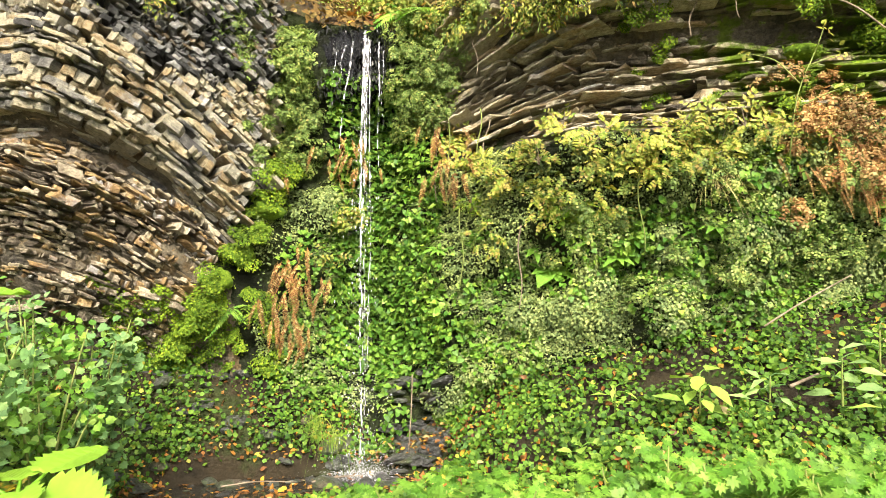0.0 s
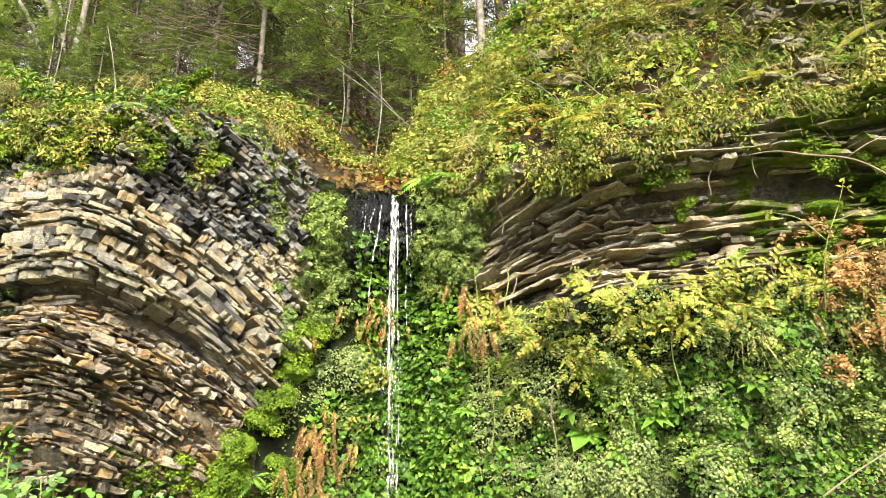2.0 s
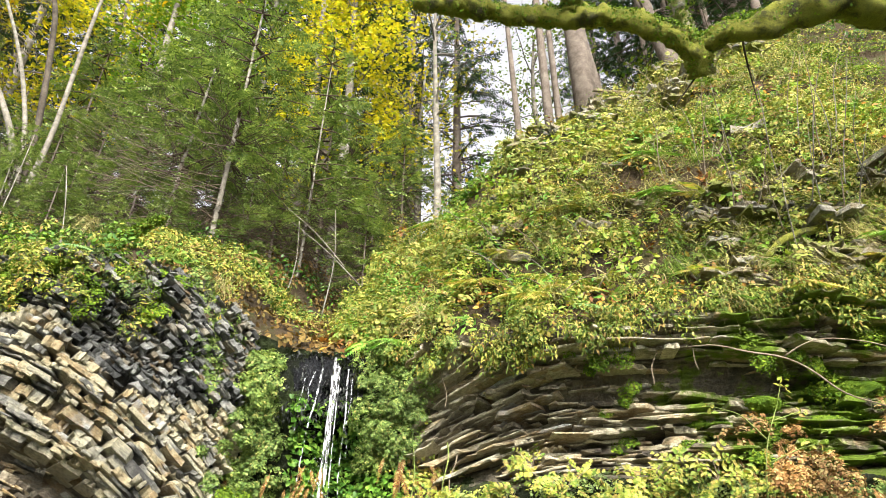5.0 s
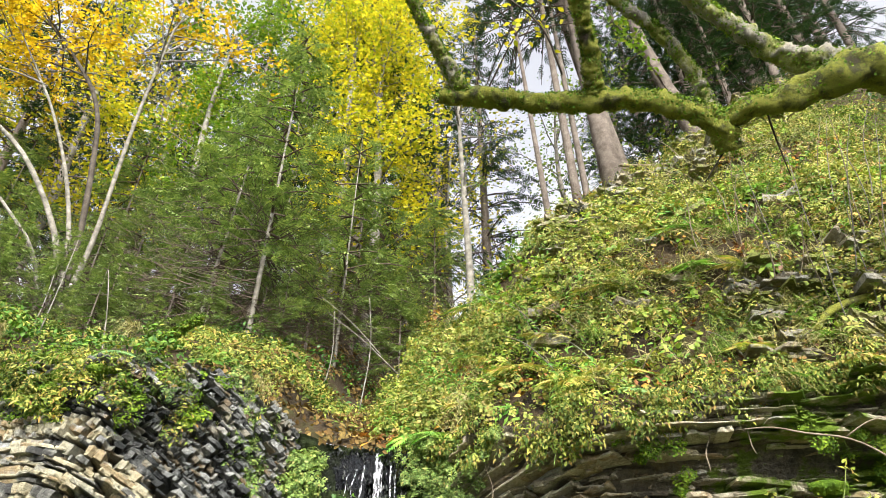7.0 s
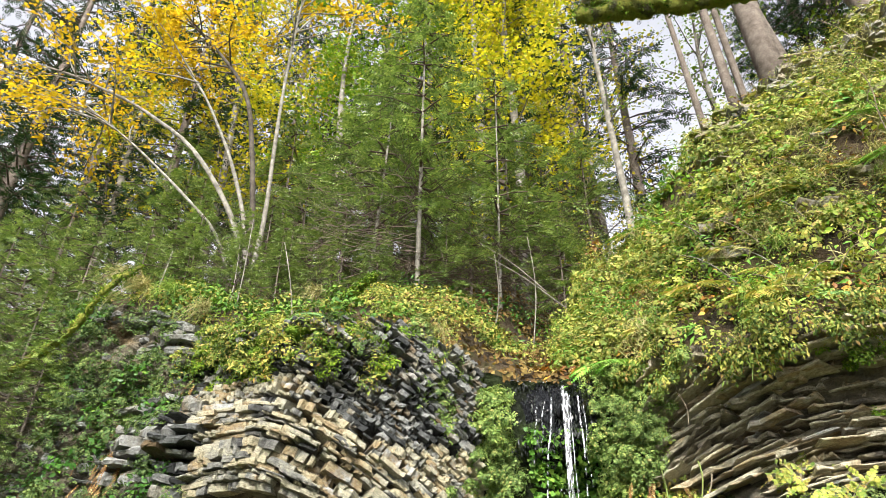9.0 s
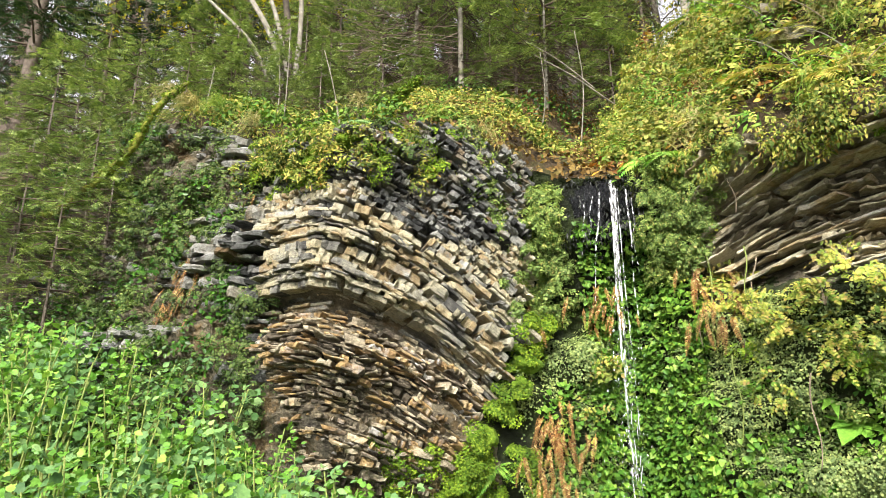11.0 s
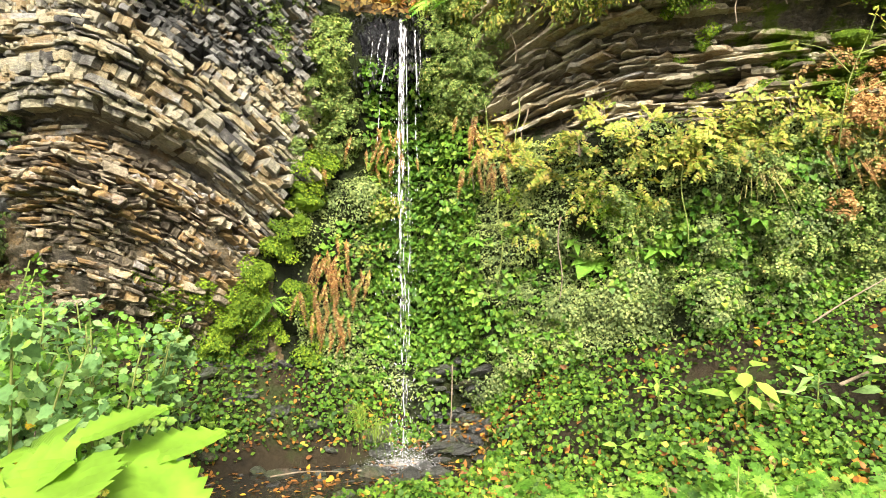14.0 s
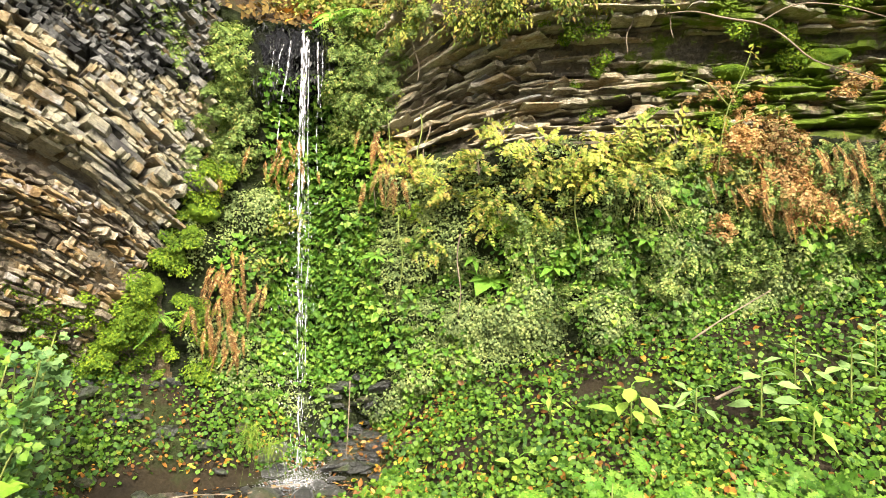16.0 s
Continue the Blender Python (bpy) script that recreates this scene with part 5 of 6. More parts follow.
clumps("forest_undergrowth", hillside, 700, -16, 1.0, 1.6, 9.0, 40, (0.15, 0.45), (0.05, 0.11), NARROW, L_DARK, "low dark green undergrowth beneath the trees", 253, None, 1.0, 0.5, 0.9)


def ledge_moss(p):
    return (p[:, 0] > 1.7 + 1.1 * fbm(p, 1.5, 2, 35)) & (p[:, 2] > 2.9) & (p[:, 2] < 4.0)


def edge_moss(p):
    m = np.interp(p[:, 2], [0.9, 1.3, 1.7, 2.1, 2.5, 2.9], [-2.6, -2.35, -2.0, -1.78, -1.72, -1.5])
    return np.abs(p[:, 0] - m) < 0.13


clumps("ledge_moss", cliff, 520, 1.0, 5.0, 0.4, 1.0, 200, (0.04, 0.13), (0.014, 0.03), CHIP, L_MOSSY, "bright moss smothering the damp ledges", 261, ledge_moss, 2.6, 2.4, 0.5, "moss", (0.02, 0.2))
clumps("base_moss", cliff, 170, -2.9, -1.55, 0.0, 0.22, 200, (0.05, 0.13), (0.014, 0.03), CHIP, L_MOSSY, "dark and bright moss under the foot of the outcrop", 263, None, 0.8, 2.0, 0.5, "moss", (0.0, 0.08))
clumps("edge_moss", cliff, 300, -2.9, -1.2, 0.0, 0.6, 260, (0.05, 0.13), (0.014, 0.03), CHIP, L_MOSSY, "bright moss draped down the edge of the outcrop", 265, edge_moss, 0.0, 1.0, 0.5, "moss", (0.08, 0.26))


# ---- plants ----
def wall_at(x, z, lift=0.0):
    p, n = on(cliff, np.array([float(x)]), np.array([float(v_at(x, z))]), np.array([lift]))
    return p[0], n[0]


def bush(place, width, height, count, size, shape, mat, label, category, seed, stems=7, bark=STEM, flat=1.0, name="bush", group="", tilt=0.45, face=(0, -0.45, 1)):
    """Arching stems from one foot, with leaves round their upper parts."""
    r = np.random.default_rng(seed)
    ob = thing(name, place, label, category, group)
    ps, ws = [], []
    for k in range(stems):
        a, reach, top = r.uniform(0, 2 * np.pi), width * np.sqrt(r.random()), height * r.uniform(0.6, 1.05)
        u = np.linspace(0, 1, 6)
        d = np.array([np.cos(a), np.sin(a) * flat, 0])
        b = d * (reach * u**1.4)[:, None] + np.stack([0 * u, 0 * u, top * (u - 0.18 * u**2) - 0.05], 1)
        v, f = tube(b, np.linspace(0.010, 0.003, 6) * (0.6 + height * 0.4), 5)
        build("stem", v, f, bark, ob)
        n = count // stems
        s = 1 - 0.85 * r.random(n) ** 1.3
        q = np.stack([np.interp(s, u, b[:, i]) for i in range(3)], 1)
        out = unit(r.normal(size=(n, 3)) * (1, 1, 0.4) + d * 0.3)
        ps.append(q + out * (r.uniform(0.02, 0.16, n) * (0.5 + width))[:, None])
        ws.append(out + (0, 0, -0.2))
    v, f = leaves(np.concatenate(ps), face, size * r.uniform(0.55, 1.2, count // stems * stems), shape, np.concatenate(ws), tilt, 0.35, seed + 1)
    tagged(build("foliage", v, f, mat, ob), kind="stuff")
    return ob


def rosette(place, fronds, length, shape, mat, label, category, seed, facing=(0, -1, 0.4), hang=0.0, name="fern", group="", spread=1.0, scatter=0.0):
    """Fronds or leaves from one point, each a part of its own; hang: how far they droop."""
    r = np.random.default_rng(seed)
    ob = thing(name, place, label, category, group)
    face = unit(np.array(facing, float))
    side = unit(np.cross(face, (0, 0, 1)))
    upw = np.cross(side, face)
    for k in range(int(fronds)):
        a = 2 * np.pi * (k + r.uniform(-0.3, 0.3)) / fronds
        way = side * np.cos(a) * spread + upw * np.sin(a) * spread + face * r.uniform(0.3, 0.7) + (0, 0, -hang)
        v, f = leaves(r.normal(0, 1, (1, 3)) * (scatter, scatter * 0.3, scatter * 0.7), unit(face * 0.8 + np.array((0, 0, 0.6))), length * r.uniform(0.7, 1.15), shape, way, 0.12, 0.05, seed + k)
        build("frond" if name.endswith("fern") else "leaf", v, f, mat, ob)
    return ob


def tall_leafed(place, height, count, size, shape, mat, label, category, seed, lean=(0, 0), name="herb", group=""):
    """One upright stem with separate large leaves on stalks."""
    r = np.random.default_rng(seed)
    ob = thing(name, place, label, category, group)
    u = np.linspace(0, 1, 6)
    b = np.stack([lean[0] * u**1.5, lean[1] * u**1.5, height * u - 0.05], 1)
    v, f = tube(b, np.linspace(0.009, 0.004, 6), 6)
    build("stem", v, f, STEM, ob)
    for k in range(count):
        s = 0.35 + 0.65 * (k + 1) / count
        at = np.array([np.interp(s, u, b[:, i]) for i in range(3)])
        a = k * 2.4 + r.uniform(-0.4, 0.4)
        d = np.array([np.cos(a), np.sin(a), 0.25])
        end = at + d * size * r.uniform(0.3, 0.7)
        stalk = tube(np.stack([at, (at + end) / 2 + (0, 0, 0.01), end]), (0.004, 0.003, 0.002), 4)
        blade = leaves(end[None], (0.1 * d[0], -0.35, 1), size * r.uniform(0.75, 1.2), shape, d + (0, 0, -0.3), 0.25, 0.15, seed + k)
        lv, lf = joined([stalk, blade])
        build("leaf", lv, lf, mat, ob)
    return ob


def cushion(place, size, seed, label="bright green moss cushion on wet rock", group="moss cushions"):
    bm = bmesh.new()
    bmesh.ops.create_icosphere(bm, subdivisions=3, radius=1.0)
    v = np.array([q.co[:] for q in bm.verts])
    f = np.array([[q.index for q in t.verts] for t in bm.faces])
    bm.free()
    v = v * (1 + 0.45 * fbm(v + seed, 1.3, 3, seed))[:, None]
    ob = thing("moss_cushion", place, label, "moss", group)
    body = build("cushion", v * size, [f], MOSS, ob, smooth=True)
    r = np.random.default_rng(seed)
    k = r.integers(0, len(v), 420)
    tips = (v * size)[k] + r.normal(0, 0.012, (420, 3))
    tv, tf = leaves(tips, unit(v[k]) + (0, 0, 0.3), r.uniform(0.012, 0.026, 420), CHIP, (0, -0.2, -0.3), 0.5, 0.7, seed)
    tagged(build("moss_tip", tv, tf, L_MOSSY, body), kind="stuff")
    return ob


def ground_at(x, y):
    return float(apron(np.array([float(x)]), np.array([(y + 70) / (float(foot_y(np.array([x]))[0]) + 70)]))[0, 2])


pr = np.random.default_rng(77)

# leafy bank on the near side of the stream
def bank_top(x):
    """How high the bank's greenery stands, for the row 4.2 m ahead."""
    return np.interp(x, [-6.5, -4.65, -4.1, -3.6, -3.1, -2.66, -2.34, -2.04, -1.8], [3.3, 2.85, 2.6, 2.3, 2.08, 2.0, 1.75, 1.4, 1.15])


k = 0
for row, share, gap in ((4.6, 0.97, 0.38), (4.0, 0.9, 0.36), (3.4, 0.84, 0.32), (2.85, 0.80, 0.30)):
    x = -6.2 * row / 4.2
    while x < (-2.0 if row > 3.9 else -2.5) * row / 4.2 - 0.05:
        px, py = x + pr.uniform(-0.1, 0.1), row + pr.uniform(-0.2, 0.2)
        g = ground_at(px, py)
        top = 1.5 + (float(bank_top(px * 4.2 / py)) - 1.5) * py / 4.2
        h = max(0.4, (top - g) * share * pr.uniform(1.0, 1.2))
        mt, shp, sz = (((L_BLUE, MAPLE, 0.058), (L_FRESH, OVAL, 0.055), (L_BLUE, OVAL, 0.06), (L_FRESH, MAPLE, 0.052)))[k % 4]
        bush((px, py, g), 0.36, h, 520, sz, shp, mt, "leafy bank shrub with cool green leaves", "shrub", 1500 + k, 7, name="bank_shrub", group="shrubs on the bank", tilt=0.75)
        x += gap * pr.uniform(0.85, 1.2)
        k += 1
for k, (x, y, z, s) in enumerate(((-2.55, 2.95, 1.36, 0.16), (-2.75, 2.8, 1.2, 0.15), (-2.9, 2.9, 1.22, 0.16), (-3.2, 3.2, 1.38, 0.17), (-2.45, 3.2, 1.1, 0.15), (-3.5, 3.2, 1.4, 0.16), (-2.2, 3.0, 0.9, 0.13), (-2.35, 2.75, 0.92, 0.14), (-2.7, 3.1, 1.2, 0.15))):
    tall_leafed((x, y, ground_at(x, y)), z - ground_at(x, y), 7, s, BUTTERBUR, L_BUTTER, "broad round butterbur leaves on tall stems", "herb", 540 + k, (0.02, -0.04), "butterbur", "butterburs on the bank")
for k, (x, y, top) in enumerate(((-2.02, 2.75, 1.22), (-1.86, 2.75, 1.08), (-1.78, 2.9, 0.95))):
    bush((x, y, ground_at(x, y)), 0.18, top - ground_at(x, y), 130, 0.075, PARSLEY, L_GOLD, "small shrub turning golden yellow", "shrub", 556 + k, 6, TWIG, name="golden_shrub")
def leaf_spray(stem_path, blades, label, seed):
    """A near stem with single large toothed leaves. blades: where each leaf begins, where it points, its length."""
    ob = thing("leafy_herb", stem_path[0], label, "herb", "leafy herbs close by")
    v, f = tube(stem_path, (0.007, 0.005, 0.003), 7, 0, 0, 12)
    build("stem", under(ob, v), f, STEM, ob, smooth=True)
    for k, (at, way, size) in enumerate(blades):
        at, way = np.array(at, float), unit(np.array(way, float))
        path = np.array(stem_path)
        foot = path[np.argmin(np.linalg.norm(path - at, axis=1))]
        stalk = tube(np.stack([foot, (foot + at) / 2 + (0, 0, 0.01), at]), (0.003, 0.0025, 0.002), 5)
        blade = leaves(at[None], (0.12 * (k % 3 - 1), -0.30, 1.0), size, VEINED, way, 0.12, 0.05, seed + k)
        lv, lf = joined([stalk, blade])
        build("leaf", under(ob, lv), lf, L_NEAR, ob)


leaf_spray([(-0.52, 0.86, 0.19), (-0.53, 0.82, 0.8), (-0.52, 0.78, 1.28)], [
    ((-0.50, 0.74, 1.335), (-0.9, -0.3, -0.05), 0.15), ((-0.50, 0.75, 1.33), (0.2, -0.9, -0.1), 0.14), ((-0.46, 0.77, 1.32), (0.9, -0.3, -0.25), 0.13), ((-0.57, 0.80, 1.33), (-0.7, 0.5, 0.1), 0.13),
    ((-0.48, 0.80, 1.315), (0.6, 0.4, 0.0), 0.12), ((-0.56, 0.72, 1.31), (-0.5, -0.8, -0.2), 0.13), ((-0.52, 0.78, 1.345), (0.4, 0.2, 0.2), 0.10)], "bright green toothed leaves on a stem close by", 550)
leaf_spray([(-0.33, 0.86, 0.19), (-0.34, 0.83, 0.7), (-0.34, 0.80, 1.10)], [
    ((-0.33, 0.79, 1.13), (0.3, -0.9, -0.1), 0.075), ((-0.31, 0.80, 1.13), (0.9, -0.2, -0.15), 0.08), ((-0.36, 0.79, 1.135), (-0.9, -0.3, 0.0), 0.085), ((-0.33, 0.83, 1.14), (0.2, 0.9, 0.0), 0.09), ((-0.35, 0.82, 1.135), (-0.7, 0.5, 0.0), 0.09)], "bright green toothed leaves low on a stem close by", 570)
# cut-leaved herbs along the near edge
for k in range(34):
    x = -0.38 + 2.3 * k / 33 + pr.uniform(-0.05, 0.05)
    y = 2.5 + pr.uniform(-0.25, 0.35)
    top = np.interp(x, [-0.4, -0.1, 0.3, 0.6, 0.85, 1.1, 2.0], [0.80, 0.90, 0.86, 0.89, 1.02, 0.96, 0.93])
    bush((x, y, ground_at(x, y)), 0.20, (top - ground_at(x, y)) * pr.uniform(0.95, 1.1), 110, 0.14, PARSLEY, L_HERB, "feathery cut-leaved herb with light green leaves", "herb", 1560 + k, 6, name="cut_leaved_herb", group="cut-leaved herbs", tilt=0.3)
# single herbs on the apron to the right
for k, (x, y, h, s, mt) in enumerate(((1.66, 4.75, 0.42, 0.17, L_FRESH), (2.05, 4.6, 0.35, 0.16, L_BLUE), (2.4, 4.4, 0.45, 0.16, L_BLUE), (2.7, 4.5, 0.5, 0.15, L_BLUE), (2.95, 4.3, 0.5, 0.15, L_BLUE), (2.55, 4.1, 0.35, 0.16, L_FRESH), (3.2, 4.4, 0.5, 0.15, L_BLUE), (1.2, 5.2, 0.25, 0.13, L_FRESH), (0.9, 4.9, 0.2, 0.12, L_FRESH))):
    tall_leafed((x, y, ground_at(x, y)), h, 9, s, LANCE if k % 2 else OVAL, mt, "soft pale green herb standing in the ground cover", "herb", 600 + k, (0, -0.05), "broad_herb", "herbs on the slope")

# yellowing shrubs on the shelf
for k, (x, z, w, h, n, mt) in enumerate(((1.45, 2.60, 0.40, 0.34, 190, L_YELLOW), (1.15, 2.75, 0.30, 0.3, 110, L_YELLOW), (1.75, 2.75, 0.32, 0.34, 120, L_YELLOW), (0.55, 2.55, 0.28, 0.34, 110, L_YELLOW), (0.85, 2.45, 0.26, 0.26, 80, L_LIME), (0.75, 2.7, 0.26, 0.26, 80, L_YELLOW),
                                         (0.05, 3.05, 0.16, 0.25, 50, L_YELLOW), (2.1, 2.65, 0.3, 0.3, 100, L_YELLOW), (0.35, 2.75, 0.22, 0.25, 60, L_YELLOW), (2.5, 2.5, 0.3, 0.3, 70, L_LIME), (-1.08, 2.4, 0.15, 0.2, 50, L_YELLOW), (0.95, 2.25, 0.2, 0.2, 60, L_LIME), (-1.25, 1.98, 0.2, 0.18, 36, L_YELLOW), (3.0, 2.35, 0.3, 0.3, 70, L_YELLOW),
                                         (1.45, 2.30, 0.24, 0.22, 70, L_YELLOW), (0.2, 2.45, 0.18, 0.2, 40, L_LIME), (1.0, 3.0, 0.22, 0.3, 40, L_YELLOW), (-0.1, 3.55, 0.14, 0.2, 36, L_YELLOW), (3.4, 2.2, 0.3, 0.25, 60, L_LIME), (1.85, 2.5, 0.3, 0.3, 90, L_YELLOW), (2.3, 2.85, 0.28, 0.25, 70, L_YELLOW), (2.7, 2.7, 0.28, 0.25, 70, L_YELLOW), (0.3, 3.1, 0.16, 0.22, 40, L_YELLOW), (0.12, 2.8, 0.16, 0.22, 40, L_YELLOW))):
    p, nn = wall_at(x, z, 0.03)
    bush(tuple(p), w * 1.05, h * 0.9, int(n * 1.15), 0.105, PARSLEY if k % 2 else ASH, mt, "straggling shrub with yellowing leaves on the rock shelf", "shrub", 620 + k, 7, TWIG, 0.6, "yellow_shrub", "yellowing shrubs", 0.5, (0, -1, 0.8))
# withered ferns
for k, (x, z, n, ln) in enumerate(((2.62, 3.0, 12, 0.26), (2.5, 2.85, 6, 0.24), (2.85, 2.8, 8, 0.28), (3.0, 2.6, 9, 0.3), (3.2, 2.7, 10, 0.3), (3.35, 2.45, 10, 0.32), (3.1, 2.35, 9, 0.3), (3.5, 2.75, 9, 0.3), (3.7, 2.5, 10, 0.32), (3.9, 2.7, 9, 0.3), (4.1, 2.4, 10, 0.32), (2.75, 2.45, 6, 0.26),
                                   (-1.55, 1.85, 12, 0.36), (-1.35, 1.88, 8, 0.28), (-1.68, 1.6, 8, 0.3), (-1.52, 1.4, 8, 0.3), (-0.02, 3.1, 7, 0.34), (0.02, 2.75, 7, 0.34), (-0.95, 3.0, 7, 0.26), (-1.05, 3.1, 6, 0.26), (-1.55, 3.05, 3, 0.26), (-5.0, 3.6, 8, 0.36), (-5.1, 3.2, 10, 0.4), (-4.7, 3.9, 7, 0.3), (-4.3, 4.1, 6, 0.26))):
    p, nn = wall_at(x, z, 0.14)
    rosette(tuple(p), n + 3, ln * 0.95, HANG, L_DRY, "withered rust-brown fern hanging from the rock", "fern", 650 + 30 * k, (0, -1, 0.1), 2.3, "dry_fern", "withered ferns", 0.6, 0.13)
# living ferns
for k, (x, z, n, ln) in enumerate(((-0.42, 4.35, 8, 0.36), (-0.2, 4.3, 7, 0.3), (-1.95, 1.55, 5, 0.28), (-3.0, 4.75, 6, 0.25), (-2.85, 4.45, 6, 0.22), (1.45, 4.3, 5, 0.22), (1.9, 4.35, 5, 0.22))):
    p, nn = wall_at(x, min(z, float(rim_z(np.array([x]))[0])), 0.05)
    rosette((p[0], p[1], z), n, ln, FROND, L_BLUE if k > 2 else L_FRESH, "fresh green fern on the brink", "fern", 900 + 20 * k, (0, -0.8, 0.7), 0.3, "green_fern", "green ferns", 1.0)
# bright rosettes on the wall
for k, (x, z, ln) in enumerate(((2.1, 2.15, 0.2), (0.88, 1.9, 0.26), (1.38, 1.95, 0.2), (-0.07, 2.05, 0.16), (2.6, 1.85, 0.18), (0.75, 2.05, 0.2))):
    p, nn = wall_at(x, z, 0.05)
    rosette(tuple(p), 8, ln, LANCE if k != 1 else OVAL, L_FRESH, "light green leafy rosette growing out of the wall", "herb", 980 + 20 * k, (0, -0.9, 0.5), 0.3, "leaf_rosette", "leaf rosettes", 1.0)

# moss cushions
for k, (x, z, a, b, c) in enumerate(((-1.85, 2.02, 0.084, 0.1, 0.096), (-2.0, 1.78, 0.084, 0.1, 0.104), (-2.2, 1.5, 0.091, 0.1, 0.112), (-2.38, 1.25, 0.105, 0.1, 0.104), (-1.70, 2.45, 0.15, 0.10, 0.09), (-1.62, 2.70, 0.07, 0.08, 0.11), (-1.45, 2.85, 0.06, 0.07, 0.07), (-1.70, 2.22, 0.07, 0.08, 0.10),
                                     (2.45, 3.35, 0.16, 0.12, 0.045), (2.9, 3.5, 0.2, 0.13, 0.05), (3.3, 3.35, 0.2, 0.14, 0.06), (3.6, 3.6, 0.22, 0.14, 0.06),
                                     (-3.0, 4.5, 0.14, 0.12, 0.05), (-2.5, 4.5, 0.12, 0.12, 0.06), (-3.4, 4.5, 0.13, 0.12, 0.05), (-3.9, 4.5, 0.14, 0.12, 0.05))):
    p, nn = wall_at(x, min(z, float(rim_z(np.array([x]))[0])), 0.0)
    cushion((p[0], p[1] - (0.16 if 7 < k < 12 else 0.10), z), (a, b, c), 700 + k)

# wet black rock at the lip
bm = bmesh.new()
bmesh.ops.create_icosphere(bm, subdivisions=6, radius=1.0)
v = np.array([q.co[:] for q in bm.verts])
f = np.array([[q.index for q in t.verts] for t in bm.faces])
bm.free()
v = v * (0.40, 0.26, 0.36)
v[:, 2] = np.where(v[:, 2] < 0, v[:, 2] * (1.1 + 0.5 * fbm(v * (1, 0.3, 0), 7, 2, 4)), v[:, 2] * 0.6)
v += 0.11 * fbm(v * (1.0, 1.0, 0.3), 9, 4, 9)[:, None] * unit(v) + 0.02 * fbm(v * (1.0, 1.0, 0.5), 30, 2, 10)[:, None] * unit(v)
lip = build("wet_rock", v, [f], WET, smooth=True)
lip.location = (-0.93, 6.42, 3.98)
dr = np.random.default_rng(44)
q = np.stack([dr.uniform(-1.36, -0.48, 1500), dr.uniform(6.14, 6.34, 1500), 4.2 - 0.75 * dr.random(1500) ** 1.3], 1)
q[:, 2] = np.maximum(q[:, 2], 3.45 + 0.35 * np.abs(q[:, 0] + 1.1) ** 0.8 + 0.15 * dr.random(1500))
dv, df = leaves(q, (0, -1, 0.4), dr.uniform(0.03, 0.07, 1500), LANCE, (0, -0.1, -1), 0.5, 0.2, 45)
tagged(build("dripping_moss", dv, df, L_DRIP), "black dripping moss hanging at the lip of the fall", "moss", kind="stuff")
tagged(lip, "black dripping rock under the lip of the fall", "rock")

# mossy logs
for pts, rad, s in (([(-3.1, 5.85, 5.05), (-2.84, 5.85, 5.28), (-2.6, 5.85, 5.44)], (0.05, 0.045, 0.03), 31), ([(-7.0, 5.2, 4.3), (-6.75, 5.3, 4.42), (-5.9, 5.32, 5.02), (-5.6, 5.35, 5.48), (-5.5, 5.6, 5.9)], (0.055, 0.055, 0.05, 0.045, 0.04), 32)):
    log = thing("mossy_log", pts[0], "fallen log thick with yellow-green moss", "log")
    path = np.array(pts) + np.random.default_rng(s).normal(0, 0.025, (len(pts), 3))
    v, f = tube(path, np.array(rad) * 0.8, 14, 0.5, s, 50)
    build("trunk", under(log, v), f, BARK_MOSS, log, smooth=True)
    k = np.random.default_rng(s + 1).integers(0, len(v), 2600)
    tv, tf = leaves(v[k] + np.random.default_rng(s + 2).normal(0, 0.014, (2600, 3)), (0, -0.3, 1), np.random.default_rng(s + 3).uniform(0.012, 0.034, 2600), CHIP, None, 0.8, 1, s)
    tagged(build("moss_tip", under(log, tv), tf, L_MOSSY, log), kind="stuff")


# ---- twigs, sticks, grass and stones ----
def stick(name, pts, radii, mat, label, category, seed, rings=14, group=""):
    v, f = tube(pts, radii, 7, 0.15, seed, rings)
    return tagged(build(name, v, f, mat, smooth=True), label, category, group)


STICKS = (
    ([(1.95, 5.75, 5.0), (2.41, 5.85, 5.31), (2.67, 5.95, 5.6)], (0.016, 0.014, 0.008)), ([(2.41, 5.8, 5.31), (2.55, 5.75, 5.15), (2.66, 5.7, 4.98)], (0.010, 0.008, 0.005)),
    ([(1.31, 5.45, 4.4), (1.45, 5.5, 4.5), (1.56, 5.6, 4.62)], (0.016, 0.014, 0.010)), ([(2.81, 5.5, 4.95), (3.04, 5.4, 4.77), (3.13, 5.3, 4.47)], (0.018, 0.015, 0.008)),
    ([(2.59, 7.7, 9.3), (3.13, 7.8, 9.36), (3.51, 7.9, 9.5), (3.86, 8.0, 9.7)], (0.022, 0.035, 0.03, 0.02)),
    ([(2.1, 4.7, 1.32), (2.35, 4.75, 1.46), (2.75, 4.8, 1.66)], (0.007, 0.006, 0.004)), ([(2.1, 4.4, 0.95), (2.3, 4.45, 1.02)], (0.012, 0.009)),
    ([(-1.1, 5.6, 0.16), (-0.9, 5.7, 0.18), (-0.72, 5.8, 0.17)], (0.008, 0.007, 0.004)), ([(-1.75, 5.4, 0.17), (-1.5, 5.45, 0.2), (-1.2, 5.5, 0.18)], (0.007, 0.006, 0.003)),
    ([(-0.35, 6.2, 0.95), (-0.36, 6.15, 0.6), (-0.38, 6.05, 0.25)], (0.006, 0.005, 0.004)),
)
for k, (pts, radii) in enumerate(STICKS):
    stick("dead_stick", pts, radii, TWIG, "bleached dead stick lying on the bank", "stick", 800 + k, group="dead sticks")
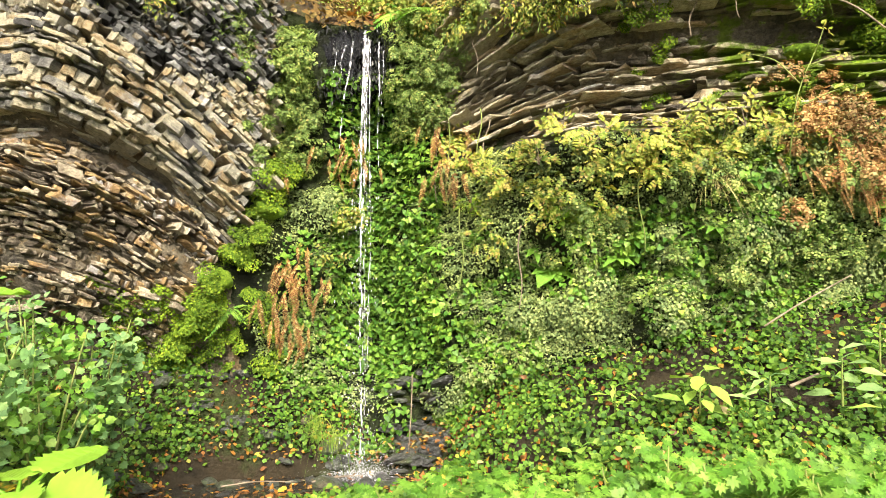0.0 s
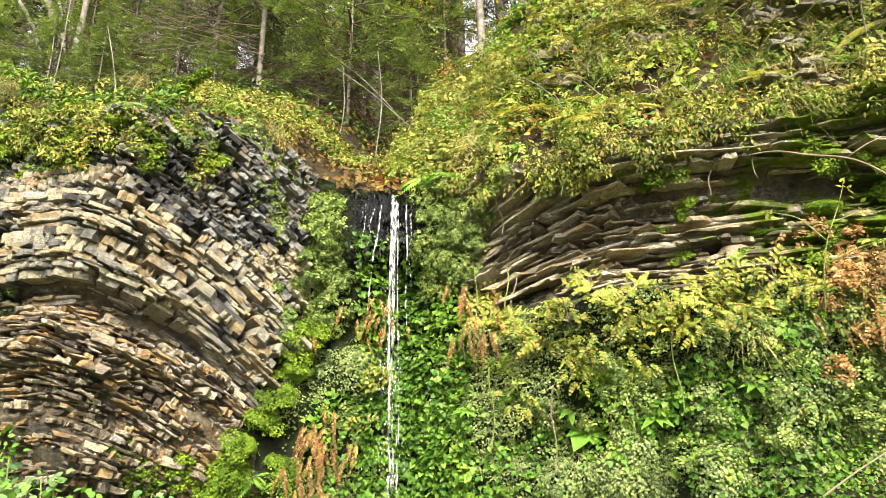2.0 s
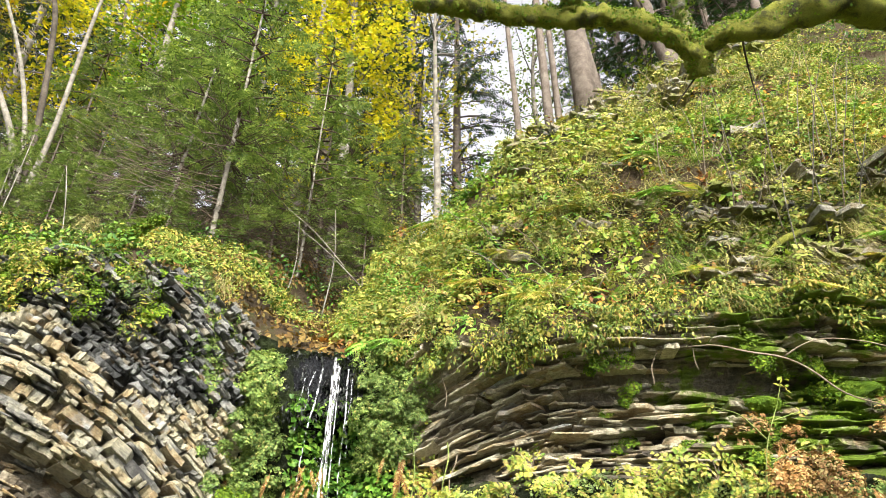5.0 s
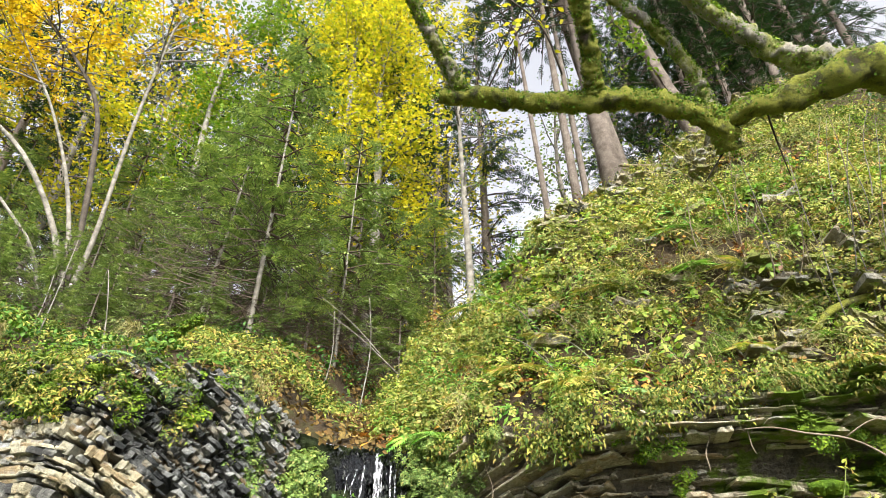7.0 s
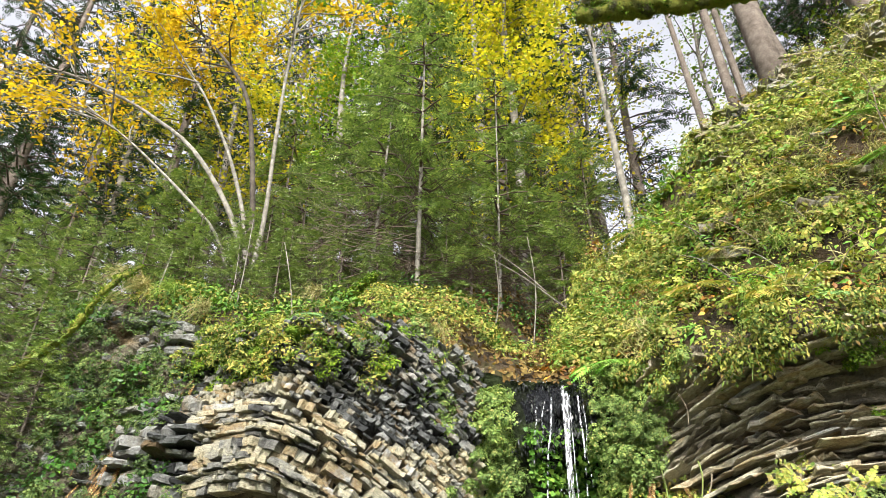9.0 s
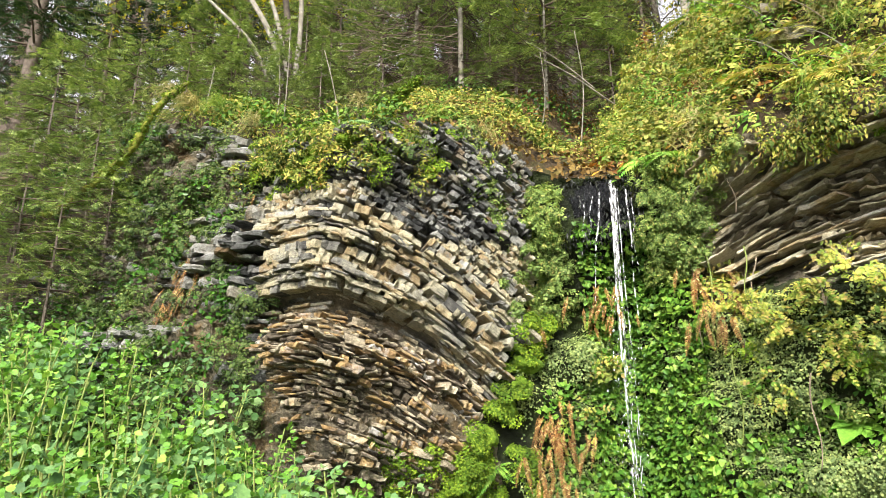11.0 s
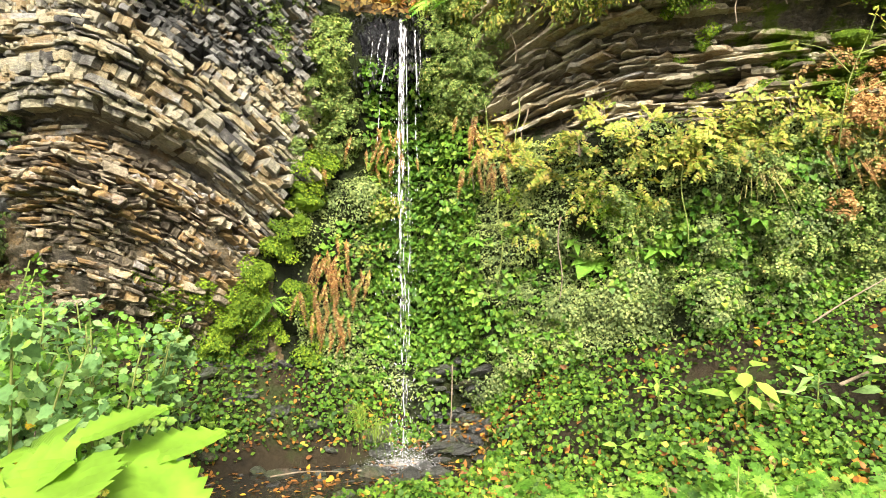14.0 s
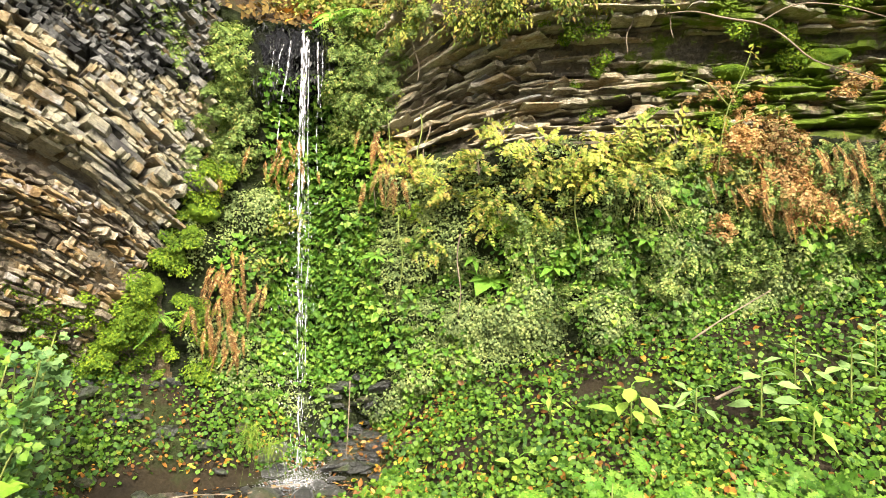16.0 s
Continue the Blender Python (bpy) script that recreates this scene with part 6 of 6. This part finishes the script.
stick("mossy_limb", [(4.4, 5.3, 5.3), (4.1, 5.3, 5.28), (3.6, 5.25, 5.13), (3.26, 5.2, 4.98), (3.11, 5.2, 4.78)], (0.05, 0.045, 0.04, 0.035, 0.03), BARK_MOSS, "crooked limb grown over with moss", "limb", 821)
for k, (pts, radii) in enumerate((
        ([(3.6, 4.7, 3.2), (3.2, 4.85, 3.4), (3.04, 4.9, 3.61), (2.85, 4.9, 3.71), (2.56, 4.9, 3.74), (2.36, 4.95, 3.82), (2.2, 5.2, 3.9)], (0.004, 0.006, 0.008, 0.008, 0.007, 0.006, 0.006)),
        ([(2.85, 4.9, 3.71), (3.05, 4.8, 3.83), (3.4, 4.75, 3.80), (3.8, 4.7, 3.66)], (0.006, 0.005, 0.0045, 0.003)))):
    stick("bare_branch", pts, radii, TWIG, "bare arching branch hanging from the brink", "branch", 830 + k, 24)
sap = thing("thin_sapling", (2.55, 5.0, 2.6), "thin sapling with a few pale seed heads", "sapling")
for k, pts in enumerate(([(2.52, 5.05, 2.55), (2.55, 5.0, 2.87), (2.61, 5.0, 3.09), (2.76, 5.0, 3.36), (2.82, 5.0, 3.52)], [(2.61, 5.0, 3.09), (2.45, 5.0, 3.28), (2.25, 5.0, 3.33)], [(2.6, 5.0, 2.92), (2.82, 5.0, 3.02), (2.96, 5.0, 3.06)], [(2.69, 5.0, 3.23), (2.92, 5.0, 3.31)])):
    v, f = tube(pts, np.linspace(0.006, 0.003, len(pts)), 5, 0, 0, 10)
    st = build("stem", under(sap, v), f, STEM, sap)
    e = np.array(pts[-1])
    lv, lf = leaves(e + pr.normal(0, 0.03, (9, 3)), (0, -0.5, 0.8), 0.05, OVAL, (0, 0, -0.5), 0.5, 0.6, 840 + k)
    tagged(build("seed_head", under(sap, lv), lf, L_YELLOW, st), kind="stuff")
# hanging roots and vines
for k, (x, z0, z1, dx) in enumerate(((0.29, 3.3, 2.75, -0.03), (0.36, 3.2, 2.8, -0.06), (1.49, 2.6, 1.9, 0.01), (0.22, 4.0, 3.55, 0.05), (0.77, 4.1, 3.7, 0.0), (-0.15, 3.4, 2.5, 0.04), (0.0, 3.3, 2.4, -0.02), (2.0, 3.95, 3.6, -0.08), (1.1, 2.3, 1.8, 0.08), (0.6, 2.2, 1.5, -0.02), (0.1, 2.4, 1.7, 0.0), (2.2, 4.1, 3.7, 0.1))):
    t = np.linspace(0, 1, 7)
    base = np.array([wall_at(x + dx * u, z0 + (z1 - z0) * u, 0.10)[0] for u in (0.0, 0.5, 1.0)])
    y = np.minimum(base[:, 1].min(), np.interp(t, (0, 0.5, 1), base[:, 1]))
    v, f = tube(np.stack([x + dx * t + 0.02 * np.sin(7 * t + k), y, z0 + (z1 - z0) * t], 1), np.linspace(0.007, 0.004, 7), 5, 0, 0, 18)
    tagged(build("hanging_root", v, f, TWIG if k % 2 else STEM, smooth=True), "thin root hanging down the wall", "root", "hanging roots")
# dead stems in the gully and on the rim
for k, pts in enumerate(([(-1.71, 8.0, 6.9), (-1.66, 8.0, 6.2), (-1.76, 7.9, 5.5)], [(-1.23, 8.0, 7.1), (-1.15, 8.0, 6.3), (-1.25, 7.9, 5.3)], [(-1.84, 8.2, 7.0), (-1.34, 8.2, 6.58), (-0.8, 8.2, 6.0)], [(-4.1, 6.4, 6.5), (-3.91, 6.35, 5.9), (-3.76, 6.3, 5.2)], [(-5.6, 6.2, 6.5), (-5.63, 6.2, 6.2), (-5.72, 6.2, 5.7)],
                         [(-4.9, 6.8, 7.3), (-4.75, 6.6, 6.4), (-4.7, 6.5, 5.7)], [(-5.2, 7.0, 7.2), (-5.0, 6.8, 6.4), (-4.95, 6.7, 5.8)], [(-2.0, 8.4, 7.4), (-1.5, 8.3, 6.9), (-1.05, 8.2, 6.3)])):
    stick("bare_sapling", pts, (0.005, 0.007, 0.009), BARK_PALE, "thin bare sapling standing in the litter", "sapling", 860 + k, 12, "bare saplings")
# grass tufts hanging over the brink
def tuft(place, count, length, mat, label, seed, lean=(0, -0.8, 0.3)):
    r = np.random.default_rng(seed)
    ob = thing("grass_tuft", place, label, "grass", "grass tufts")
    t = np.linspace(0, 1, 6)
    d = unit(r.normal(0, 0.55, (count, 3)) + np.array(lean) + (0, 0, 0.5))
    ln = length * r.uniform(0.6, 1.15, count)
    p = r.normal(0, 0.04, (count, 1, 3)) + d[:, None] * (ln[:, None] * t)[..., None] + np.array([0, -0.15, -1.1]) * (ln[:, None] * t**2.2)[..., None]
    side = unit(np.cross(d, r.normal(size=(count, 3))))[:, None] * (0.0035 * (1 - 0.8 * t))[None, :, None]
    v = np.stack([p - side, p + side], 2).reshape(-1, 3)
    i = (np.arange(count) * 12)[:, None] + (np.arange(5) * 2)[None]
    f = np.stack([i, i + 1, i + 3, i + 2], -1).reshape(-1, 4)
    tagged(build("blade", v, [f], mat, ob), kind="stuff")


for k, (x, y, z, n, ln, mt) in enumerate(((-1.95, 6.0, 4.75, 130, 0.42, L_STRAW), (-1.85, 6.1, 4.55, 90, 0.36, L_STRAW), (-3.5, 5.6, 4.85, 110, 0.3, L_STRAW), (-3.3, 5.6, 4.8, 90, 0.28, L_GRASS), (-3.25, 5.8, 5.3, 90, 0.3, L_STRAW), (-2.4, 5.9, 5.0, 80, 0.3, L_GRASS),
                                          (2.6, 5.15, 4.35, 150, 0.32, L_STRAW), (2.8, 5.1, 4.3, 120, 0.32, L_GRASS), (3.4, 5.2, 4.75, 140, 0.42, L_STRAW), (3.6, 5.15, 4.6, 110, 0.4, L_STRAW), (3.9, 5.1, 5.0, 120, 0.4, L_STRAW), (0.9, 5.55, 4.45, 110, 0.35, L_GRASS), (1.2, 5.5, 4.5, 110, 0.3, L_STRAW), (0.2, 6.0, 4.5, 80, 0.3, L_GRASS),
                                          (-5.9, 5.9, 6.0, 160, 0.45, L_STRAW), (-5.6, 5.9, 5.8, 140, 0.42, L_STRAW), (-5.2, 5.9, 5.7, 120, 0.38, L_GRASS), (-4.6, 5.8, 5.3, 100, 0.34, L_STRAW), (2.1, 5.35, 2.45, 90, 0.34, L_STRAW), (-1.15, 6.05, 0.55, 90, 0.22, L_GRASS), (-1.0, 6.0, 0.45, 80, 0.2, L_GRASS), (2.0, 6.2, 5.6, 90, 0.3, L_STRAW), (3.0, 6.5, 6.5, 110, 0.35, L_STRAW), (3.5, 6.0, 6.0, 110, 0.35, L_STRAW))):
    tuft((x, y, z), n, ln, mt, "dry arching grass tuft at the brink" if mt is L_STRAW else "green arching grass tuft", 900 + k)
for k in range(130):
    x, s = pr.uniform(-0.3, 4.8), pr.uniform(0.0, 3.0)
    p, nn = on(hillside, np.array([x]), np.array([s]), np.array([0.05]))
    tuft(tuple(p[0]), 70, pr.uniform(0.2, 0.38), L_STRAW if k % 3 else L_GRASS, "dry arching grass tuft on the slope" if k % 3 else "green grass tuft on the slope", 2600 + k)
# dead canes arching over the slope
for k in range(100):
    x, s = pr.uniform(0.3, 4.8), pr.uniform(0.0, 3.0)
    p, nn = on(hillside, np.array([x]), np.array([s]), np.array([0.0]))
    p = p[0]
    a, ln = pr.uniform(0, 2 * np.pi), pr.uniform(0.35, 0.9)
    t = np.linspace(0, 1, 6)
    path = p + np.stack([np.cos(a) * ln * 0.7 * t, -0.25 * ln * t, ln * (t - 0.55 * t * t)], 1)
    v, f = tube(path, (0.006, 0.005, 0.002), 5, 0, 0, 12)
    tagged(build("dead_cane", v, f, TWIG if k % 3 else BARK_PALE, smooth=True), "thin dead cane arching over the slope", "stem", "dead canes")
# bare stems standing on the slope
for k in range(26):
    x, s = pr.uniform(2.6, 4.6), pr.uniform(0.05, 1.4)
    p, nn = on(hillside, np.array([x]), np.array([s]), np.array([-0.05]))
    p, h, lean = p[0], pr.uniform(0.7, 2.0), pr.uniform(-0.25, 0.2)
    bend = pr.normal(0, 0.05, (4, 3))
    bend[0] = 0
    stick("bare_sapling", p + np.array([(0, 0, 0), (lean * h * 0.25, -0.10 * h, 0.35 * h), (lean * h * 0.6, -0.2 * h, 0.7 * h), (lean * h, -0.36 * h, h)]) + bend, (0.008, 0.006, 0.005, 0.002), TWIG if k % 2 else BARK_PALE, "thin bare sapling standing on the slope", "sapling", 2300 + k, 16, "bare saplings on the slope")
# ferns on the slope
for k in range(64):
    x, s = pr.uniform(-0.5, 4.2), pr.uniform(0.0, 2.6)
    p, nn = on(hillside, np.array([x]), np.array([s]), np.array([0.12]))
    rosette(tuple(p[0]), 7, pr.uniform(0.24, 0.46), FROND, (L_SLOPE, L_FRESH, L_YELLOW)[k % 3], "fern turning yellow on the slope" if k % 3 != 1 else "green fern on the slope", "fern", 2000 + 20 * k, (0, -0.6, 0.9), 0.3, "slope_fern", "ferns on the slope", 1.0)
# stones in and beside the pool
def boulder_mesh(seed, mat):
    bm = bmesh.new()
    bmesh.ops.create_icosphere(bm, subdivisions=2, radius=0.55)
    for q in bm.verts:
        a = np.array([q.co[:]])
        q.co *= 1 + 0.55 * float(fbm(a + seed, 1.6, 3, seed)[0])
        q.co.z = max(q.co.z, -0.3)
    me = bpy.data.meshes.new("boulder")
    bm.to_mesh(me)
    bm.free()
    me.materials.append(mat)
    return me


BOULDERS = [boulder_mesh(370 + k, WET_GREY) for k in range(6)]
for k in range(90):
    x, y = pr.uniform(-2.6, 0.3), pr.uniform(4.7, 6.3)
    s = pr.uniform(0.05, 0.16)
    ob = new("pool_stone", BOULDERS[k % 6])
    ob.matrix_basis = pose(x, y, max(0.09, ground_at(x, y)) + 0.01, pr.uniform(-15, 15), pr.uniform(-15, 15), pr.uniform(0, 360)) @ Matrix.Diagonal((s * 1.5, s * 1.1, s * 0.7, 1))
    tagged(ob, "dark wet stone in the plunge pool", "stone", "pool stones")
# wet rock at the foot of the fall, lying in the ground and the wall
for k in range(90):
    x = pr.uniform(-0.60, -0.06)
    if k % 3:
        p, nn = on(apron, np.array([x]), np.array([pr.uniform(0.990, 1.0)]), np.array([0.0]))
    else:
        p, nn = on(cliff, np.array([x]), np.array([pr.uniform(0.0, 0.14)]), np.array([0.0]))
    s = pr.uniform(0.05, 0.17)
    ob = new("foot_stone", BOULDERS[k % 6])
    ob.matrix_basis = pose(*p[0], pr.uniform(-20, 10), pr.uniform(-14, 14), pr.uniform(-40, 40)) @ Matrix.Diagonal((s * 1.5, s * 1.4, s * 0.45, 1))
    tagged(ob, "dark wet rock at the foot of the fall", "stone", "wet rocks at the foot")
# slabs of the slope's rock
SLOPE_STONES = [stone_mesh("slope_stone", 380 + k, SLOPE_ROCK) for k in range(6)]
for k in range(150):
    x = pr.uniform(0.6, 4.5)
    s = pr.uniform(0.3, 3.4) if k < 80 else pr.uniform(2.2, 5.0)
    p, nn = on(hillside, np.array([x]), np.array([s]), np.array([0.03]))
    w = pr.uniform(0.10, 0.26) if k < 80 else pr.uniform(0.13, 0.3)
    ob = new("slope_stone", SLOPE_STONES[k % 6])
    ob.matrix_basis = pose(*p[0], pr.uniform(-25, 5), pr.uniform(-12, 12), pr.uniform(-30, 30)) @ Matrix.Diagonal((w * 1.5, w, w * 0.5, 1))
    tagged(ob, "weathered slab sticking out of the slope", "stone", "slope stones")
# litter on the pool
lr = np.random.default_rng(12)
q = np.stack([lr.uniform(-2.6, 0.2, 420), lr.uniform(4.7, 6.2, 420), np.full(420, 0.145)], 1)
v, f = leaves(q, (0, 0, 1), lr.uniform(0.025, 0.065, 420), OVAL, None, 0.12, 1, 13)
tagged(build("floating_leaves", v, f, L_FALLEN), "yellow and brown leaves floating on the pool", "leaf litter", kind="stuff")
# splash
q = np.stack([lr.normal(-0.74, 0.17, 6000), lr.normal(5.92, 0.14, 6000), 0.135 + np.abs(lr.normal(0, 1, 6000)) ** 1.7 * 0.07], 1)
v, f = leaves(q, (0, -0.6, 0.8), lr.uniform(0.002, 0.008, 6000), CHIP, None, 1.0, 1, 14)
tagged(build("splash", v, f, SPRAY), "white splash where the fall meets the pool", "water", kind="stuff")
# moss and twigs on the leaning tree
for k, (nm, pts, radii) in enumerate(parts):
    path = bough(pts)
    d = np.r_[0, np.cumsum(np.linalg.norm(np.diff(path, axis=0), axis=1))]
    t = lr.uniform(0, d[-1], 12000)
    c = np.stack([np.interp(t, d, path[:, i]) for i in range(3)], 1)
    rad = np.interp(t, d, np.interp(np.linspace(0, 1, len(path)), np.linspace(0, 1, len(radii)), radii))
    w = unit(lr.normal(size=(12000, 3)) + (0, 0, 0.9))
    v, f = leaves(c + w * rad[:, None] * lr.uniform(0.95, 1.22, (12000, 1)), w + (0, 0, 0.2), lr.uniform(0.012, 0.032, 12000), CHIP, None, 0.6, 1, 870 + k)
    tagged(build("moss_tip", under(tree, v), f, L_MOSSY, tree), kind="stuff")
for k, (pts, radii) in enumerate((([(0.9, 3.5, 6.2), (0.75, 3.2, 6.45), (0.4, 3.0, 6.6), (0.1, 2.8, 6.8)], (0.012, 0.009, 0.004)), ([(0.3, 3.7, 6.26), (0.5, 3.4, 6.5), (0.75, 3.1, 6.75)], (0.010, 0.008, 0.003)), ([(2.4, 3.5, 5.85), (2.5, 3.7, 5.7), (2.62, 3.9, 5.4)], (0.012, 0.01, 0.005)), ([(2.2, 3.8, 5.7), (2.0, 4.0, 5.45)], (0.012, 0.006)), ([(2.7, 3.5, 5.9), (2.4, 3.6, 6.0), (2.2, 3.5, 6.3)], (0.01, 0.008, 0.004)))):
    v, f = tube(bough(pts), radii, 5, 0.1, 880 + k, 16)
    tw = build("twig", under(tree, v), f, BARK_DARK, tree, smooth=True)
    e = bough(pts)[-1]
    if k < 2:
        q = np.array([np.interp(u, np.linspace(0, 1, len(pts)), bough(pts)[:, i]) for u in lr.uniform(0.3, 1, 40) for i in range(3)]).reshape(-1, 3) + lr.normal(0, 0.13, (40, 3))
        lv, lf = leaves(q, (0, -0.5, 0.8), 0.075, OVAL, (0, 0, -0.8), 0.6, 0.5, 890 + k)
        tagged(build("leaf_spray", under(tree, lv), lf, L_CROWN, tw), kind="stuff")

# ---- the broken beds, laid last ----
STONES = [stone_mesh("stone", 300 + k, ROCK, 0.22, 6, 0.10, 0.05, 0.015) for k in range(24)]
RUBBLE = [stone_mesh("stone", 420 + k, SHALE, 0.42, 5, 0.30, 0.12, 0.03) for k in range(16)]
CROWN = [stone_mesh("stone", 450 + k, GREY_ROCK, 0.34, 5, 0.2, 0.08, 0.02) for k in range(14)]
SLABS = [stone_mesh("slab", 330 + k, LEDGE, 0.26, 7, 0.14, 0.08, 0.01) for k in range(18)]
lay = random.Random(9)
outcrop = thing("rock_outcrop", (-3.0, 5.4, 1.2), "folded outcrop of pale broken sandstone beds", "rock")


def swell(x, h):
    """How whole packets of beds step out of the face or sink into it."""
    q = np.array([[x * 0.9, h * 3.2, 0.0]])
    near, fine = float(fbm(q, 1.0, 2, 91)[0]), float(fbm(q * (4.0, 2.2, 1), 1.0, 2, 95)[0])
    return 0.06 * round(near * 3) / 1.5 + 0.04 * round(fine * 2.2) / 2.2


h, k, upper, lower, crown = 1.45, 0, [], [], []
while h < 5.75:
    zone = "low" if h < 2.94 else ("hollow" if h < 3.13 else ("main" if h < 3.95 else "top"))
    sizes = {"low": (0.022, 0.03, 0.04, 0.055), "hollow": (0.03, 0.04), "main": (0.016, 0.024, 0.034, 0.045, 0.06, 0.08), "top": (0.024, 0.032, 0.042, 0.055)}[zone]
    th = lay.choice(sizes) * lay.uniform(0.9, 1.1)
    spans = {"low": (0.05, 0.16), "hollow": (0.1, 0.25), "main": (0.07, 0.26), "top": (0.045, 0.13)}[zone]
    bed = bed_blocks(-4.25, -1.62, h, bed_drop, th, spans, (0.16, 0.30), 400 + k, {"low": 0.90, "hollow": 0.4, "main": 0.985, "top": 0.96}[zone], 0.012, 0.035 if zone == "low" else 0.014, 1.6 if zone != "low" else 6.0, 1.5 if zone == "low" else 0.4, zone != "low")
    for b in bed:
        if b[0] < -3.98 - 0.10 * math.sin(5 * b[1]) + 0.35 * max(0.0, 2.9 - b[1]) or b[0] > np.interp(b[1], [0.9, 1.3, 1.7, 2.1, 2.5, 2.9, 3.4], [-2.75, -2.5, -2.2, -2.0, -1.86, -1.74, -1.62]):
            continue
        b = (*b[:5], b[5] + swell(b[0], h) + {"main": 0.04, "top": 0.0, "hollow": -0.11, "low": 0.015}[zone], *b[6:])
        # the dark shoulder over the flank of the fold
        grey = zone == "top" and (b[0] > -2.95 or b[1] > 4.15) and b[1] > 3.55
        (lower if zone == "low" else crown if grey else upper).append(b)
    h += th * 0.99
    k += 1
lay_beds(outcrop, STONES, upper, bed_drop, lambda x, z: -4.2 < x < -2.0 and 3.1 < z + float(bed_drop(np.array(x))) < 3.75, plain_wall, ROCK_REST, 0.09)
lay_beds(outcrop, RUBBLE, lower, bed_drop, lambda x, z: False, plain_wall, SHALE)
lay_beds(outcrop, CROWN, crown, bed_drop, lambda x, z: False, plain_wall, GREY_ROCK, 0.10)

# the dark overgrown rock beside the fold
def crag_drop(x):
    return 0.12 * (x + 5.0)


crag = thing("rock_crag", (-5.4, 5.6, 3.0), "dark grey broken rock half hidden by plants", "rock")
h, blocks = 2.2, []
while h < 6.4:
    th = lay.choice((0.04, 0.06, 0.08, 0.11)) * lay.uniform(0.85, 1.15)
    for b in bed_blocks(-7.2, -4.05, h, crag_drop, th, (0.10, 0.34), (0.2, 0.36), 700 + k, 0.8, 0.05, 0.07, 6, 1.2):
        blocks.append((*b[:5], b[5] + 1.6 * swell(b[0] - 30, h), *b[6:]))
    h += th * 1.1
    k += 1
CRAGS = [stone_mesh("crag_stone", 350 + k, GREY_ROCK) for k in range(10)]
lay_beds(crag, CRAGS, blocks, crag_drop, lambda x, z: -6.2 < x < -4.4, plain_wall, GREY_ROCK, 0.10)

# thin slabs stepping out under the brow, over a dark recess
ledge = thing("rock_ledge", (1.5, 5.6, 3.0), "overhanging ledge of thin damp rock beds", "rock")
h, blocks = 2.9, []
while h < 5.1:
    th = lay.choice((0.012, 0.016, 0.022, 0.03, 0.04)) * lay.uniform(0.85, 1.15)
    packet = 0.05 * math.sin(h * 23.0) + 0.05 * math.sin(h * 61.0 + 1.0)
    for b in bed_blocks(0.02, 4.9, h, ledge_drop, th, (0.14, 0.6), (0.26, 0.44), 500 + k, 0.9, 0.05, 0.03, 2.2, 0.5):
        if b[1] > float(rim_z(np.array(b[0]))) - 0.13 or b[1] < 2.95 + 0.3 * float(step(b[0], 1.0, 0.2)):
            continue
        # a deep recess under the brow, away from the fall
        hollow = -0.17 * float(step(b[0], 1.0, 1.5)) * float(step(b[1], 3.50, 3.58)) * float(step(b[1], 3.88, 3.80))
        blocks.append((*b[:5], b[5] + packet + hollow + 0.6 * swell(b[0] + 20, h), *b[6:]))
    h += th * 1.05
    k += 1
lay_beds(ledge, SLABS, blocks, ledge_drop, lambda x, z: 0.1 < x < 2.0 and 3.3 < z, plain_wall, LEDGE_REST, 0.13)

# stacked slabs breaking out of the upper slope
bluff = thing("slope_crag", (3.0, 7.4, 7.5), "mossy layered slabs breaking out of the slope", "rock")
SHELVES = [stone_mesh("slab", 480 + k, SLOPE_ROCK, 0.40, 7, 0.25, 0.10, 0.01) for k in range(10)]
for k in range(64):
    # a short stack of thin slabs, each set back a little over the one below
    x = lay.uniform(1.2, 5.4) if k % 2 else lay.uniform(2.8, 4.8)
    row = lay.choice((0.78, 0.84, 0.9, 0.95, 0.98)) if k % 2 else lay.choice((0.04, 0.1, 0.17, 0.25))
    s = row * float(np.interp(x, [1.4, 3, 4.2, 6], [2.1, 2.65, 3.3, 4.4]))
    p, nn = on(hillside, np.array([x]), np.array([s]), np.array([0.0]))
    z = 0.0
    for q in range(lay.choice((2, 4, 5, 6))):
        w, t = lay.uniform(0.16, 0.42), lay.uniform(0.025, 0.07)
        ob = new("slab", SHELVES[(k + q) % 10])
        ob.parent = bluff
        ob.matrix_basis = Matrix.Translation(-bluff.location) @ pose(p[0, 0] + lay.uniform(-0.1, 0.1), p[0, 1] - 0.05 + lay.uniform(-0.05, 0.05) + 0.35 * z, p[0, 2] + z, lay.uniform(-4, 4), lay.uniform(2, 12), lay.uniform(-14, 14)) @ Matrix.Diagonal((w, 0.34, t, 1))
        z += t
